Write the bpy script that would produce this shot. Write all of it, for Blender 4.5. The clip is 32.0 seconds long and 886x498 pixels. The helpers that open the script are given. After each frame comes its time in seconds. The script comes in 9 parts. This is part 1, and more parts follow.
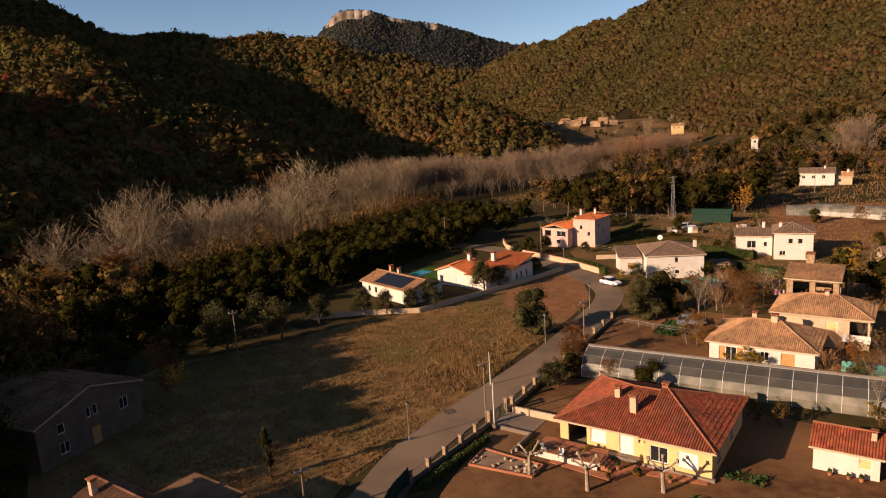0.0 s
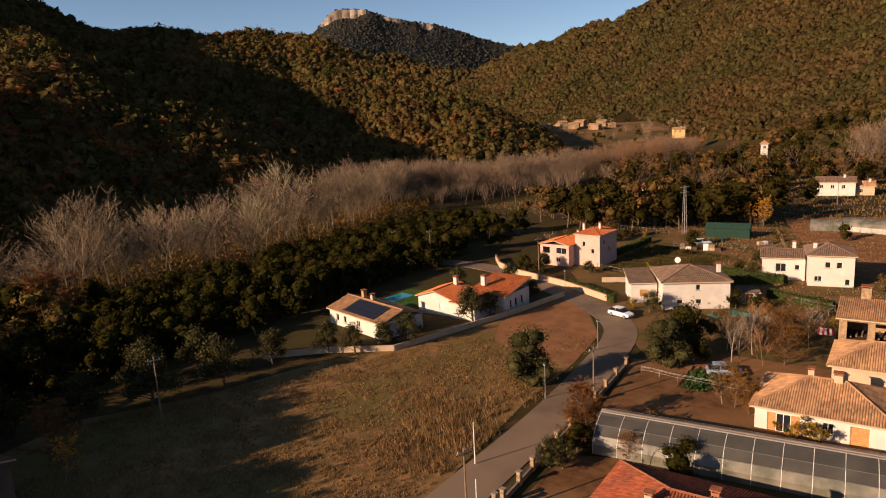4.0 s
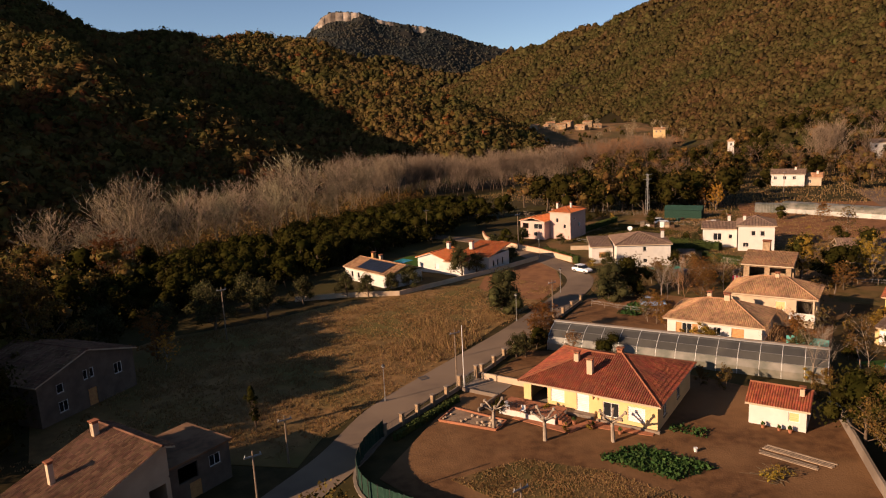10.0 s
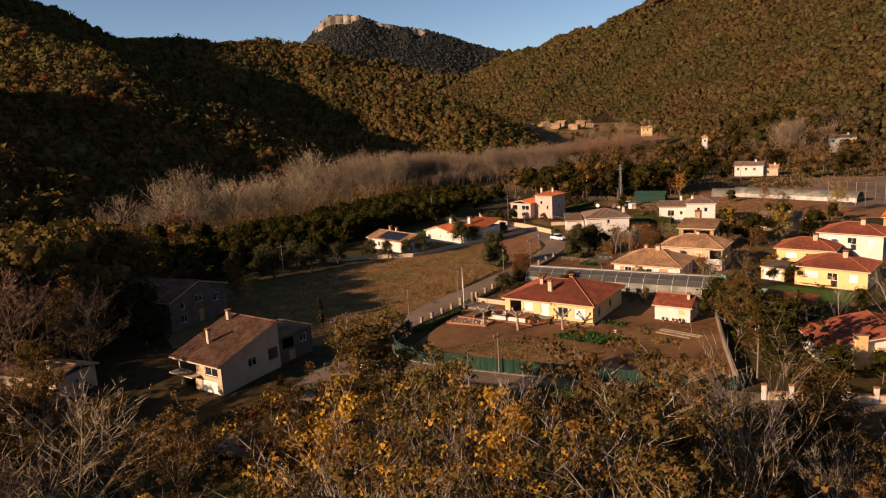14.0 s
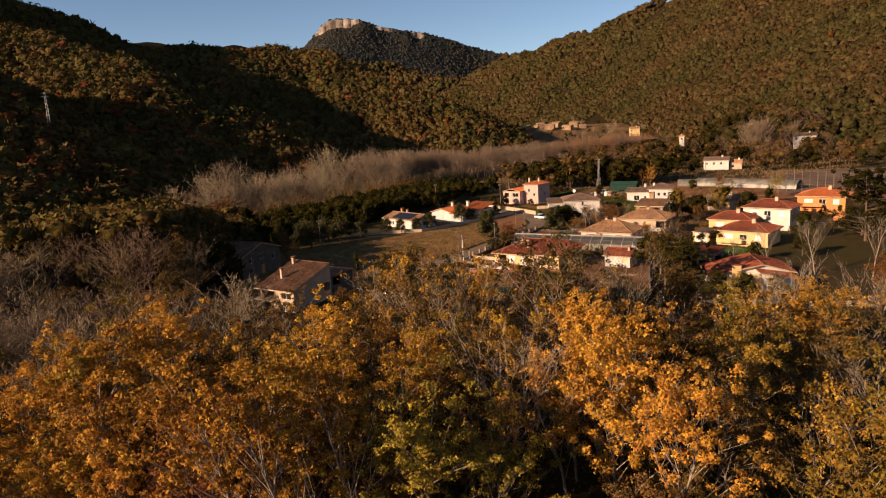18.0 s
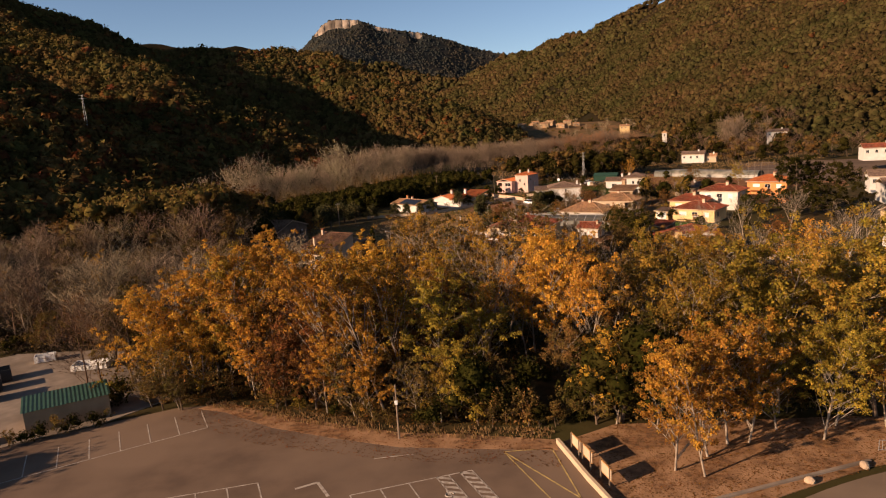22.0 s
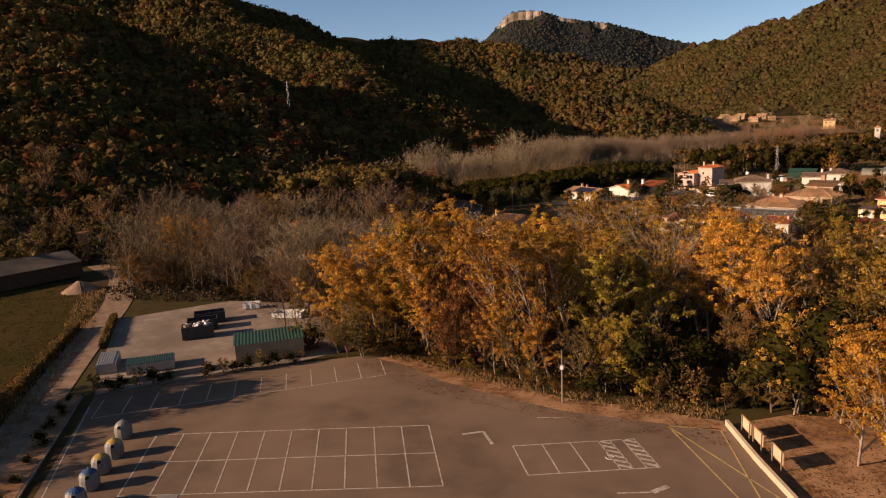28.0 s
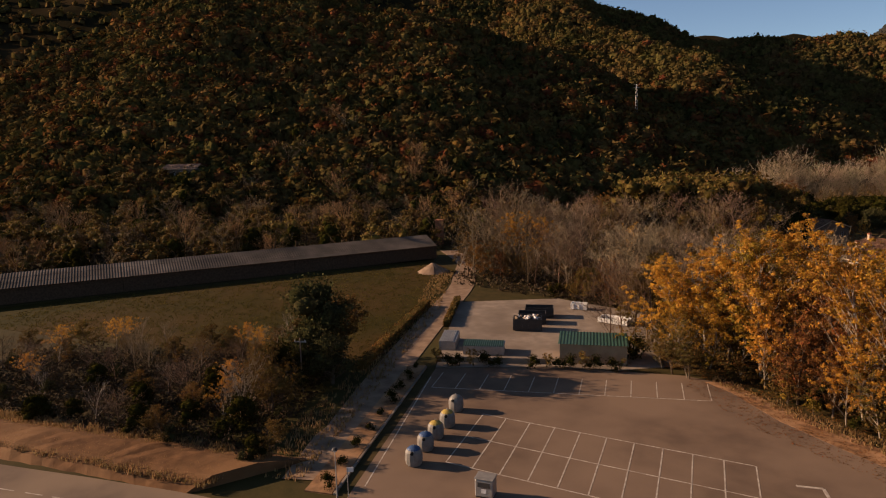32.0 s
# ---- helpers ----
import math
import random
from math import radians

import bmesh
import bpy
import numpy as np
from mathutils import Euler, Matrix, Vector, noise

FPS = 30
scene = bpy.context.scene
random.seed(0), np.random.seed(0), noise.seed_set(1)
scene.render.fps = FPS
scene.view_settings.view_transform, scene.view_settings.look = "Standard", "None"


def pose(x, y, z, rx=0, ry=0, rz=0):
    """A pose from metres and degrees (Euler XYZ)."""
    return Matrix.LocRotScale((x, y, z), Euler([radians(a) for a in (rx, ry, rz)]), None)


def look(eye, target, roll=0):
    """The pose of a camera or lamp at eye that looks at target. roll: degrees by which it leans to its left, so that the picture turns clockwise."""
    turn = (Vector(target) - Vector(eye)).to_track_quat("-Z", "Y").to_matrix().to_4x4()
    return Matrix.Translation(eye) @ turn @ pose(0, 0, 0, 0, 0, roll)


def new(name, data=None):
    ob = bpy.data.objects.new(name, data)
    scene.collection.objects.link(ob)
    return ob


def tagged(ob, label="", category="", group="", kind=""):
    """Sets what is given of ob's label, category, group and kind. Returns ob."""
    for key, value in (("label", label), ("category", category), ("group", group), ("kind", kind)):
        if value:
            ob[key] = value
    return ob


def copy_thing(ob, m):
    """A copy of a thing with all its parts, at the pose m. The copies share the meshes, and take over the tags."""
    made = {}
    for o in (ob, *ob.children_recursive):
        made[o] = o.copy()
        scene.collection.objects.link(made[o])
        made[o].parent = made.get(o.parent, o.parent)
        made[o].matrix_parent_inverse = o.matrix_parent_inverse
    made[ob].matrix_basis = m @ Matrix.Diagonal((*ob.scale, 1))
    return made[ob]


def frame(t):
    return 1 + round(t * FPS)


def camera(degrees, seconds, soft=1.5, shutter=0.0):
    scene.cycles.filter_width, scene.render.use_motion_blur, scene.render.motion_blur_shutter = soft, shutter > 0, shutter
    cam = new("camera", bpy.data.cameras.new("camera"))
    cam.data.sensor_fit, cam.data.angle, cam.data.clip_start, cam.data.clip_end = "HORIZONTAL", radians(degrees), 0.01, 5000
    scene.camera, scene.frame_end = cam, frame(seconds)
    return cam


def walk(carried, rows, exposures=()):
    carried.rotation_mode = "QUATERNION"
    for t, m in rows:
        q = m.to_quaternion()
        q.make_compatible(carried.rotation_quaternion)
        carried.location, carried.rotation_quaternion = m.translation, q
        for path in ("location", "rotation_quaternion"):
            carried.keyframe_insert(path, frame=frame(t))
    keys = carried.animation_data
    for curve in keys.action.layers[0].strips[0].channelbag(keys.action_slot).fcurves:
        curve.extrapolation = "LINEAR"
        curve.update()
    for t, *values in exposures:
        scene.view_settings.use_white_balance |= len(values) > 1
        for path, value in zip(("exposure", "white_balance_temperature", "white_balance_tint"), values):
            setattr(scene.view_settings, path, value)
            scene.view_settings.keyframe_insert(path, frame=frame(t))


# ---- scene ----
cam = camera(65.5, 32.0, soft=1.1)
METRES, EYE, TILT, LEAN, TURN = 156.7, 33.1, 0.0, 0.0, 0.0
ROWS = [
    (0.0, 0.0, 0.0, 0.0, -0.71, -11.15, 3.6),
    (0.5, 0.002, 0.0306, 0.0008, -0.7, -11.17, 3.56),
    (1.0, 0.0039, 0.0605, 0.0018, -0.69, -11.17, 3.49),
    (1.5, 0.0061, 0.0855, 0.0023, -0.66, -11.17, 3.49),
    (2.0, 0.0086, 0.1038, 0.0024, -0.67, -11.17, 3.42),
    (2.5, 0.0109, 0.1164, 0.0022, -0.69, -11.16, 3.37),
    (3.0, 0.0129, 0.1246, 0.001, -0.81, -11.15, 3.28),
    (3.5, 0.0143, 0.1286, -0.0006, -0.94, -11.13, 3.14),
    (5.5, 0.0159, 0.1225, -0.0056, -1.33, -10.99, 2.8),
    (6.0, 0.0156, 0.1143, -0.0063, -1.39, -10.99, 2.77),
    (6.5, 0.0152, 0.1023, -0.007, -1.45, -11.01, 2.73),
    (7.0, 0.0145, 0.0874, -0.008, -1.51, -11.01, 2.71),
    (7.5, 0.0137, 0.0696, -0.0087, -1.53, -11.02, 2.72),
    (8.0, 0.0125, 0.0495, -0.0095, -1.58, -10.99, 2.71),
    (8.5, 0.0114, 0.0279, -0.0096, -1.6, -10.95, 2.74),
    (9.0, 0.0102, 0.0053, -0.0102, -1.62, -10.93, 2.76),
    (9.5, 0.0088, -0.0183, -0.0114, -1.64, -10.92, 2.76),
    (10.0, 0.0074, -0.0431, -0.0127, -1.69, -10.92, 2.83),
    (10.5, 0.0059, -0.0695, -0.0135, -1.74, -10.92, 2.89),
    (11.0, 0.0045, -0.0963, -0.0145, -1.77, -10.92, 2.9),
    (11.5, 0.0031, -0.1238, -0.015, -1.8, -10.92, 2.9),
    (12.0, 0.0015, -0.1514, -0.0158, -1.8, -10.91, 2.95),
    (12.5, -0.0003, -0.1796, -0.0157, -1.78, -10.91, 3.01),
    (13.0, -0.002, -0.2084, -0.0155, -1.76, -10.89, 3.06),
    (13.5, -0.0039, -0.2372, -0.0152, -1.76, -10.86, 3.12),
    (14.0, -0.0057, -0.2666, -0.0148, -1.77, -10.83, 3.16),
    (14.5, -0.0075, -0.2958, -0.0142, -1.77, -10.81, 3.21),
    (16.5, -0.0155, -0.4132, -0.0152, -1.81, -10.71, 3.36),
    (17.0, -0.0172, -0.4437, -0.0154, -1.81, -10.69, 3.39),
    (17.5, -0.0187, -0.4739, -0.0161, -1.83, -10.67, 3.39),
    (18.0, -0.0203, -0.5038, -0.017, -1.86, -10.66, 3.38),
    (18.5, -0.0219, -0.5332, -0.0181, -1.89, -10.62, 3.42),
    (19.0, -0.0234, -0.562, -0.019, -1.9, -10.6, 3.4),
    (19.5, -0.0248, -0.5898, -0.0195, -1.91, -10.57, 3.4),
    (20.0, -0.0262, -0.6161, -0.0202, -1.92, -10.55, 3.43),
    (20.5, -0.0275, -0.6411, -0.0207, -1.94, -10.57, 3.47),
    (21.0, -0.0288, -0.6635, -0.0209, -1.97, -10.62, 3.53),
    (21.5, -0.03, -0.6829, -0.0206, -1.98, -10.66, 3.58),
    (22.0, -0.0308, -0.6994, -0.0198, -1.99, -10.72, 3.61),
    (22.5, -0.0313, -0.7113, -0.0193, -2.02, -10.76, 3.65),
    (23.0, -0.0315, -0.7175, -0.0195, -2.0, -10.78, 3.68),
    (23.5, -0.0319, -0.7189, -0.02, -1.6, -10.79, 3.66),
    (24.0, -0.0321, -0.7191, -0.0215, -0.67, -10.84, 3.65),
    (24.5, -0.0323, -0.7189, -0.0234, 0.85, -10.84, 3.59),
    (26.5, -0.0318, -0.7192, -0.0308, 6.24, -10.74, 3.13),
    (27.0, -0.0322, -0.7192, -0.0316, 8.12, -10.69, 2.98),
    (27.5, -0.0327, -0.7193, -0.0321, 10.01, -10.63, 2.83),
    (28.0, -0.0334, -0.7194, -0.032, 12.42, -10.55, 2.74),
    (28.5, -0.0339, -0.7195, -0.0317, 15.45, -10.43, 2.65),
    (29.0, -0.0342, -0.7198, -0.0312, 18.61, -10.3, 2.52),
    (29.5, -0.0344, -0.7201, -0.0306, 21.8, -10.17, 2.41),
    (30.0, -0.0345, -0.7204, -0.0298, 24.99, -10.02, 2.27),
    (30.5, -0.0347, -0.7206, -0.0289, 28.66, -9.87, 2.12),
    (31.0, -0.0346, -0.721, -0.0283, 32.47, -9.7, 1.9),
    (31.5, -0.0345, -0.7213, -0.0281, 36.29, -9.57, 1.67),
    (32.0, -0.0343, -0.7219, -0.0279, 40.09, -9.43, 1.42),
]
walk(cam, [(t, pose(0, 0, EYE, TILT, LEAN, TURN) @ pose(METRES * x, METRES * y, METRES * z, 90 + pitch, roll, yaw)) for t, x, y, z, yaw, pitch, roll in ROWS])

# ---- light ----
scene.view_settings.exposure = 0.86
SUN_EL, SUN_AZ = 19.0, 243.5          # degrees; azimuth from +y towards +x
world = bpy.data.worlds.new("world")
scene.world = world
world.use_nodes = True
wt = world.node_tree
sky = wt.nodes.new("ShaderNodeTexSky")
sky.sky_type, sky.sun_disc = "NISHITA", False
sky.sun_elevation, sky.sun_rotation = radians(SUN_EL), radians(SUN_AZ)
sky.altitude, sky.air_density, sky.dust_density, sky.ozone_density = 300, 0.6, 0.35, 0.6
bg = wt.nodes["Background"]
bg.inputs["Strength"].default_value = 0.064
wt.links.new(sky.outputs[0], bg.inputs["Color"])
sun_data = bpy.data.lights.new("sun", "SUN")
sun_data.energy, sun_data.angle, sun_data.color = 5.0, radians(0.55), (1.0, 0.68, 0.455)
sun = new("sun", sun_data)
_sd = Vector((math.sin(radians(SUN_AZ)) * math.cos(radians(SUN_EL)), math.cos(radians(SUN_AZ)) * math.cos(radians(SUN_EL)), math.sin(radians(SUN_EL))))
sun.matrix_world = look((0, 0, 300), Vector((0, 0, 300)) - _sd)

# ---- materials ----


def mat(name, col, col2=None, scale=1.0, rough=0.85, spec=0.3, metal=0.0, bump=0.0, bscale=None, big=0.0, col3=None, island=0.0, objrand=0.0, trans=0.0, cells=0.0, detail=5.0, bdist=0.05, hue=0.05):
    """A procedural material: two colours mixed by fine noise, a third by large noise, with relief."""
    if rough >= 0.7 and spec == 0.3:
        spec = 0.05
    m = bpy.data.materials.new(name)
    m.use_nodes = True
    nt = m.node_tree
    N, L = nt.nodes, nt.links
    bsdf = N["Principled BSDF"]
    bsdf.inputs["Roughness"].default_value = rough
    bsdf.inputs["Metallic"].default_value = metal
    bsdf.inputs["Specular IOR Level"].default_value = spec
    co = N.new("ShaderNodeNewGeometry").outputs["Position"]
    c2 = col2 or tuple(c * 0.75 for c in col)
    nz = N.new("ShaderNodeTexNoise")
    nz.inputs["Scale"].default_value, nz.inputs["Detail"].default_value = scale, detail
    L.new(co, nz.inputs["Vector"])
    rmp = N.new("ShaderNodeMapRange")
    rmp.inputs[1].default_value, rmp.inputs[2].default_value = 0.35, 0.65
    L.new(nz.outputs["Fac"], rmp.inputs[0])
    mix = N.new("ShaderNodeMix")
    mix.data_type = "RGBA"
    mix.inputs[6].default_value, mix.inputs[7].default_value = (*col, 1), (*c2, 1)
    L.new(rmp.outputs[0], mix.inputs[0])
    out = mix.outputs[2]
    if col3:
        n2 = N.new("ShaderNodeTexNoise")
        n2.inputs["Scale"].default_value, n2.inputs["Detail"].default_value = big or scale * 0.12, 3.0
        L.new(co, n2.inputs["Vector"])
        r2 = N.new("ShaderNodeMapRange")
        r2.inputs[1].default_value, r2.inputs[2].default_value = 0.42, 0.62
        L.new(n2.outputs["Fac"], r2.inputs[0])
        mx = N.new("ShaderNodeMix")
        mx.data_type = "RGBA"
        mx.inputs[7].default_value = (*col3, 1)
        L.new(r2.outputs[0], mx.inputs[0])
        L.new(out, mx.inputs[6])
        out = mx.outputs[2]
    if cells:
        vo = N.new("ShaderNodeTexVoronoi")
        vo.inputs["Scale"].default_value = cells
        L.new(co, vo.inputs["Vector"])
        hs = N.new("ShaderNodeHueSaturation")
        sp = N.new("ShaderNodeSeparateColor")
        L.new(vo.outputs["Color"], sp.inputs[0])
        for k, (lo, hi), o in ((0, (0.475, 0.515), 0), (2, (0.65, 1.35), 1)):
            rr = N.new("ShaderNodeMapRange")
            rr.inputs[3].default_value, rr.inputs[4].default_value = lo, hi
            L.new(sp.outputs[o], rr.inputs[0])
            L.new(rr.outputs[0], hs.inputs[k])
        L.new(out, hs.inputs["Color"])
        out = hs.outputs[0]
    for src, amt in (("island", island), ("obj", objrand)):
        if amt:
            rnd = N.new("ShaderNodeNewGeometry").outputs["Random Per Island"] if src == "island" else N.new("ShaderNodeObjectInfo").outputs["Random"]
            hs = N.new("ShaderNodeHueSaturation")
            rr = N.new("ShaderNodeMapRange")
            rr.inputs[3].default_value, rr.inputs[4].default_value = 1 - amt, 1 + amt
            L.new(rnd, rr.inputs[0])
            L.new(rr.outputs[0], hs.inputs["Value"])
            r3 = N.new("ShaderNodeMapRange")
            r3.inputs[3].default_value, r3.inputs[4].default_value = 0.5 - hue * amt, 0.5 + hue * amt
            fr = N.new("ShaderNodeMath")
            fr.operation = "FRACT"
            ml = N.new("ShaderNodeMath")
            ml.operation = "MULTIPLY"
            ml.inputs[1].default_value = 7.31
            L.new(rnd, ml.inputs[0])
            L.new(ml.outputs[0], fr.inputs[0])
            L.new(fr.outputs[0], r3.inputs[0])
            L.new(r3.outputs[0], hs.inputs["Hue"])
            L.new(out, hs.inputs["Color"])
            out = hs.outputs[0]
    L.new(out, bsdf.inputs["Base Color"])
    if bump:
        bp = N.new("ShaderNodeBump")
        bp.inputs["Strength"].default_value, bp.inputs["Distance"].default_value = bump, bdist
        nb = N.new("ShaderNodeTexNoise")
        nb.inputs["Scale"].default_value, nb.inputs["Detail"].default_value = bscale or scale * 3, 4.0
        L.new(co, nb.inputs["Vector"])
        L.new(nb.outputs["Fac"], bp.inputs["Height"])
        L.new(bp.outputs[0], bsdf.inputs["Normal"])
    if trans:
        tr = N.new("ShaderNodeBsdfTranslucent")
        L.new(out, tr.inputs["Color"])
        ms = N.new("ShaderNodeMixShader")
        ms.inputs[0].default_value = trans
        L.new(bsdf.outputs[0], ms.inputs[1])
        L.new(tr.outputs[0], ms.inputs[2])
        L.new(ms.outputs[0], N["Material Output"].inputs["Surface"])
    return m


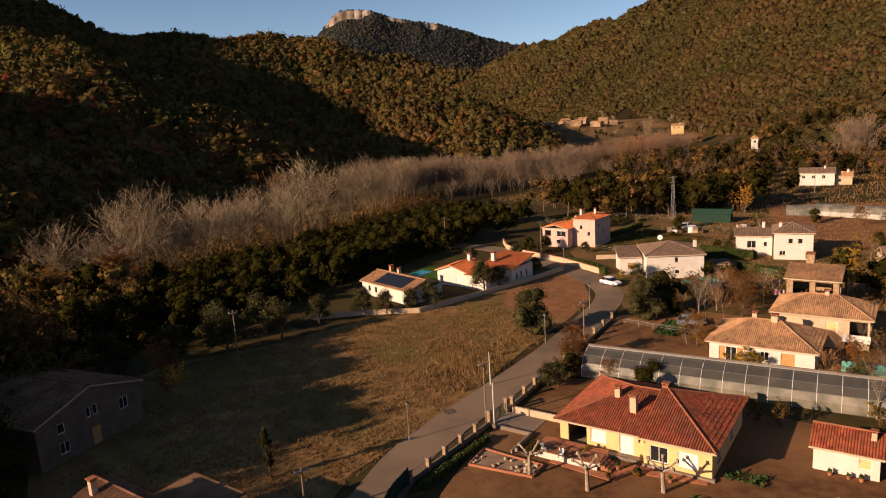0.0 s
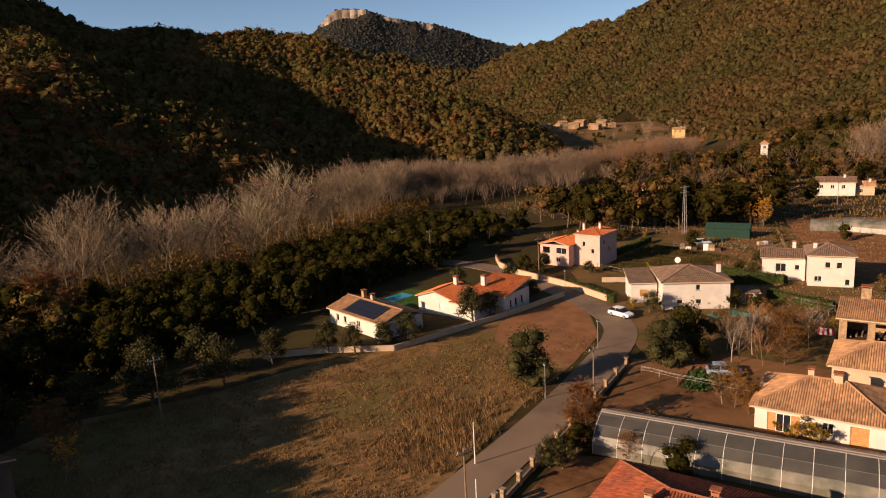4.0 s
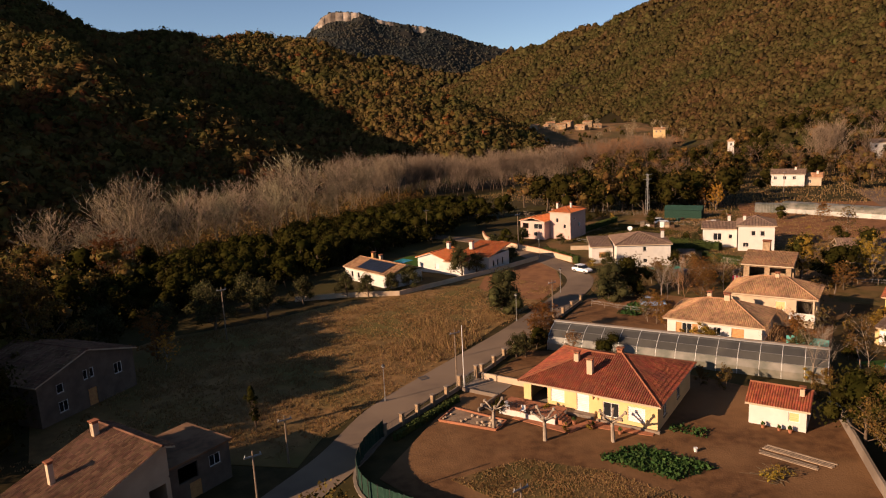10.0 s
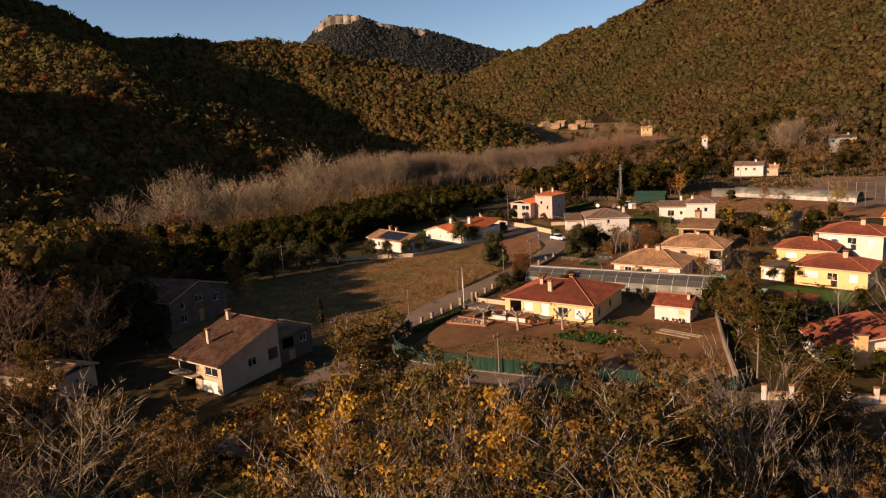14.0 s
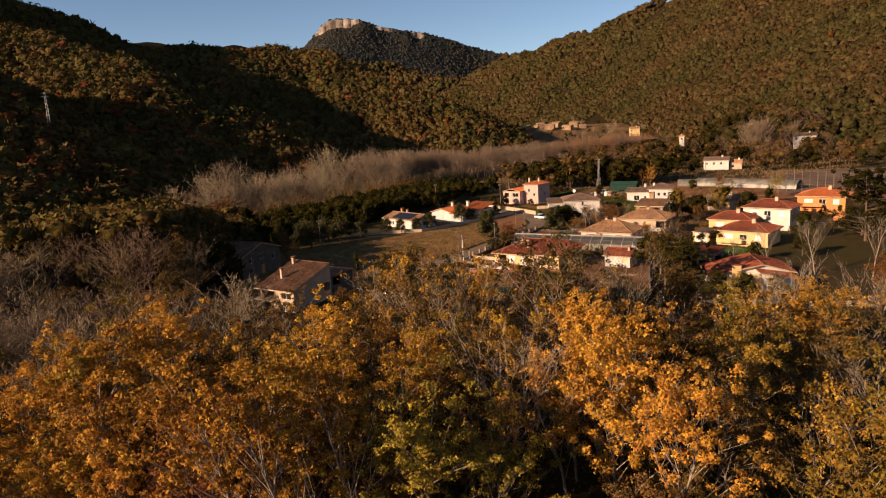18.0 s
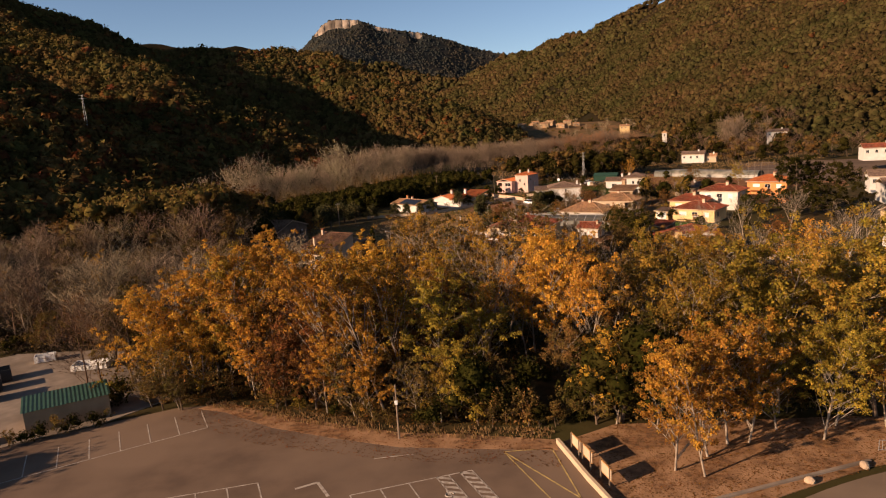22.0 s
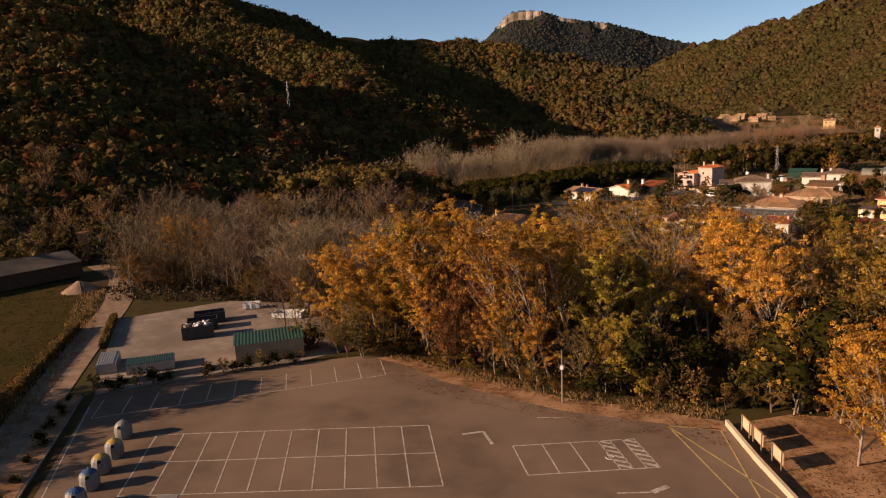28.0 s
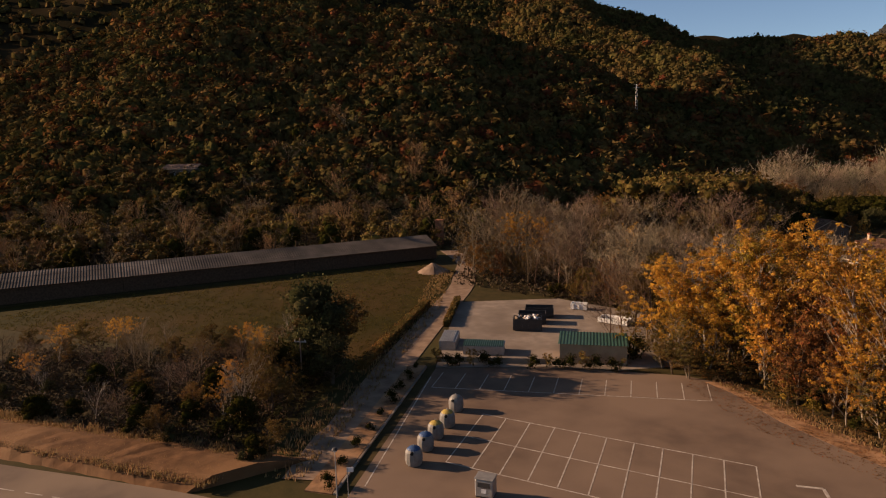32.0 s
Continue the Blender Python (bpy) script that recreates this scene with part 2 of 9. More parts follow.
M = {
    "ground": mat("earth and scrub", (0.066, 0.044, 0.018), (0.034, 0.027, 0.011), 0.6, bump=0.6, bscale=2.5, col3=(0.05, 0.042, 0.014), big=0.04),
    # hill ground in the canopy gaps; the crowns' shade is painted into the colour
    "hill": mat("forest floor darkened for shade", (0.022, 0.018, 0.009), (0.014, 0.012, 0.007), 0.12, bump=0.6, bscale=0.5, col3=(0.03, 0.021, 0.011), big=0.015, spec=0.0),
    # mountain slope: aerial haze is put into this base colour as grey-green
    "far_hill": mat("wooded slope greyed for haze", (0.026, 0.028, 0.026), (0.018, 0.02, 0.02), 0.05, bump=0.5, bscale=0.12, col3=(0.034, 0.031, 0.026), big=0.012, spec=0.0),
    "meadow": mat("dry meadow grass", (0.235, 0.135, 0.055), (0.13, 0.08, 0.033), 0.55, bump=0.9, bscale=3.0, col3=(0.115, 0.09, 0.03), big=0.07),
    "soil": mat("bare brown soil", (0.15, 0.076, 0.034), (0.088, 0.045, 0.021), 0.9, bump=0.7, bscale=5.0, col3=(0.185, 0.1, 0.046), big=0.12),
    "redsoil": mat("reddish trodden soil", (0.24, 0.115, 0.053), (0.17, 0.082, 0.04), 0.5, bump=0.4, bscale=4.0),
    "field": mat("mown green field", (0.042, 0.031, 0.005), (0.026, 0.023, 0.004), 0.5, bump=0.5, bscale=6.0, col3=(0.055, 0.032, 0.009), big=0.035),
    "asphalt": mat("worn grey asphalt", (0.158, 0.108, 0.074), (0.115, 0.079, 0.056), 0.35, 0.9, bump=0.25, bscale=14.0, col3=(0.185, 0.128, 0.088), big=0.07),
    "road": mat("grey road asphalt", (0.165, 0.12, 0.085), (0.13, 0.095, 0.07), 0.5, 0.9, bump=0.2, bscale=14.0, col3=(0.2, 0.145, 0.1), big=0.1),
    "track": mat("pale dirt track", (0.26, 0.18, 0.12), (0.18, 0.12, 0.08), 0.7, bump=0.5, bscale=5.0),
    "concrete": mat("grey concrete", (0.27, 0.215, 0.165), (0.2, 0.16, 0.125), 0.6, bump=0.2, bscale=10.0, col3=(0.16, 0.125, 0.095), big=0.12),
    "leaflitter": mat("fallen brown leaves", (0.27, 0.145, 0.07), (0.12, 0.066, 0.036), 1.6, bump=0.9, bscale=6.0, col3=(0.33, 0.19, 0.1), big=0.3),
    "paint": mat("worn white road paint", (0.46, 0.4, 0.33), (0.26, 0.21, 0.165), 2.2, 0.8),
    "yellowpaint": mat("worn yellow road paint", (0.5, 0.36, 0.12), (0.3, 0.22, 0.1), 2.2, 0.7),
    "plaster_white": mat("white render", (0.6, 0.565, 0.515), (0.51, 0.48, 0.435), 0.7, 0.9, bump=0.1, bscale=20.0, col3=(0.55, 0.51, 0.45), big=0.25),
    "plaster_yellow": mat("ochre yellow render", (0.66, 0.46, 0.22), (0.6, 0.41, 0.19), 0.8, 0.9, bump=0.1, bscale=20.0),
    "plaster_cream": mat("cream render", (0.5, 0.38, 0.26), (0.43, 0.325, 0.22), 0.7, 0.9, bump=0.1, bscale=20.0),
    "plaster_tan": mat("dull tan render", (0.36, 0.25, 0.15), (0.29, 0.2, 0.12), 0.7, 0.9, bump=0.1, bscale=20.0),
    "plaster_pink": mat("pink render", (0.55, 0.38, 0.32), (0.5, 0.34, 0.28), 0.7, 0.9, bump=0.1, bscale=20.0),
    "plaster_orange": mat("orange render", (0.62, 0.26, 0.09), (0.55, 0.22, 0.08), 0.7, 0.9),
    # old render, its colour lowered to carry the farmhouse's shade
    "plaster_grey": mat("grey-brown old render darkened for shade", (0.15, 0.115, 0.085), (0.1, 0.078, 0.06), 0.8, 0.95, bump=0.5, bscale=4.0),
    "stone": mat("rough tan rubble stone", (0.36, 0.25, 0.15), (0.22, 0.15, 0.09), 2.2, 0.95, bump=0.9, bscale=5.0),
    "tile_red": mat("red clay roof tiles", (0.30, 0.085, 0.042), (0.2, 0.058, 0.032), 1.3, 0.85, bump=0.15, island=0.22, col3=(0.18, 0.062, 0.036), big=0.35),
    "tile_brown": mat("weathered brown clay tiles", (0.36, 0.21, 0.11), (0.25, 0.145, 0.08), 1.2, 0.9, bump=0.15, island=0.25, col3=(0.42, 0.24, 0.12), big=0.35),
    "tile_old": mat("dark weathered red-brown tiles", (0.15, 0.078, 0.046), (0.095, 0.054, 0.034), 1.4, 0.9, bump=0.15, island=0.28, col3=(0.18, 0.1, 0.06), big=0.5),
    "tile_dark": mat("grey-brown flat tiles", (0.2, 0.135, 0.095), (0.15, 0.10, 0.075), 1.2, 0.9, island=0.2),
    "tile_orange": mat("new orange clay tiles", (0.56, 0.17, 0.055), (0.46, 0.135, 0.05), 1.3, 0.85, island=0.18),
    "ridge": mat("mortared ridge tiles", (0.3, 0.115, 0.06), (0.2, 0.08, 0.045), 2.0, 0.9),
    "brick": mat("red brick", (0.36, 0.15, 0.08), (0.26, 0.11, 0.06), 3.0, 0.9, bump=0.3),
    "wood_dark": mat("dark weathered wood", (0.10, 0.062, 0.038), (0.06, 0.038, 0.025), 3.0, 0.85, bump=0.3),
    "wood_pole": mat("grey-brown pole wood", (0.23, 0.17, 0.12), (0.16, 0.12, 0.085), 3.0, 0.85),
    "wood_door": mat("varnished amber wood", (0.47, 0.25, 0.09), (0.38, 0.19, 0.07), 3.0, 0.6),
    "metal": mat("galvanised grey metal", (0.36, 0.35, 0.33), (0.29, 0.28, 0.27), 2.0, 0.5, metal=0.6),
    "metal_white": mat("white painted metal", (0.72, 0.70, 0.66), (0.6, 0.58, 0.54), 2.0, 0.5),
    "metal_dark": mat("dark iron", (0.035, 0.034, 0.033), (0.05, 0.045, 0.04), 2.0, 0.55),
    "glass_dark": mat("dark window glass", (0.02, 0.022, 0.024), (0.015, 0.016, 0.018), 1.0, 0.08, spec=0.6),
    "greenhouse_skin": mat("dull greenhouse sheeting", (0.07, 0.065, 0.053), (0.05, 0.047, 0.04), 0.5, 0.38, spec=0.5, bump=0.1, bscale=2.0),
    "greenhouse_low": mat("whitewashed greenhouse sheeting", (0.22, 0.195, 0.155), (0.075, 0.078, 0.053), 0.45, 0.35, spec=0.5, bump=0.1, bscale=2.0),
    "net_green": mat("dark green shade netting", (0.022, 0.05, 0.035), (0.016, 0.038, 0.027), 3.0, 0.75, bump=0.3),
    "hedge": mat("clipped hedge leaves", (0.06, 0.075, 0.02), (0.035, 0.05, 0.014), 2.5, 0.75, bump=1.0, bscale=9.0, island=0.35, trans=0.15),
    "car_white": mat("white car paint", (0.78, 0.78, 0.77), (0.76, 0.76, 0.75), 1.0, 0.25, spec=0.6),
    "car_blue": mat("pale blue car paint", (0.2, 0.27, 0.36), (0.19, 0.26, 0.35), 1.0, 0.25, spec=0.6),
    "rubber": mat("black rubber", (0.025, 0.025, 0.025), (0.02, 0.02, 0.02), 3.0, 0.8),
    "lamp_red": mat("red lamp lens", (0.4, 0.02, 0.015), (0.35, 0.02, 0.015), 3.0, 0.3),
    "solar": mat("dark blue solar cells", (0.014, 0.017, 0.027), (0.011, 0.014, 0.022), 3.0, 0.4, spec=0.25),
    "bin_grey": mat("grey moulded fibreglass", (0.2, 0.185, 0.165), (0.15, 0.14, 0.125), 2.0, 0.55),
    "lid_blue": mat("blue plastic lid", (0.035, 0.07, 0.16), (0.03, 0.06, 0.13), 2.0, 0.5),
    "lid_yellow": mat("yellow plastic lid", (0.36, 0.25, 0.05), (0.28, 0.2, 0.05), 2.0, 0.5),
    "lid_green": mat("green plastic lid", (0.04, 0.16, 0.07), (0.035, 0.13, 0.06), 2.0, 0.45),
    "sheet_green": mat("green corrugated metal", (0.025, 0.06, 0.04), (0.02, 0.048, 0.032), 1.0, 0.5),
    "roof_sheet": mat("weathered corrugated sheet", (0.17, 0.135, 0.105), (0.09, 0.072, 0.057), 0.3, 0.8, col3=(0.055, 0.045, 0.037), big=0.05),
    "tarp_green": mat("bright green tarpaulin", (0.03, 0.29, 0.18), (0.025, 0.22, 0.14), 1.5, 0.5),
    "tarp_teal": mat("teal plastic sheet", (0.12, 0.42, 0.36), (0.09, 0.33, 0.29), 1.5, 0.4),
    "fabric_red": mat("red striped cloth", (0.4, 0.05, 0.08), (0.32, 0.04, 0.07), 2.0, 0.8),
    "fabric_white": mat("white cloth", (0.7, 0.66, 0.62), (0.6, 0.56, 0.52), 2.0, 0.8),
    "pool": mat("turquoise pool water", (0.03, 0.27, 0.30), (0.025, 0.22, 0.26), 0.6, 0.08, spec=0.6),
    "lawn": mat("green lawn", (0.05, 0.10, 0.018), (0.04, 0.08, 0.016), 1.5, bump=0.6, bscale=12.0),
    "crop": mat("green vegetable leaves", (0.045, 0.085, 0.022), (0.03, 0.06, 0.016), 2.0, 0.7, island=0.35, trans=0.15),
    "rock": mat("pale limestone", (0.42, 0.31, 0.21), (0.3, 0.22, 0.15), 1.0, 0.95, bump=0.6),
    "cliff": mat("pale limestone cliff", (0.4, 0.32, 0.25), (0.2, 0.16, 0.125), 0.05, 0.95, bump=0.6, bscale=0.08, col3=(0.14, 0.11, 0.085), big=0.02),
    "bark": mat("grey-brown bark", (0.15, 0.105, 0.07), (0.09, 0.065, 0.045), 3.0, 0.9, bump=0.5),
    "bark_pale": mat("pale poplar bark", (0.34, 0.275, 0.205), (0.2, 0.155, 0.115), 2.2, 0.85, bump=0.3),
    "twig": mat("grey-beige bare twigs", (0.28, 0.215, 0.135), (0.17, 0.13, 0.083), 0.3, 0.9, objrand=0.4),
    "twig_brown": mat("brown bare twigs", (0.2, 0.135, 0.08), (0.11, 0.075, 0.047), 0.3, 0.9, objrand=0.35),
    "twig_red": mat("russet bare twigs", (0.28, 0.155, 0.075), (0.19, 0.11, 0.055), 0.3, 0.9, objrand=0.15),
    "leaf_yellow": mat("golden poplar leaves", (0.54, 0.285, 0.036), (0.27, 0.135, 0.025), 0.9, 0.7, island=0.4, objrand=0.28, trans=0.3, hue=0.035),
    "leaf_olive": mat("yellow-green leaves", (0.31, 0.195, 0.026), (0.14, 0.1, 0.018), 0.8, 0.7, island=0.35, objrand=0.25, trans=0.22, hue=0.05),
    "leaf_rust": mat("rust-brown autumn leaves", (0.2, 0.088, 0.022), (0.1, 0.05, 0.016), 0.8, 0.75, island=0.35, objrand=0.25, trans=0.22, hue=0.05),
    # brown bare stems, with the unlit scrub's shade added to their colour
    "bramble": mat("bramble and bare briar stems darkened for shade", (0.07, 0.047, 0.026), (0.036, 0.027, 0.015), 0.6, 0.85, island=0.35, trans=0.08),
    "leaf_oak": mat("brown-green oak leaves", (0.165, 0.096, 0.025), (0.075, 0.056, 0.016), 0.4, 0.75, island=0.4, objrand=0.25, trans=0.2, bump=0.6, bscale=4.0, bdist=0.15),
    "leaf_dark": mat("dark evergreen leaves", (0.036, 0.030, 0.007), (0.019, 0.018, 0.004), 0.5, 0.8, spec=0.0, island=0.3, objrand=0.25, trans=0.08, bump=0.6, bscale=4.0, bdist=0.15),
    "leaf_grey": mat("grey-green olive leaves", (0.07, 0.063, 0.025), (0.038, 0.036, 0.015), 0.5, 0.75, spec=0.0, island=0.4, objrand=0.15, trans=0.15, bump=0.6, bscale=4.0, bdist=0.15),
    "forest": mat("wooded hillside crowns", (0.08, 0.061, 0.02), (0.047, 0.042, 0.013), 0.05, 0.85, col3=(0.09, 0.062, 0.02), big=0.02, island=0.15, trans=0.1, cells=0.16, bump=0.4, bscale=1.3, bdist=0.4, spec=0.0),
    "forest_east": mat("mixed oak and pine crowns", (0.057, 0.045, 0.016), (0.036, 0.033, 0.011), 0.04, 0.85, spec=0.0, col3=(0.062, 0.042, 0.016), big=0.012, island=0.22, trans=0.08, cells=0.2, bump=0.7, bscale=1.3, bdist=0.4),
    "forest_rust": mat("rust-coloured hillside crowns", (0.13, 0.06, 0.017), (0.08, 0.043, 0.015), 0.05, 0.85, island=0.3, trans=0.15, cells=0.16, bump=0.4, bscale=1.3, bdist=0.4, spec=0.0),
    # oak crowns on the mountain, their colour greyed to include distance haze
    "forest_far": mat("far oak woodland greyed for haze", (0.03, 0.033, 0.028), (0.02, 0.023, 0.022), 0.03, 0.9, spec=0.0, col3=(0.042, 0.037, 0.026), big=0.006, island=0.3),
    "plotgrass": mat("rough plot grass and soil", (0.12, 0.082, 0.03), (0.07, 0.056, 0.019), 0.7, bump=0.8, bscale=4.0, col3=(0.16, 0.09, 0.04), big=0.15),
    "greengrass": mat("brown-green grass blades", (0.115, 0.085, 0.025), (0.06, 0.056, 0.015), 0.3, 0.85, island=0.35, trans=0.3),
    "bare_slope": mat("bare brown earth slope", (0.2, 0.115, 0.055), (0.11, 0.07, 0.033), 0.12, bump=0.6, bscale=0.6, col3=(0.09, 0.065, 0.03), big=0.03),
    "drygrass": mat("tall dry grass", (0.32, 0.2, 0.09), (0.22, 0.14, 0.06), 0.4, 0.85, island=0.35, trans=0.3),
}

# ---- builders ----
def thing(name, m, label, category, group="", kind=""):
    """An Empty at the base of a thing."""
    e = new(name)
    e.empty_display_size = 0.2
    e.matrix_world = m
    return tagged(e, label, category, group, kind)


def part(name, bm, material, parent=None, label="", kind=""):
    """Links a bmesh as one mesh object under a thing or part."""
    me = bpy.data.meshes.new(name)
    bmesh.ops.recalc_face_normals(bm, faces=bm.faces)
    bm.to_mesh(me)
    bm.free()
    for k in material if isinstance(material, (list, tuple)) else [material]:
        me.materials.append(M[k])
    ob = new(name, me)
    if parent:
        ob.parent = parent
    return tagged(ob, label, "", "", kind)


def np_mesh(name, verts, faces, material, parent=None):
    """A mesh object from arrays: faces all of one size."""
    me = bpy.data.meshes.new(name)
    verts, faces = np.asarray(verts, dtype=np.float32), np.asarray(faces, dtype=np.int32)
    n, k = faces.shape
    me.vertices.add(len(verts))
    me.vertices.foreach_set("co", verts.ravel())
    me.loops.add(n * k)
    me.loops.foreach_set("vertex_index", faces.ravel())
    me.polygons.add(n)
    me.polygons.foreach_set("loop_start", np.arange(0, n * k, k, dtype=np.int32))
    me.update(calc_edges=True)
    me.materials.append(M[material])
    ob = new(name, me)
    if parent:
        ob.parent = parent
    return ob


def box(bm, x0, x1, y0, y1, z0, z1):
    v = [bm.verts.new((x, y, z)) for z in (z0, z1) for x, y in ((x0, y0), (x1, y0), (x1, y1), (x0, y1))]
    for f in ((0, 3, 2, 1), (4, 5, 6, 7), (0, 1, 5, 4), (1, 2, 6, 5), (2, 3, 7, 6), (3, 0, 4, 7)):
        bm.faces.new([v[i] for i in f])
    return bm


def boxes(*bs, bevel=0.0):
    bm = bmesh.new()
    for b in bs:
        box(bm, *b)
    if bevel:
        bmesh.ops.bevel(bm, geom=bm.edges[:], offset=bevel, segments=1, affect="EDGES")
    return bm


def prism(bm, poly, z0, z1):
    lo, hi = [bm.verts.new((x, y, z0)) for x, y in poly], [bm.verts.new((x, y, z1)) for x, y in poly]
    n = len(poly)
    bm.faces.new(hi)
    bm.faces.new(lo[::-1])
    for i in range(n):
        bm.faces.new((lo[i], lo[(i + 1) % n], hi[(i + 1) % n], hi[i]))
    return bm


def tube(bm, p, q, r0, r1, n=6):
    """A tapered round bar from p to q."""
    p, q = Vector(p), Vector(q)
    a = (q - p).normalized()
    s = a.cross(Vector((0.13, 0.31, 0.94))).normalized() if abs(a.z) < 0.99 else Vector((1, 0, 0))
    t = a.cross(s)
    rings = []
    for c, r in ((p, r0), (q, r1)):
        rings.append([bm.verts.new(c + r * (math.cos(k * math.tau / n) * s + math.sin(k * math.tau / n) * t)) for k in range(n)])
    for k in range(n):
        bm.faces.new((rings[0][k], rings[0][(k + 1) % n], rings[1][(k + 1) % n], rings[1][k]))
    bm.faces.new(rings[1])
    bm.faces.new(rings[0][::-1])
    return bm


def tubes(*ts, n=6):
    bm = bmesh.new()
    for t in ts:
        tube(bm, *t, n=n)
    return bm


def strip_poly(pts, widths):
    """The outline of a road along a centre line."""
    left, right = [], []
    for i, p in enumerate(pts):
        a, b = Vector(pts[max(i - 1, 0)]), Vector(pts[min(i + 1, len(pts) - 1)])
        d = (b - a).normalized()
        nrm = Vector((-d.y, d.x))
        w = widths[i] if isinstance(widths, (list, tuple)) else widths
        left.append(Vector(p) + nrm * w / 2)
        right.append(Vector(p) - nrm * w / 2)
    return left, right


def smooth_line(pts, n=6):
    """Points along a Catmull-Rom curve."""
    P = [Vector(p) for p in pts]
    P = [2 * P[0] - P[1]] + P + [2 * P[-1] - P[-2]]
    out = []
    for i in range(1, len(P) - 2):
        for k in range(n):
            t = k / n
            out.append(0.5 * (2 * P[i] + (P[i + 1] - P[i - 1]) * t + (2 * P[i - 1] - 5 * P[i] + 4 * P[i + 1] - P[i + 2]) * t * t + (3 * P[i] - P[i - 1] - 3 * P[i + 1] + P[i + 2]) * t ** 3))
    out.append(P[-2])
    return out


# ---- terrain ----
RIDGES = [  # crest lines: x, y, height
    ([(-900, 320, 230), (-710, 175, 182), (-560, 130, 148), (-400, 166, 123), (-310, 205, 104), (-235, 235, 74), (-180, 228, 42), (-150, 222, 26), (-115, 232, 3)], 1.75, 25),
    ([(-420, 470, 158), (-280, 400, 107), (-167, 338, 70), (-127, 335, 52), (-80, 312, 14)], 1.6, 20),
    ([(-760, 370, 290), (-500, 528, 218), (-377, 595, 154), (-290, 630, 126), (-188, 626, 109), (-136, 680, 110), (-84, 640, 95), (-25, 590, 67), (30, 540, 38), (75, 490, 8)], 1.7, 25),
    ([(150, 1700, 130), (200, 1400, 139), (315, 1150, 162), (375, 1025, 175), (470, 850, 186), (560, 650, 200), (640, 450, 215), (700, 200, 215), (720, -100, 190)], 1.55, 40),
    ([(560, 650, 190), (430, 640, 92), (330, 610, 48), (255, 560, 14)], 1.8, 25),
    ([(470, 850, 170), (370, 800, 105), (300, 735, 55), (250, 680, 14)], 1.7, 20),
    ([(640, 450, 180), (420, 400, 80), (300, 370, 42), (215, 350, 20)], 2.2, 25),
    ([(-900, 1500, 260), (-480, 1900, 250), (-100, 2000, 185), (60, 1600, 110), (180, 1200, 70)], 2.6, 80),
    ([(600, 1900, 230), (900, 1500, 330), (1200, 1000, 380)], 2.2, 80),
]


def height(x, y):
    """The ground's height, for arrays."""
    x, y = np.asarray(x, dtype=float), np.asarray(y, dtype=float)
    base = np.where(y > 26, -1.02, np.where(y < -8, -0.02, -0.02 - 1.0 * (y + 8) / 34))
    gully = np.exp(-((y + 0.12 * x - 2) / 13) ** 2) * 2.6 * (1 / (1 + np.exp((x - 34) / 6))) * (1 / (1 + np.exp(-(x + 75) / 8)))
    riv = np.abs((x + 112) * 0.77 - (y - 100) * 0.5)
    base = base - gully - 2.6 * np.exp(-(riv / 26) ** 2) * (1 / (1 + np.exp(-(y - 60) / 14)))
    base = base - 1.5 * np.exp(-((x + 36) ** 2 + (y - 33) ** 2) / 150)
    acc = np.zeros_like(base)
    for pts, spread, extra in RIDGES:
        best = np.zeros_like(base)
        for (x0, y0, z0), (x1, y1, z1) in zip(pts, pts[1:]):
            dx, dy = x1 - x0, y1 - y0
            s = np.clip(((x - x0) * dx + (y - y0) * dy) / (dx * dx + dy * dy), 0, 1)
            d = np.hypot(x - x0 - s * dx, y - y0 - s * dy)
            z = z0 + s * (z1 - z0)
            w = z * spread + extra
            k = np.clip(1 - d / w, 0, 1)
            best = np.maximum(best, z * (k * k * (1.9 - 0.9 * k)) ** 0.72)
        acc = np.maximum(acc, best) + 0.12 * np.minimum(acc, best)
    rough = 0.05 * acc * (np.sin(x * 0.021 + 0.7 * np.sin(y * 0.013)) * np.sin(y * 0.024 + 1.3)) + 0.03 * acc * np.sin(x * 0.06 + 2.0) * np.sin(y * 0.053)
    far = np.clip((np.hypot(x, y - 300) - 1500) / 1500, 0, 1) * 60
    return base + acc + np.clip(rough, -8, 8) + far


def hz(x, y):
    return float(height(x, y))


def ground_sheet():
    def axis(lo, hi, a, b, fine):
        core = np.arange(a, b + fine, fine)
        up, dn = [], []
        s, v = fine, b
        while v < hi:
            s *= 1.055
            v += s
            up.append(min(v, hi))
        s, v = fine, a
        while v > lo:
            s *= 1.055
            v -= s
            dn.append(max(v, lo))
        return np.array(dn[::-1] + list(core) + up)
    xs, ys = axis(-4200, 4200, -190, 130, 4.0), axis(-900, 4600, -120, 420, 4.0)
    X, Y = np.meshgrid(xs, ys)
    Z = height(X, Y)
    nx, ny = len(xs), len(ys)
    idx = np.arange(nx * ny).reshape(ny, nx)
    F = np.stack([idx[:-1, :-1], idx[:-1, 1:], idx[1:, 1:], idx[1:, :-1]], -1).reshape(-1, 4)
    ob = np_mesh("ground", np.stack([X, Y, Z], -1).reshape(-1, 3), F, "ground")
    ob.data.materials.append(M["hill"])
    zc = Z.ravel()[F].mean(1)
    ob.data.polygons.foreach_set("material_index", (zc > 3).astype(np.int32))
    ob.data.polygons.foreach_set("use_smooth", np.ones(len(F), dtype=bool))
    return tagged(ob, "brown earth and scrub valley floor rising to hills", "ground", kind="structure")


ground_sheet()
V, PK = -1.0, 0.0      # levels of the village and of the car park


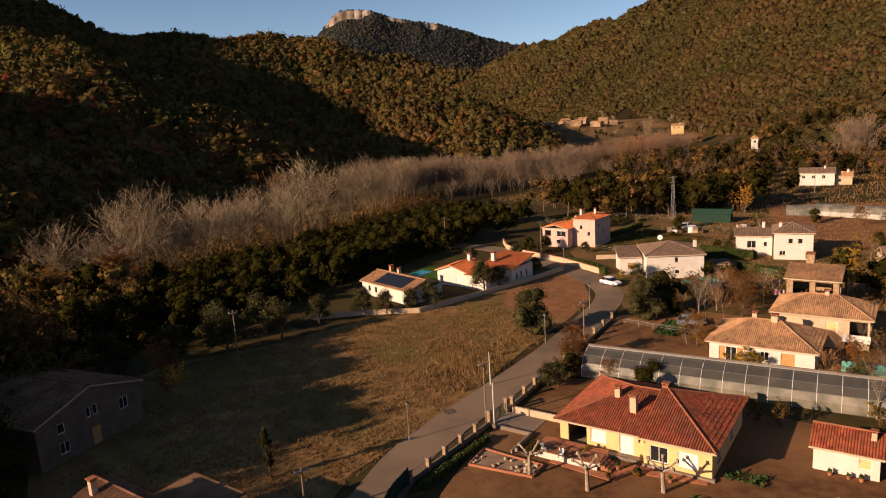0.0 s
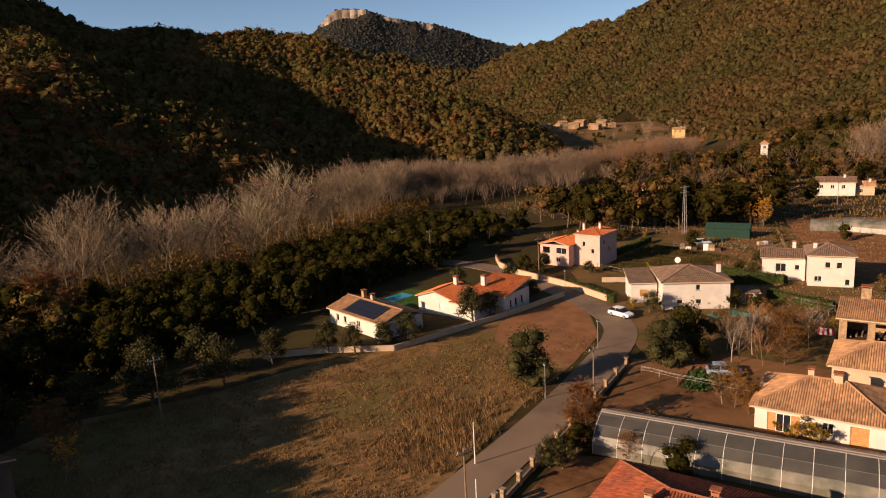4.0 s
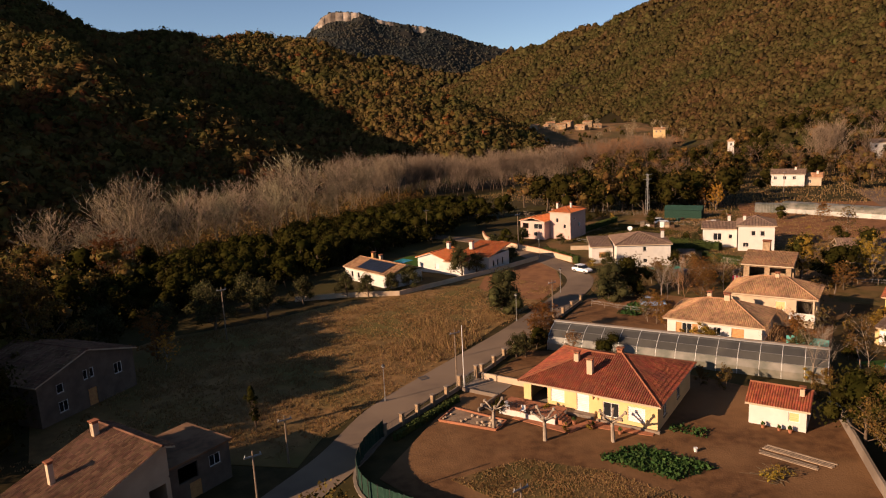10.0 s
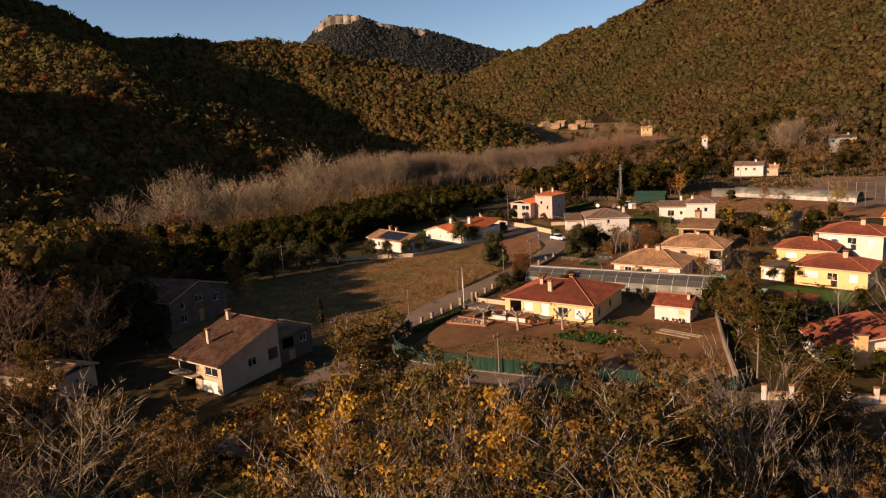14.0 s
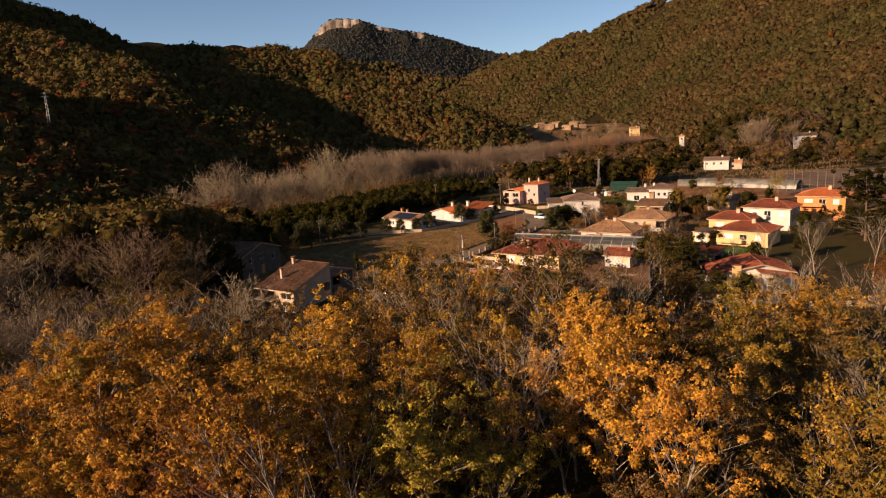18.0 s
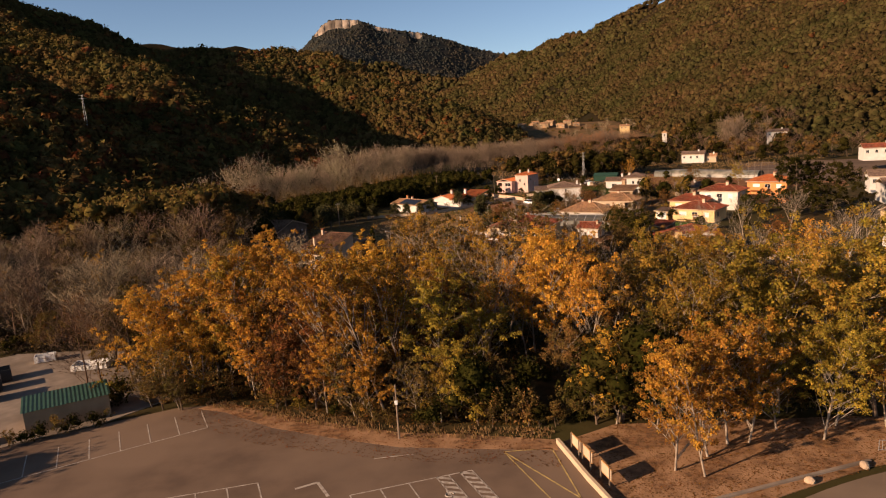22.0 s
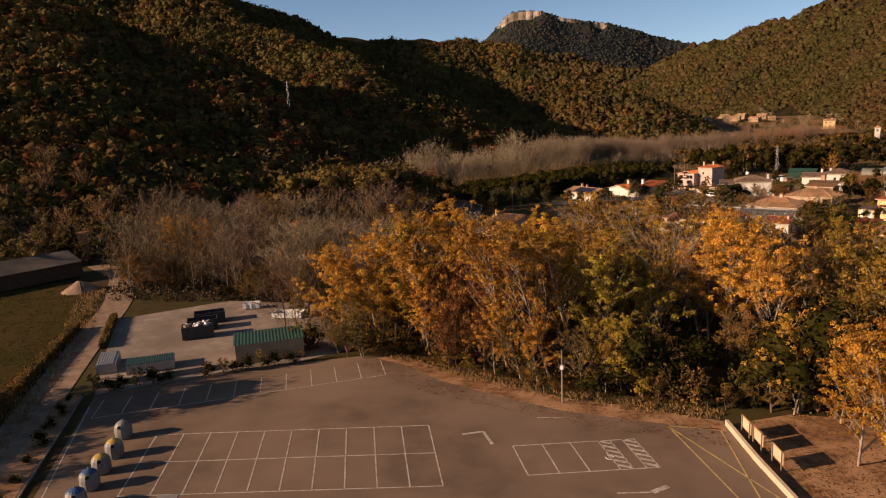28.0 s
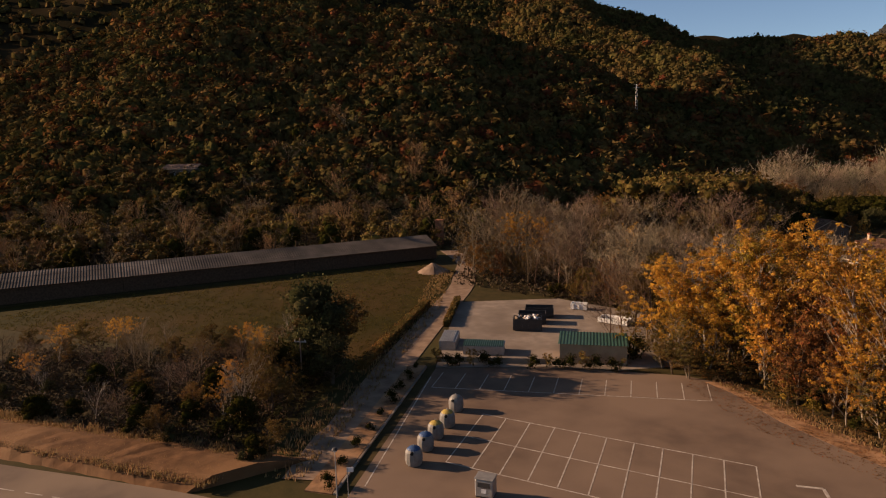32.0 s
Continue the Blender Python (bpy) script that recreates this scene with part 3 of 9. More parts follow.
def sheet(name, poly, z, material, label, category="ground", thick=0.4):
    """A flat piece of ground: a thin slab with its top at z."""
    ob = part(name, prism(bmesh.new(), [tuple(p)[:2] for p in poly], z - thick, z), material)
    return tagged(ob, label, category, kind="structure")


def ribbon(name, pts, widths, z, material, label, category="road"):
    l, r = strip_poly(pts, widths)
    bm = bmesh.new()
    top = lambda p: z if z is not None else hz(p.x, p.y) + 0.07
    A, B = [bm.verts.new((p.x, p.y, top(p))) for p in l], [bm.verts.new((p.x, p.y, top(p))) for p in r]
    C, D = [bm.verts.new((p.x, p.y, top(p) - 0.4)) for p in l], [bm.verts.new((p.x, p.y, top(p) - 0.4)) for p in r]
    for i in range(len(l) - 1):
        for q in ((A[i], B[i], B[i + 1], A[i + 1]), (A[i], A[i + 1], C[i + 1], C[i]), (B[i], D[i], D[i + 1], B[i + 1])):
            bm.faces.new(q)
    return tagged(part(name, bm, material), label, category, kind="structure")


# village ground
sheet("meadow", [(-40, 58), (-22, 56), (-12.5, 54), (-10.5, 62), (-6, 68), (0.6, 77), (5, 84.5), (11.4, 95.5), (20, 108), (26, 119), (27, 130), (25, 141), (16, 134), (5, 125), (-4, 118), (-15, 114), (-28, 104), (-42, 98), (-52, 80)], V + 0.03, "meadow", "dry brown meadow beside the street", "meadow")
sheet("trodden_ground", [(13, 112), (20, 108.3), (25.8, 119), (26.7, 130), (24.5, 140), (18, 134.5), (12, 128), (10, 119)], V + 0.045, "redsoil", "reddish trodden bare soil at the meadow's end", "ground")
road_pts = smooth_line([(-22, 22), (-18, 34), (-14, 45), (-8.6, 55), (-4.6, 65.4), (1.6, 74.6), (7.5, 82.8), (14, 92), (21.5, 104), (28.5, 117), (30, 126), (27.8, 137), (23, 150), (17, 163), (8, 174), (-4, 182)])
ribbon("street", road_pts, 5.0, V + 0.06, "road", "grey asphalt village street with worn patches")
cross_pts = smooth_line([(-13, 45.5), (-6, 43.6), (0, 40.3), (8, 36.6), (17, 32.8), (27, 28.6), (37, 24.8), (60, 16), (80, 8)])
ribbon("cross_street", cross_pts, [5.6] * len(cross_pts), V + 0.075, "road", "grey asphalt side street beside the green fence")
sheet("garden_soil", [(-4.5, 51), (0, 46), (7, 41.5), (29, 31.6), (33.5, 33), (38.5, 46), (44, 60), (32, 71), (18, 82), (14, 83), (3, 68)], V + 0.035, "soil", "bare brown soil of a fenced garden", "ground")
sheet("allotment", [(16, 86), (46, 67), (62, 92), (40, 108), (28, 108)], V + 0.03, "soil", "brown soil of kitchen gardens", "ground")
sheet("far_allotments", [(30, 108), (60, 88), (100, 130), (110, 190), (60, 210), (30, 160)], V + 0.025, "plotgrass", "brown garden plots between the houses", "ground")
sheet("ploughed_field", [(78, 150), (140, 120), (175, 190), (100, 210)], V + 0.05, "redsoil", "reddish ploughed field beyond the houses", "field")
sheet("riding_ground", [(118, 150), (170, 120), (230, 200), (150, 230)], V + 0.06, "asphalt", "pale levelled ground behind netting posts", "ground")
# car park side
sheet("parking_lot", [(-44.6, -80), (-59.6, -51.2), (-48, -42.2), (-40.8, -38.9), (-34, -35.9), (-29.5, -35.9), (-21.3, -41.3), (-14.5, -44.7), (-8.5, -47.7), (-3.2, -48.8), (5.8, -51.2), (8.6, -64), (10, -72), (0, -100), (-32, -102)], PK + 0.03, "asphalt", "worn asphalt car park with white bay lines", "car park")
sheet("yard", [(-70, -36), (-79, -23), (-66, -11), (-50, -12), (-36, -33), (-41, -38.6), (-48, -42), (-59.8, -51)], PK + 0.035, "concrete", "pale concrete recycling yard", "yard")
sheet("hay_field", [(-66, -57), (-80, -63), (-135, -80), (-150, -88), (-140, -62), (-127, -38), (-110, 4), (-97, -1), (-80, -28)], PK + 0.02, "field", "mown green-brown field beside the track", "field")
track_pts = smooth_line([(-49.5, -79), (-55, -70), (-62, -58), (-68, -47), (-77, -30), (-86, -13), (-94, -2), (-103, 10), (-118, 22)])
ribbon("track", track_pts, [5.5, 5.5, 5.5, 5.5, 5.5, 5.5] + [4.6] * (len(track_pts) - 6), None, "track", "pale dirt track beside the field")
road2_pts = smooth_line([(-160, -128), (-110, -111), (-80, -100.5), (-62, -93), (-50, -88.5), (-36, -86), (-10, -84), (8, -77), (16, -70.5), (26, -65), (40, -61.5), (70, -56), (110, -50)])
ribbon("main_road", road2_pts, 7.0, PK + 0.06, "road", "grey asphalt main road with dashed white line")
sheet("leaf_verge", [(5.9, -51), (12, -48), (34, -50), (44, -52), (40, -57.4), (30, -59), (22, -61.8), (14, -65), (9.5, -68), (8.6, -63.5)], PK + 0.045, "leaflitter", "verge strewn with fallen brown leaves", "ground")
sheet("leaf_edge", [(-29.5, -35), (-21.5, -40), (-14.5, -43.6), (-8.5, -46.4), (-3, -47.6), (5.8, -50.2), (5.7, -52.3), (-3, -50.6), (-8.7, -49.4), (-15, -46.6), (-22, -43), (-28, -38.2), (-31.5, -36.6)], PK + 0.042, "leaflitter", "drift of fallen leaves along the asphalt edge", "ground")

# ---- roofs and houses ----


def slope(bm, pts, pitch=0.24, course=0.45, amp=0.075, segs=3, lift=0.0):
    """Rows of barrel tiles over a flat convex roof face; pts[0] to pts[1] is its eave."""
    P = [Vector(p) for p in pts]
    a = (P[1] - P[0]).normalized()
    nrm = Vector((0, 0, 0))
    for i in range(1, len(P) - 1):
        nrm += (P[i] - P[0]).cross(P[i + 1] - P[0])
    nrm.normalize()
    if nrm.z < 0:
        nrm = -nrm
    b = nrm.cross(a)
    if b.z < 0:
        b = -b
    Q = [((p - P[0]).dot(a), (p - P[0]).dot(b)) for p in P]
    lo, hi = min(q[0] for q in Q), max(q[0] for q in Q)
    n = max(2, round((hi - lo) / pitch))
    w = (hi - lo) / n

    def span(u):
        vs = []
        for (u0, v0), (u1, v1) in zip(Q, Q[1:] + Q[:1]):
            if abs(u1 - u0) > 1e-6 and min(u0, u1) - 1e-6 <= u <= max(u0, u1) + 1e-6:
                vs.append(v0 + (u - u0) / (u1 - u0) * (v1 - v0))
        return (min(vs), max(vs)) if len(vs) > 1 else None
    for i in range(n):
        sp = span(lo + (i + 0.5) * w)
        if not sp or sp[1] - sp[0] < 0.15:
            continue
        v0, v1 = sp
        m = max(1, round((v1 - v0) / course))
        for k in range(m):
            rows = []
            for v, up in ((v0 + (v1 - v0) * k / m, 0.035), (v0 + (v1 - v0) * (k + 1) / m + 0.03, 0.0)):
                row = []
                for s in range(segs + 1):
                    f = s / segs
                    row.append(bm.verts.new(P[0] + a * (lo + (i + f) * w) + b * v + nrm * (lift + up + amp * math.sin(math.pi * f) ** 0.8)))
                rows.append(row)
            for s in range(segs):
                bm.faces.new((rows[0][s], rows[0][s + 1], rows[1][s + 1], rows[1][s]))
    return bm


def roof_faces(kind, x0, x1, y0, y1, z, rise):
    """Faces of a roof over a rectangle, eave edge first, and its ridge and hip lines."""
    w, d = x1 - x0, y1 - y0
    if kind == "gable_x":     # ridge along x
        ym = (y0 + y1) / 2
        A, B = (x0, ym, z + rise), (x1, ym, z + rise)
        return [[(x0, y0, z), (x1, y0, z), B, A], [(x1, y1, z), (x0, y1, z), A, B]], [(A, B)]
    if kind == "gable_y":
        xm = (x0 + x1) / 2
        A, B = (xm, y0, z + rise), (xm, y1, z + rise)
        return [[(x1, y0, z), (x1, y1, z), B, A], [(x0, y1, z), (x0, y0, z), A, B]], [(A, B)]
    if kind == "mono":        # falls to y0
        return [[(x0, y0, z), (x1, y0, z), (x1, y1, z + rise), (x0, y1, z + rise)]], []
    if w >= d:
        A, B = (x0 + d / 2, (y0 + y1) / 2, z + rise), (x1 - d / 2, (y0 + y1) / 2, z + rise)
        fs = [[(x0, y0, z), (x1, y0, z), B, A], [(x1, y1, z), (x0, y1, z), A, B], [(x1, y0, z), (x1, y1, z), B], [(x0, y1, z), (x0, y0, z), A]]
    else:
        A, B = ((x0 + x1) / 2, y0 + w / 2, z + rise), ((x0 + x1) / 2, y1 - w / 2, z + rise)
        fs = [[(x1, y0, z), (x1, y1, z), B, A], [(x0, y1, z), (x0, y0, z), A, B], [(x0, y0, z), (x1, y0, z), A], [(x1, y1, z), (x0, y1, z), B]]
    return fs, [(A, B), ((x0, y0, z), A), ((x1, y1, z), B)] + ([((x0, y1, z), A), ((x1, y0, z), B)] if w >= d else [((x1, y0, z), A), ((x0, y1, z), B)])


def roof(parent, kind, x0, x1, y0, y1, z, rise, tile, pitch=0.24, course=0.45, segs=3):
    fs, lines = kind if isinstance(kind, tuple) else roof_faces(kind, x0, x1, y0, y1, z, rise)
    deck = bmesh.new()
    for f in fs:
        top = [deck.verts.new((p[0], p[1], p[2] + 0.01)) for p in f]
        bot = [deck.verts.new((p[0], p[1], p[2] - 0.14)) for p in f]
        deck.faces.new(top)
        deck.faces.new(bot[::-1])
        for i in range(len(f)):
            deck.faces.new((bot[i], bot[(i + 1) % len(f)], top[(i + 1) % len(f)], top[i]))
    rf = part("roof", deck, "plaster_cream", parent)
    for f in fs:
        part("roof_slope", slope(bmesh.new(), f, pitch, course, segs=segs, lift=0.03), tile, rf)
    for p, q in lines:
        up = Vector((0, 0, 0.06))
        part("ridge_cap", tubes((Vector(p) + up, Vector(q) + up, 0.13, 0.13)), "ridge" if tile in ("tile_red", "tile_orange") else tile, rf)
    return rf


def wall(bm, p, q, h, holes=(), t=0.25, z0=0.0, h2=None):
    """A wall of thickness t along p-q with real openings (u0, u1, z0, z1), one closed skin; the outer face lies on p-q."""
    p, q = Vector(p), Vector(q)
    L = (q - p).length
    a = (q - p) / L
    nrm = Vector((-a.y, a.x))
    us = sorted({0.0, L, *[min(max(u, 0), L) for o in holes for u in o[:2]]})
    zs = sorted({z0, h, *[z for o in holes for z in o[2:4]]})
    nu, nz = len(us) - 1, len(zs) - 1
    solid = [[not any(o[0] < (us[i] + us[i + 1]) / 2 < o[1] and o[2] < (zs[j] + zs[j + 1]) / 2 < o[3] for o in holes) for j in range(nz)] for i in range(nu)]
    made = {}

    def vert(i, j, k):
        if (i, j, k) not in made:
            c = p + a * us[i] + nrm * (t * k)
            made[i, j, k] = bm.verts.new((c.x, c.y, zs[j]))
        return made[i, j, k]
    full = lambda i, j: 0 <= i < nu and 0 <= j < nz and solid[i][j]
    for i in range(nu):
        for j in range(nz):
            if not solid[i][j]:
                continue
            for k in (0, 1):
                bm.faces.new([vert(i, j, k), vert(i + 1, j, k), vert(i + 1, j + 1, k), vert(i, j + 1, k)])
            for di, dj, e in ((-1, 0, ((i, j), (i, j + 1))), (1, 0, ((i + 1, j), (i + 1, j + 1))), (0, -1, ((i, j), (i + 1, j))), (0, 1, ((i, j + 1), (i + 1, j + 1)))):
                if not full(i + di, j + dj):
                    bm.faces.new([vert(*e[0], 0), vert(*e[1], 0), vert(*e[1], 1), vert(*e[0], 1)])


def opening(parent, p, q, o, kind, frame_mat="metal_white"):
    """A window, shutter or door set in an opening of the wall p-q."""
    p, q = Vector(p), Vector(q)
    a = (q - p).normalized()
    nrm = Vector((-a.y, a.x))
    u0, u1, za, zb = o

    def slab(u_0, u_1, z_0, z_1, d0, d1, bm):
        c = [p + a * u_0 + nrm * d0, p + a * u_1 + nrm * d0, p + a * u_1 + nrm * d1, p + a * u_0 + nrm * d1]
        prism(bm, [(v.x, v.y) for v in c], z_0, z_1)
    e = 0.07
    bm = bmesh.new()
    for s in ((u0, u0 + e, za, zb), (u1 - e, u1, za, zb), (u0 + e, u1 - e, zb - e, zb), (u0 + e, u1 - e, za, za + e)):
        slab(*s, 0.06, 0.14, bm)
    if kind == "win" and u1 - u0 > 0.9:
        um = (u0 + u1) / 2
        slab(um - 0.03, um + 0.03, za + e, zb - e, 0.06, 0.14, bm)
    fr = {"wood": "wood_door", "door": "wood_door"}.get(kind, frame_mat)
    w = part("door" if kind in ("door", "garage") else "window", bm, fr, parent)
    bm = bmesh.new()
    if kind == "win":
        slab(u0 + e, u1 - e, za + e, zb - e, 0.09, 0.11, bm)
        part("pane", bm, "glass_dark", w)
        bm = bmesh.new()
        slab(u0 - 0.06, u1 + 0.06, za - 0.06, za - 0.003, -0.08, 0.05, bm)
        part("sill", bm, "concrete", w)
    else:
        n = max(2, int((zb - za) / 0.2))
        rows = []
        for k in range(2 * n + 1):      # one ribbed sheet
            z, d = za + e + (zb - za - 2 * e) * k / (2 * n), 0.085 + 0.025 * (k % 2)
            l, r = p + a * (u0 + e) + nrm * d, p + a * (u1 - e) + nrm * d
            rows.append((bm.verts.new((l.x, l.y, z)), bm.verts.new((r.x, r.y, z))))
        for (l0, r0), (l1, r1) in zip(rows, rows[1:]):
            bm.faces.new((l0, r0, r1, l1))
        part("shutter" if kind in ("shut", "shuty", "wood") else "leaf", bm, {"shut": "metal_white", "shuty": "plaster_yellow", "wood": "wood_door", "door": "wood_door", "garage": "metal_white"}[kind], w)
    return w


def chimney(parent, x, y, z0, z1, s=0.3, material="plaster_cream"):
    c = part("chimney", boxes((x - s, x + s, y - s, y + s, z0, z1), bevel=0.02), material, parent)
    part("chimney_cap", boxes((x - s - 0.1, x + s + 0.1, y - s - 0.1, y + s + 0.1, z1 + 0.2, z1 + 0.28), (x - s, x - s + 0.1, y - s, y + s, z1 + 0.003, z1 + 0.2), (x + s - 0.1, x + s, y - s, y + s, z1 + 0.003, z1 + 0.2)), "ridge", c)


def body(parent, x0, x1, y0, y1, h, wmat, holes=None, name="wall", z0=0.0, gable=None, rise=0.0):
    """Four walls with openings; holes: face -> list of (u0, u1, z0, z1, kind)."""
    holes = holes or {}
    for face, p, q in (("S", (x0, y0), (x1, y0)), ("E", (x1, y0), (x1, y1)), ("N", (x1, y1), (x0, y1)), ("W", (x0, y1), (x0, y0))):
        hs = holes.get(face, [])
        bm = bmesh.new()
        d = {"S": (0, 0), "E": (0.253, 0.253), "N": (0, 0), "W": (0.253, 0.253)}[face]
        a = (Vector(q) - Vector(p)).normalized()
        P, Q = Vector(p) + a * d[0], Vector(q) - a * d[1]
        wall(bm, P, Q, h, [(o[0] - d[0], o[1] - d[0], o[2], o[3]) for o in hs], z0=z0)
        if (gable == "x" and face in "EW") or (gable == "y" and face in "SN"):
            L = (Q - P).length
            nrm = Vector((-a.y, a.x))
            tri = [(P, h + 0.002), (Q, h + 0.002), (P + a * L / 2, h + rise)]
            gb = bmesh.new()
            f = [gb.verts.new((v.x, v.y, z)) for v, z in tri]
            g = [gb.verts.new((v.x + nrm.x * 0.25, v.y + nrm.y * 0.25, z)) for v, z in tri]
            gb.faces.new(f)
            gb.faces.new(g[::-1])
            for i in range(3):
                gb.faces.new((f[i], g[i], g[(i + 1) % 3], f[(i + 1) % 3]))
            part("gable", gb, wmat, parent)
        w = part(name, bm, wmat, parent)
        for o in hs:
            if o[4] != "open":
                opening(w, p, q, o[:4], o[4])
    part("floor_slab", boxes((x0 + 0.26, x1 - 0.26, y0 + 0.26, y1 - 0.26, z0, z0 + 0.12)), "concrete", parent)
    part("ceiling_slab", boxes((x0 + 0.26, x1 - 0.26, y0 + 0.26, y1 - 0.26, h - 0.12, h - 0.01)), "concrete", parent)


A = -35.0      # the turn of the village's grid
ho = lambda n, x, y, lab, ang=A, z=V, grp="village houses": thing(n, pose(x, y, z, 0, 0, ang), lab, "house", grp)

# house A: two joined hipped blocks, front to the south-west
hA = ho("house", 10.2, 65.9, "single-storey ochre house with hipped red tile roofs")
body(hA, 0.5, 9.2, 0.5, 12.4, 2.65, "plaster_yellow", {"S": [(0.9, 2.9, 0.1, 2.3, "open"), (3.3, 4.9, 0.85, 2.3, "shut"), (6.3, 7.7, 0.3, 2.3, "shut")], "W": [(2, 3.2, 0.9, 2.1, "win"), (6, 7.2, 0.9, 2.1, "win")]})
body(hA, 9.46, 15.7, -0.3, 12.4, 2.65, "plaster_yellow", {"S": [(0.6, 2.3, 0.7, 2.3, "win"), (3.2, 5.0, 0.7, 2.3, "shut")], "E": [(2, 3.2, 0.9, 2.1, "win"), (7, 8.2, 0.9, 2.1, "win")]})
_z, _r, _s = 2.66, 4.95, 0.36
roof(hA, ([[(0, 0, _z), (9.15, 0, _z), (9.15, 6.4, _r), (6.3, 6.4, _r)],
           [(9.15, -0.9, _z + _s), (16.2, -0.9, _z + _s), (9.9, 6.2, _r + _s), (9.15, 6.2, _r + _s)],
           [(16.2, -0.9, _z + _s), (16.2, 12.9, _z + _s), (9.9, 6.2, _r + _s)],
           [(16.2, 12.9, _z), (0, 12.9, _z), (6.3, 6.4, _r), (9.9, 6.4, _r)],
           [(0, 12.9, _z), (0, 0, _z), (6.3, 6.4, _r)]],
          [((6.3, 6.4, _r), (9.15, 6.4, _r)), ((0, 0, _z), (6.3, 6.4, _r)), ((16.2, -0.9, _z + _s), (9.9, 6.2, _r + _s)), ((16.2, 12.9, _z + _s), (9.9, 6.2, _r + _s)), ((0, 12.9, _z), (6.3, 6.4, _r))]), 0, 0, 0, 0, 0, 0, "tile_red")
vg = bmesh.new()
vq = [(9.15, -0.9, _z - 0.1), (9.15, 6.2, _r - 0.1), (9.15, 6.2, _r + _s), (9.15, -0.9, _z + _s)]
va, vb = [vg.verts.new(p) for p in vq], [vg.verts.new((p[0] + 0.12, p[1], p[2] - 0.02)) for p in vq]
vg.faces.new(va)
vg.faces.new(vb[::-1])
for i in range(4):
    vg.faces.new((va[i], vb[i], vb[(i + 1) % 4], va[(i + 1) % 4]))
part("roof_verge", vg, "tile_old", hA)
chimney(hA, 5.2, 4.6, 3.6, 5.2, 0.28)
chimney(hA, 7.4, 3.0, 3.6, 5.3, 0.32)
chimney(hA, 9.5, 6.6, 4.6, 5.6, 0.3, "brick")
part("plinth", boxes((0.3, 9.1, -0.35, 0.49, 0.0, 0.35), (9.4, 16.0, -0.6, -0.21, 0.0, 0.3)), "concrete", hA)
part("terrace", boxes((-0.6, 6.0, -3.4, -0.36, 0.0, 0.75)), "plaster_white", hA, "white rendered terrace with steps")
part("terrace_paving", boxes((-0.7, 6.1, -3.5, -0.36, 0.753, 0.8)), "brick", hA)
part("steps", boxes(*[(6.02 + 0.3 * k, 6.32 + 0.3 * k, -3.0, -1.4, 0.0, 0.7 - 0.17 * k) for k in range(4)]), "brick", hA)
part("stair_railing", tubes(*[((6.1 + 0.3 * k, -3.05, 0.6 - 0.17 * k), (6.1 + 0.3 * k, -3.05, 1.5 - 0.17 * k), 0.02, 0.02) for k in range(5)], ((6.1, -3.05, 1.5), (7.3, -3.05, 0.8), 0.025, 0.025), n=4), "metal_dark", hA)
part("terrace_railing", tubes(*[((-0.5 + 0.3 * k, -3.4, 0.8), (-0.5 + 0.3 * k, -3.4, 1.6), 0.015, 0.015) for k in range(22)], ((-0.5, -3.4, 1.6), (5.9, -3.4, 1.6), 0.025, 0.025), n=4), "metal_dark", hA)

# shed
sh = thing("shed", pose(32.6, 57.8, V, 0, 0, A), "small white shed with a steep red tile roof", "shed")
body(sh, 0, 5.2, 0, 4.6, 2.3, "plaster_white", {"S": [(3.6, 4.6, 0.9, 1.9, "shuty")], "E": [(1.5, 2.5, 0.1, 2.0, "door")]}, gable="x", rise=1.1)
roof(sh, "gable_x", -0.35, 5.55, -0.4, 5.0, 2.31, 1.25, "tile_red")
chimney(sh, 4.6, 1.5, 2.7, 3.9, 0.22)

# house B: wide hipped brown roof
hB = ho("house", 33.7, 86.5, "single-storey white house with a hipped brown tile roof", z=V - 0.2)
body(hB, 0.5, 12.9, 0.5, 9.6, 2.7, "plaster_white", {"S": [(1.2, 2.0, 0.2, 2.2, "wood"), (2.0, 3.4, 0.2, 2.2, "win"), (3.4, 4.2, 0.2, 2.2, "wood"), (8.6, 10.2, 0.2, 2.2, "wood"), (6.2, 7.2, 0.9, 2.1, "win")], "E": [(2, 3.3, 0.9, 2.1, "win"), (6, 7.2, 0.9, 2.1, "win")]})
roof(hB, "hip", 0, 13.4, 0, 10.1, 2.72, 2.2, "tile_brown")
chimney(hB, 5.0, 6.0, 4.0, 5.4, 0.3)
chimney(hB, 7.6, 5.0, 4.6, 5.6, 0.4)

# house B2: two storeys, behind
hC = ho("house", 44.6, 91.6, "two-storey cream house with a brown tile roof", z=V - 0.7)
body(hC, 0.5, 12.0, 0.5, 8.6, 5.0, "plaster_cream", {"S": [(6.4, 7.8, 3.0, 4.3, "shuty"), (9.2, 11.3, 2.4, 4.6, "open"), (2.0, 3.2, 0.9, 2.1, "win"), (8.6, 9.6, 0.1, 2.1, "win")], "E": [(1.0, 4.0, 2.4, 4.6, "open"), (5, 6.2, 0.9, 2.1, "win")]})
roof(hC, "hip", 0, 12.5, 0, 9.1, 5.02, 1.9, "tile_brown", course=0.5)
chimney(hC, 6.6, 4.5, 6.3, 7.4, 0.28)
part("balcony", boxes((9.0, 12.2, -0.9, 0.49, 2.2, 2.38), (9.0, 12.2, -0.9, -0.8, 2.383, 3.2)), "plaster_white", hC)

# stone barn with open upper floor
sb = thing("stone_barn", pose(53.6, 104.6, V, 0, 0, A), "half-ruined tan stone barn with open upper floor", "barn")
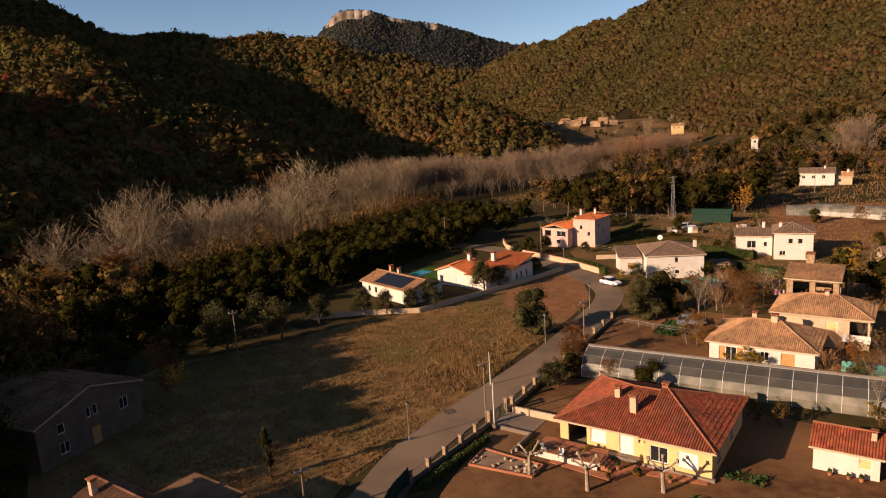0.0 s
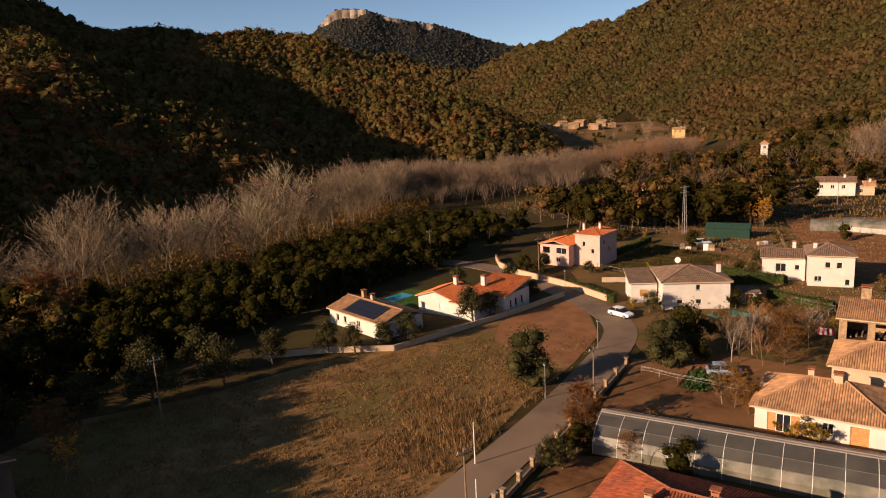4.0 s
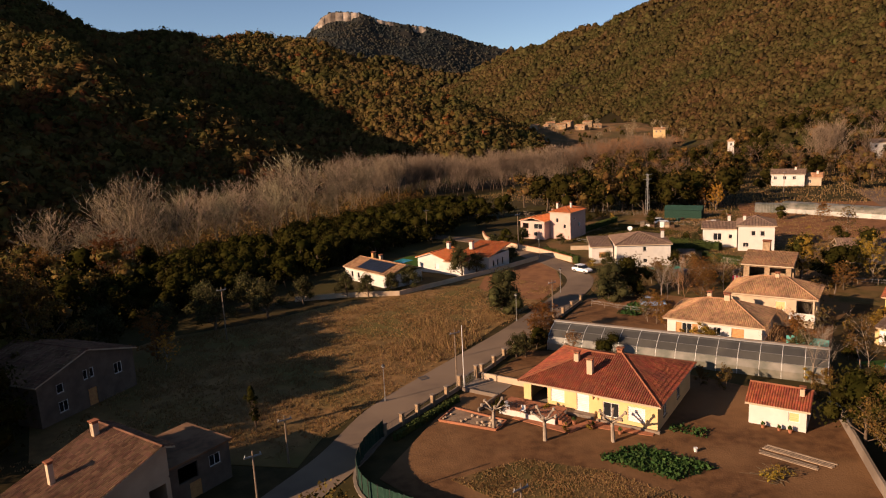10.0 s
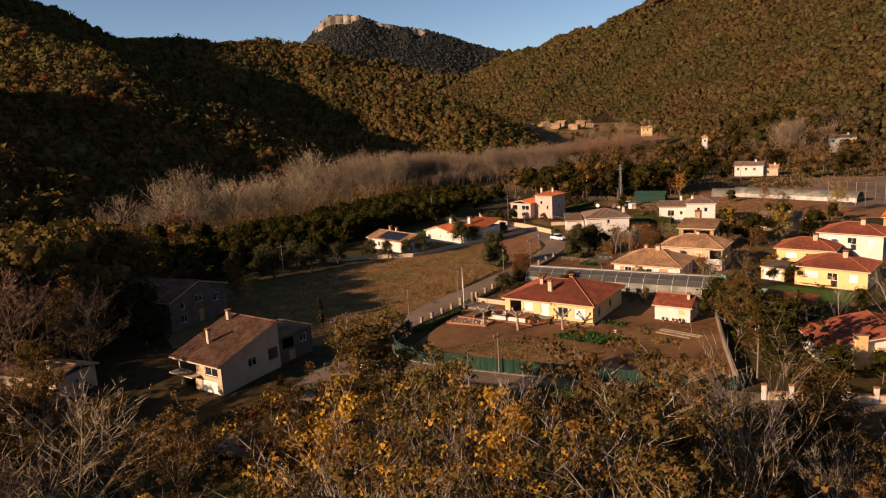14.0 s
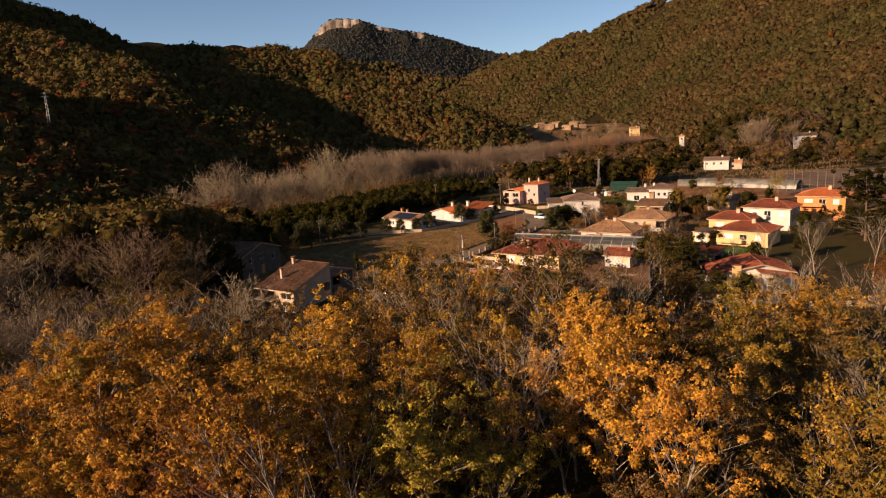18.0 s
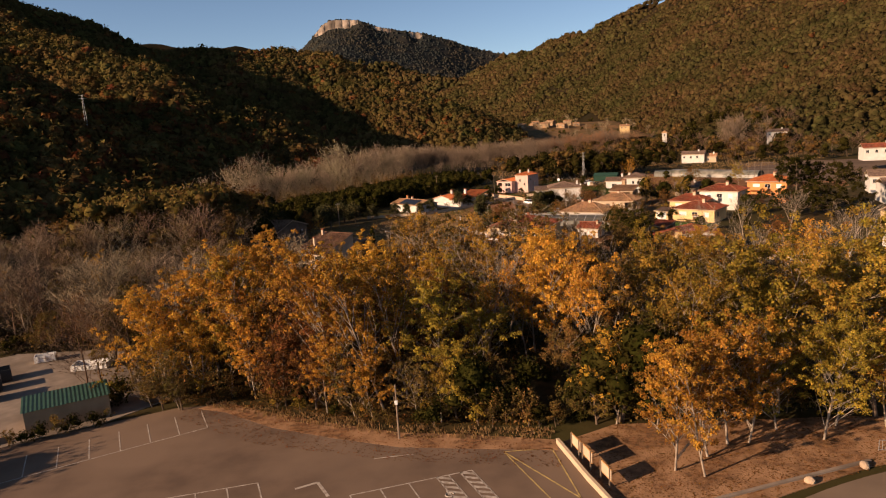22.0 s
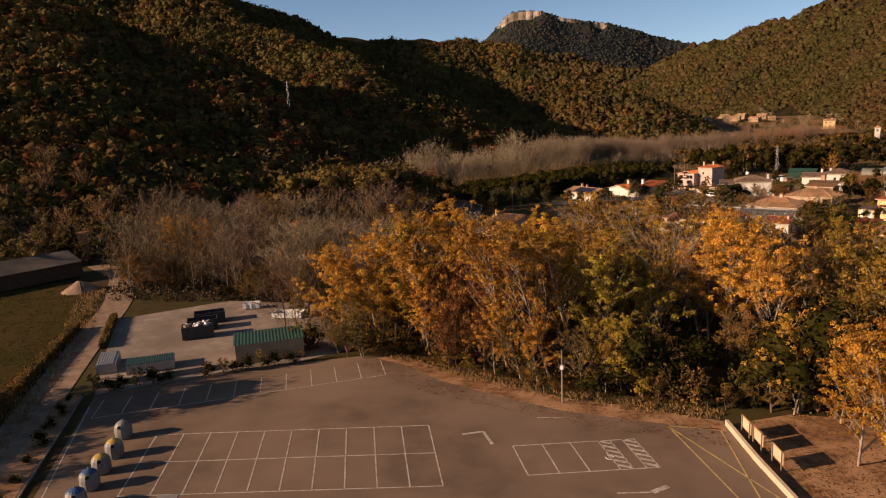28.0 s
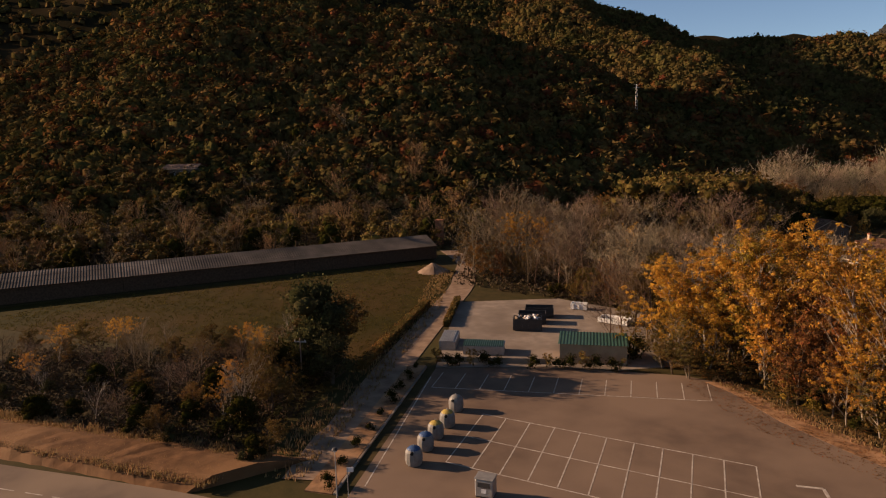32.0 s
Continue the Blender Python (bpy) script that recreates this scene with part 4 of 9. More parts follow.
body(sb, 0, 7.2, 0, 5.2, 5.4, "stone", {"S": [(0.9, 3.2, 2.6, 5.0, "open"), (4.0, 6.4, 2.6, 5.0, "open"), (1.2, 2.6, 0.1, 2.0, "open"), (4.4, 5.6, 0.4, 2.0, "open")], "E": [(1.5, 3.5, 2.8, 4.9, "open")]})
roof(sb, "mono", -0.4, 7.6, -0.5, 5.6, 5.42, 1.3, "tile_brown")
part("loft_floor", boxes((0.3, 6.9, 0.3, 4.9, 2.3, 2.5)), "wood_dark", sb)
for k in range(9):
    part("beam", boxes((0.6 + 0.62 * k, 0.8 + 0.62 * k, 0.5 + 0.15 * (k % 3), 3.8, 2.6 + 0.11 * (k % 4), 2.75 + 0.11 * (k % 4))), "wood_pole", sb)
chimney(sb, 2.6, 5.9, 0.0, 8.2, 0.6, "stone")

# white house W with grey-brown roof
hW = ho("house", 38.8, 129.5, "white house with low grey-brown hipped roof", ang=-8)
body(hW, 0.4, 11.0, 0.4, 11.0, 4.6, "plaster_white", {"S": [(2.2, 3.1, 0.9, 1.7, "win"), (5.2, 6.1, 0.9, 1.7, "win"), (5.2, 5.9, 3.2, 4.2, "win")], "W": [(3, 4.2, 2.8, 4.0, "wood"), (7, 8.2, 1, 2.2, "win")]})
roof(hW, "hip", 0, 11.4, 0, 11.4, 4.62, 1.7, "tile_dark", 0.3, 0.6, 2)
chimney(hW, 10.2, 4.6, 5.2, 6.6, 0.3, "plaster_white")
body(hW, -4.2, 0.14, 4.5, 11.5, 3.6, "plaster_white", {"S": [(1.5, 2.8, 1.2, 2.4, "wood")]})
roof(hW, "mono", -4.6, 0.0, 4.1, 11.9, 3.62, 0.9, "tile_dark", 0.3, 0.6, 2)
part("dish_mast", tubes(((4, 7, 5.6), (4, 7, 7.0), 0.04, 0.04)), "metal", hW)
part("satellite_dish", tubes(((4, 6.95, 6.9), (3.95, 6.75, 6.95), 0.45, 0.5), n=12), "metal_white", hW)

# white house V
hV = ho("house", 68.0, 139.2, "white two-storey house with a grey-brown roof", ang=-25)
body(hV, 0.4, 7.6, 0.4, 8.6, 5.6, "plaster_white", {"S": [(2.6, 3.5, 3.4, 4.5, "win"), (4.4, 5.3, 3.4, 4.5, "win"), (1.0, 2.2, 0.9, 1.9, "win"), (5.8, 6.6, 0.4, 1.5, "win")]})
roof(hV, "hip", 0, 8.0, 0, 9.0, 5.62, 1.5, "tile_dark", 0.3, 0.6, 2)
body(hV, -7.0, 0.14, 4.0, 10.5, 4.2, "plaster_white", {"S": [(2.2, 4.0, 1.6, 3.2, "win"), (5.4, 6.2, 2.0, 3.0, "win")]})
roof(hV, "gable_x", -7.4, 0.1, 3.6, 10.9, 4.22, 1.1, "tile_dark", 0.3, 0.6, 2)
chimney(hV, -1.6, 8.0, 4.8, 6.6, 0.3, "plaster_white")
chimney(hV, 1.6, 4.0, 6.2, 7.2, 0.3, "plaster_white")

# pink tall house P
hP = ho("house", 24.6, 169.2, "pink two-storey house with stepped red roofs", ang=-40)
hP.scale = (0.86, 0.86, 0.92)
body(hP, 0.4, 8.6, 0.4, 9.0, 5.0, "plaster_pink", {"S": [(4.6, 7.6, 2.9, 4.4, "win"), (0.8, 2.8, 2.9, 4.4, "open"), (0.9, 2.7, 0.1, 2.3, "open"), (4.6, 5.8, 0.9, 2.1, "win")]})
roof(hP, "gable_y", 0, 9.0, 0, 9.4, 5.02, 1.0, "tile_orange", 0.3, 0.6, 2)
body(hP, 8.75, 15.5, 3.5, 13, 7.4, "plaster_pink", {"S": [(2.0, 2.9, 4.6, 5.8, "win"), (4.4, 5.3, 3.0, 4.2, "win")], "E": [(2.0, 3.0, 5.0, 6.0, "win"), (5.0, 6.0, 3.0, 4.2, "win")]})
roof(hP, "hip", 8.4, 15.9, 3.1, 13.4, 7.42, 1.2, "tile_orange", 0.3, 0.6, 2)
chimney(hP, 7.8, 7.0, 5.4, 7.6, 0.3, "plaster_white")
chimney(hP, 10.0, 6.0, 7.6, 9.6, 0.28, "plaster_white")
chimney(hP, 13.4, 8.0, 8.0, 9.6, 0.28, "plaster_white")

# house with solar panels
hS = ho("house", -17.0, 133.2, "low white house with solar panels on its roof", ang=-50)
body(hS, 0.4, 15.2, 0.4, 8.6, 2.6, "plaster_white", {"S": [(2.0, 2.8, 0.8, 2.0, "win"), (4.2, 5.0, 0.8, 2.0, "win"), (8, 9, 0.9, 2.0, "win")]})
roof(hS, "gable_x", 0, 15.6, 0, 9.0, 2.62, 1.4, "tile_brown")
for i in range(7):
    for j in range(3):
        bm = boxes((0, 1.15, 0, 1.15, 0.0, 0.05))
        o = part("solar_panel", bm, "solar", hS)
        o.matrix_basis = pose(4.6 + 1.22 * i, 0.45 + 1.22 * j * 0.955, 2.95 + 1.22 * j * 0.297 + 0.02, 17.3, 0, 0)
chimney(hS, 3.4, 5.6, 3.4, 4.9, 0.35, "wood_door")
chimney(hS, 6.2, 5.4, 3.4, 4.7, 0.3, "plaster_cream")

# house O with orange roofs
hO = ho("house", -2.0, 136.6, "white bungalow with bright orange tile roofs", ang=-38)
body(hO, 0.4, 7.6, 0.4, 7.6, 3.0, "plaster_white", {"S": [(4.6, 5.6, 0.9, 2.1, "shut")]}, gable="y", rise=1.1)
roof(hO, "gable_y", 0, 8.0, 0, 8.0, 3.02, 1.2, "tile_orange", 0.28, 0.55, 2)
body(hO, 7.75, 15.0, 5.5, 13.5, 3.2, "plaster_white", {"E": [(1.5, 2.2, 0.8, 2.2, "win"), (3.2, 3.9, 0.8, 2.2, "win"), (5.2, 5.9, 0.8, 2.2, "win")]})
roof(hO, "mono", 7.4, 15.4, 5.1, 13.9, 3.22, 1.6, "tile_orange", 0.28, 0.55, 2)
body(hO, 7.75, 12.5, 0.0, 5.34, 2.8, "plaster_white", {"E": [(1.5, 2.5, 0.9, 2.0, "win")]})
roof(hO, "mono", 7.5, 12.9, -0.4, 5.4, 2.82, 1.3, "tile_orange", 0.28, 0.55, 2)
chimney(hO, 4.6, 6.0, 3.6, 5.4, 0.35, "plaster_white")
chimney(hO, 9.2, 8.0, 4.0, 5.6, 0.4, "plaster_white")

# house D: two storeys on the lane
hD = ho("house", -35.35, 44.43, "two-storey cream house with one big sloping tiled roof", ang=-36, z=V - 0.62)
body(hD, 0.6, 9.2, 0.8, 10.4, 3.9, "plaster_cream", {"S": [(0.3, 3.6, 2.1, 3.7, "open"), (5.4, 7.9, 2.2, 3.4, "win"), (4.6, 7.6, -0.9, 1.5, "garage"), (0.8, 3.2, -0.9, 1.4, "open")], "E": [(4.2, 5.6, 2.2, 3.4, "win"), (7.6, 9.2, 2.0, 3.6, "open")]}, z0=-1.2)
part("gable_wall", prism(bmesh.new(), [(9.0, 0.85), (9.2, 0.85), (9.2, 10.3), (9.0, 10.3)], 3.903, 4.2), "plaster_cream", hD)
for _x in (0.62, 8.95):
    bm = bmesh.new()
    _p = [(0.85, 4.1), (10.4, 4.1), (10.4, 6.75), (9.8, 6.95)]
    _l, _q = [bm.verts.new((_x, y, z)) for y, z in _p], [bm.verts.new((_x + 0.24, y, z)) for y, z in _p]
    bm.faces.new(_l)
    bm.faces.new(_q[::-1])
    for i in range(4):
        bm.faces.new((_l[i], _q[i], _q[(i + 1) % 4], _l[(i + 1) % 4]))
    part("gable", bm, "plaster_cream", hD)
roof(hD, ([[(0, -0.1, 3.92), (9.8, -0.1, 3.92), (9.8, 9.8, 7.12), (0, 9.8, 7.12)], [(9.8, 10.9, 6.75), (0, 10.9, 6.75), (0, 9.8, 7.12), (9.8, 9.8, 7.12)]], [((0, 9.8, 7.12), (9.8, 9.8, 7.12))]), 0, 0, 0, 0, 0, 0, "tile_old")
# annex walls and roof in dark colours, standing in for the house's shadow
body(hD, 2.2, 8.6, 10.55, 17.0, 4.3, "plaster_grey", {"E": [(1.0, 3.0, 2.4, 3.9, "open"), (4.2, 5.4, 2.6, 3.7, "win"), (2.0, 3.2, 0.1, 2.1, "door")]}, name="annex_wall", z0=-1.2)
part("annex_roof", boxes((2.0, 8.9, 10.5, 17.3, 4.303, 4.5), bevel=0.02), "tile_old", hD, "flat annex roof coloured dark for shade")
chimney(hD, 3.6, 3.6, 4.6, 6.9, 0.22)
chimney(hD, 1.6, 8.6, 6.2, 7.9, 0.26)
part("balcony", boxes((0.3, 5.0, -0.5, 0.79, 1.9, 2.06)), "plaster_cream", hD)
part("balcony_railing", tubes(*[((0.35 + 0.2 * k, -0.45, 2.06), (0.35 + 0.2 * k, -0.45, 3.0), 0.014, 0.014) for k in range(23)], ((0.35, -0.45, 3.0), (4.95, -0.45, 3.0), 0.025, 0.025), n=4), "metal_dark", hD)

# old stone farmhouse in the shade, part of which is put into its wall colour
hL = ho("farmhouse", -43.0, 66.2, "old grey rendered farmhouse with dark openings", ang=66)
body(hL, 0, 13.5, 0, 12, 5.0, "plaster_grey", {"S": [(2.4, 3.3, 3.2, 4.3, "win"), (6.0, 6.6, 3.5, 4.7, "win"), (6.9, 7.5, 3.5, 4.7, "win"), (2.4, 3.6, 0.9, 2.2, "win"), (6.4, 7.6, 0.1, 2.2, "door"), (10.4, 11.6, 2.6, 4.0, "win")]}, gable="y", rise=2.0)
roof(hL, "gable_y", -0.4, 13.9, -0.4, 12.4, 5.02, 2.1, "tile_old", 0.28, 0.6, 2)

# houses E, F and beyond, up the slope to the east
for x, y, w, d, h, wm, tm, ang, lab in (
        (61.4, 72.8, 12.0, 9.5, 3.3, "plaster_yellow", "tile_red", -44, "low yellow house with red-brown hipped roof"),
        (65.7, 87.4, 10.8, 8, 3.4, "plaster_yellow", "tile_red", -39, "yellow house with red tile roof and chimney"),
        (75.6, 90.4, 12, 9, 5.4, "plaster_white", "tile_red", -44, "white two-storey house with red hipped roof"),
        (93.0, 97.0, 12, 10, 6.4, "plaster_orange", "tile_orange", -40, "orange rendered two-storey house")):
    e = ho("house", x, y, lab, ang=ang)
    body(e, 0.5, w - 0.5, 0.5, d - 0.5, h, wm, {"S": [(1.6, 3.6, h - 2.0, h - 0.7, "shut"), (5.0, 6.6, h - 2.0, h - 0.7, "win"), (8.2, 9.6, h - 2.0, h - 0.7, "shut"), (5.0, 6.2, 0.2, 1.9, "door")], "E": [(2, 3.4, h - 2.0, h - 0.7, "win")], "W": [(2, 3.4, h - 2.0, h - 0.7, "win")]})
    roof(e, "hip", 0, w, 0, d, h + 0.02, 1.7, tm, 0.26, 0.5)
    chimney(e, w * 0.62, d * 0.42, h + 0.8, h + 2.4, 0.4, "plaster_cream" if w < 13 else "brick")
    part("balcony", boxes((1.0, 6.5, -1.1, 0.49, h - 2.5, h - 2.34), (1.0, 6.5, -1.1, -1.0, h - 2.337, h - 1.5)), wm, e)

# house G: white villa behind the gate wall
hG = ho("house", 44.6, 34.6, "white villa with ochre chimney breast and tile roof", ang=-12)
body(hG, 0.5, 13.2, 0.75, 9.0, 2.4, "plaster_white", {"W": [(2.0, 3.2, 0.9, 2.1, "win")], "E": [(2.0, 3.2, 0.9, 2.1, "win")]})
for _y in (0.5, 8.7):
    bm = bmesh.new()
    _p = [(0.5, 0.0 if _y < 1 else 2.403), (13.2, 0.0 if _y < 1 else 2.403), (13.2, 2.85), (8.5, 4.15), (0.5, 2.45)]
    _l, _q = [bm.verts.new((x, _y, z)) for x, z in _p], [bm.verts.new((x, _y + 0.246, z)) for x, z in _p]
    bm.faces.new(_l)
    bm.faces.new(_q[::-1])
    for i in range(5):
        bm.faces.new((_l[i], _q[i], _q[(i + 1) % 5], _l[(i + 1) % 5]))
    part("gable_wall", bm, "plaster_white", hG)
roof(hG, ([[(-0.2, 9.6, 2.45), (-0.2, -0.2, 2.45), (8.5, -0.2, 4.3), (8.5, 9.6, 4.3)], [(13.9, -0.2, 2.8), (13.9, 9.6, 2.8), (8.5, 9.6, 4.3), (8.5, -0.2, 4.3)]], [((8.5, -0.2, 4.3), (8.5, 9.6, 4.3))]), 0, 0, 0, 0, 0, 0, "tile_red", 0.26, 0.5)
body(hG, 7.6, 12.6, -3.2, 0.49, 2.6, "plaster_white", {"S": [(1.2, 2.6, 0.8, 2.0, "win")]}, name="porch_wall")
roof(hG, ([[(13.0, -3.5, 2.64), (13.0, 0.49, 2.64), (7.3, 0.49, 3.5), (7.3, -3.5, 3.5)]], []), 0, 0, 0, 0, 0, 0, "tile_red", 0.26, 0.5)
bm = bmesh.new()
_l, _q = [bm.verts.new((x, -3.19, z)) for x, z in ((7.6, 2.603), (12.6, 2.603), (7.6, 3.35))], [bm.verts.new((x, -2.95, z)) for x, z in ((7.6, 2.603), (12.6, 2.603), (7.6, 3.35))]
bm.faces.new(_l)
bm.faces.new(_q[::-1])
for i in range(3):
    bm.faces.new((_l[i], _q[i], _q[(i + 1) % 3], _l[(i + 1) % 3]))
part("porch_gable", bm, "plaster_white", hG)
part("entrance_wall", boxes((6.2, 7.59, -1.6, 0.49, 0.0, 2.5)), "plaster_yellow", hG, "ochre entrance wall")
part("chimney_breast", boxes((3.6, 5.0, -0.3, 0.49, 0.0, 4.2), bevel=0.03), "plaster_yellow", hG, "ochre chimney breast")
part("chimney_hood", boxes((3.5, 5.1, -0.4, 0.6, 4.203, 4.35)), "ridge", hG)

# open barbecue porch with red roof
po = thing("garden_porch", pose(47.7, 56.3, V, 0, 0, -45), "open garden porch with red tile roof on posts", "porch")
for x in (0.3, 3.4, 6.6):
    for y in (0.3, 4.2):
        part("post", boxes((x - 0.15, x + 0.15, y - 0.15, y + 0.15, 0, 2.3 + (0.28 * (y > 1) * 2))), "plaster_cream", po)
roof(po, "mono", -0.2, 7.2, -0.2, 4.8, 2.35, 0.7, "tile_red", 0.26, 0.5)
part("back_wall", boxes((0, 7.0, 4.4, 4.6, 0, 2.7)), "plaster_cream", po)

# ---- plants ----
rng = np.random.default_rng(5)


def leaves(centres, size, normals=None):
    """Small leaf sprays, each a three-cornered blade, facing about the way of its normal: verts and faces."""
    c = np.asarray(centres)
    n = len(c)
    a = rng.normal(size=(n, 3))
    if normals is not None:
        a = normals + 0.75 * a
    a /= np.linalg.norm(a, axis=1)[:, None]
    b = rng.normal(size=(n, 3))
    b -= a * (a * b).sum(1)[:, None]
    b /= np.linalg.norm(b, axis=1)[:, None]
    d = np.cross(a, b)
    s = size * rng.uniform(0.6, 1.35, size=(n, 1))
    v = np.stack([c - b * s * 0.6, c + b * s * 0.45 - d * s * 0.5, c + b * s * 0.35 + d * s * 0.55], 1)
    return v.reshape(-1, 3), np.arange(3 * n).reshape(n, 3)


def clumps(centres, radius, n, size, g, flat=0.85):
    """Leaves crowded on the outside of many small clumps of a crown."""
    C = np.repeat(np.asarray(centres), n, axis=0)
    m = len(C)
    u = g.normal(size=(m, 3))
    u[:, 2] += 0.25
    u /= np.linalg.norm(u, axis=1)[:, None]
    rad = np.repeat(radius * g.uniform(0.65, 1.35, len(centres)), n)[:, None]
    out = C * np.array([1, 1, 0])
    out /= np.linalg.norm(out, axis=1)[:, None] + 0.3
    pos = C + u * rad * g.uniform(0.35, 1.1, (m, 1)) * np.array([1, 1, flat])
    return leaves(pos, size, u * 0.8 + out * 0.5 + np.array([0, 0, 0.25]))


def limbs(h, r, spread, levels, kids, start=0.25, lean=0.3, twig=0.5, seed=0, up=0.35, trunk_to=1.0, fan=False):
    """A branching skeleton: segments (p, q, r0, r1, level)."""
    g = random.Random(seed)
    segs = []

    def grow(p, d, length, rad, lev):
        k = 3 if lev == 0 else 2 if lev == 1 else 1
        step = length / k
        pts = [p]
        for i in range(k):
            d2 = (d + Vector((g.gauss(0, 0.10), g.gauss(0, 0.10), g.gauss(0, 0.05) + 0.05 * (lev > 0)))).normalized()
            q = pts[-1] + d2 * step
            segs.append((pts[-1], q, rad * (1 - 0.8 * i / k), rad * (1 - 0.8 * (i + 1) / k), lev))
            pts.append(q)
            d = d2
        if lev >= levels:
            return
        n = kids[lev]
        for i in range(n):
            f = start + (1 - start) * (i + g.random() * 0.8) / n if lev == 0 else 0.25 + 0.75 * (i + g.random()) / n
            f = min(f, 0.98)
            idx = min(int(f * k), k - 1)
            base = pts[idx].lerp(pts[idx + 1], f * k - idx)
            az = g.random() * math.tau + i * 2.4
            side = Vector((math.cos(az), math.sin(az), 0))
            nd = (d * (0.55 + up) + side * (spread * (1.1 - 0.35 * f))).normalized()
            ln = length * (0.55 * (1.12 - 0.6 * f) if lev == 0 else 0.55) * g.uniform(0.75, 1.2)
            if fan:
                ln = length * (min(0.8 * (1.05 - f) + 0.1, 0.62) if lev == 0 else 0.42) * g.uniform(0.8, 1.15)
            grow(base, nd, ln, max(rad * (0.3 if fan else 0.42) * (1.1 - 0.5 * f), 0.012), lev + 1)
    grow(Vector((0, 0, 0)), Vector((0, 0, 1)), h * trunk_to, r, 0)
    return segs


def limb_mesh(name, segs, material, parent, fat=1.0, flat=3):
    """Boughs as slim bars of three to five sides, twigs from level flat on as thin blades, in one mesh."""
    V_, F_ = [], []
    for i, (p, q, r0, r1, lev) in enumerate(segs):
        a = (q - p).normalized()
        s = a.cross(Vector((0.3, 0.2, 0.93)))
        s = s.normalized() if s.length > 1e-3 else Vector((1, 0, 0))
        t = a.cross(s)
        o = len(V_)
        if lev >= flat:
            w = (s * math.cos(i * 2.4) + t * math.sin(i * 2.4)) * min(max(r0, 0.012) * fat, 0.06)
            V_ += [p - w, p + w, q]
            F_.append((o, o + 1, o + 2))
            continue
        n = 5 if lev == 0 else 3
        for c, r in ((p, r0), (q, r1)):
            for k in range(n):
                V_.append(c + r * (math.cos(k * math.tau / n) * s + math.sin(k * math.tau / n) * t))
        for k in range(n):
            F_ += [(o + k, o + (k + 1) % n, o + n + (k + 1) % n), (o + k, o + n + (k + 1) % n, o + n + k)]
    return np_mesh(name, [tuple(v) for v in V_], F_, material, parent)


def ico(sub):
    bm = bmesh.new()
    bmesh.ops.create_icosphere(bm, subdivisions=sub, radius=1)
    v, f = np.array([tuple(x.co) for x in bm.verts]), np.array([[q.index for q in x.verts] for x in bm.faces])
    bm.free()
    return v, f


ICO = {1: ico(1), 2: ico(2)}
TREES = {}


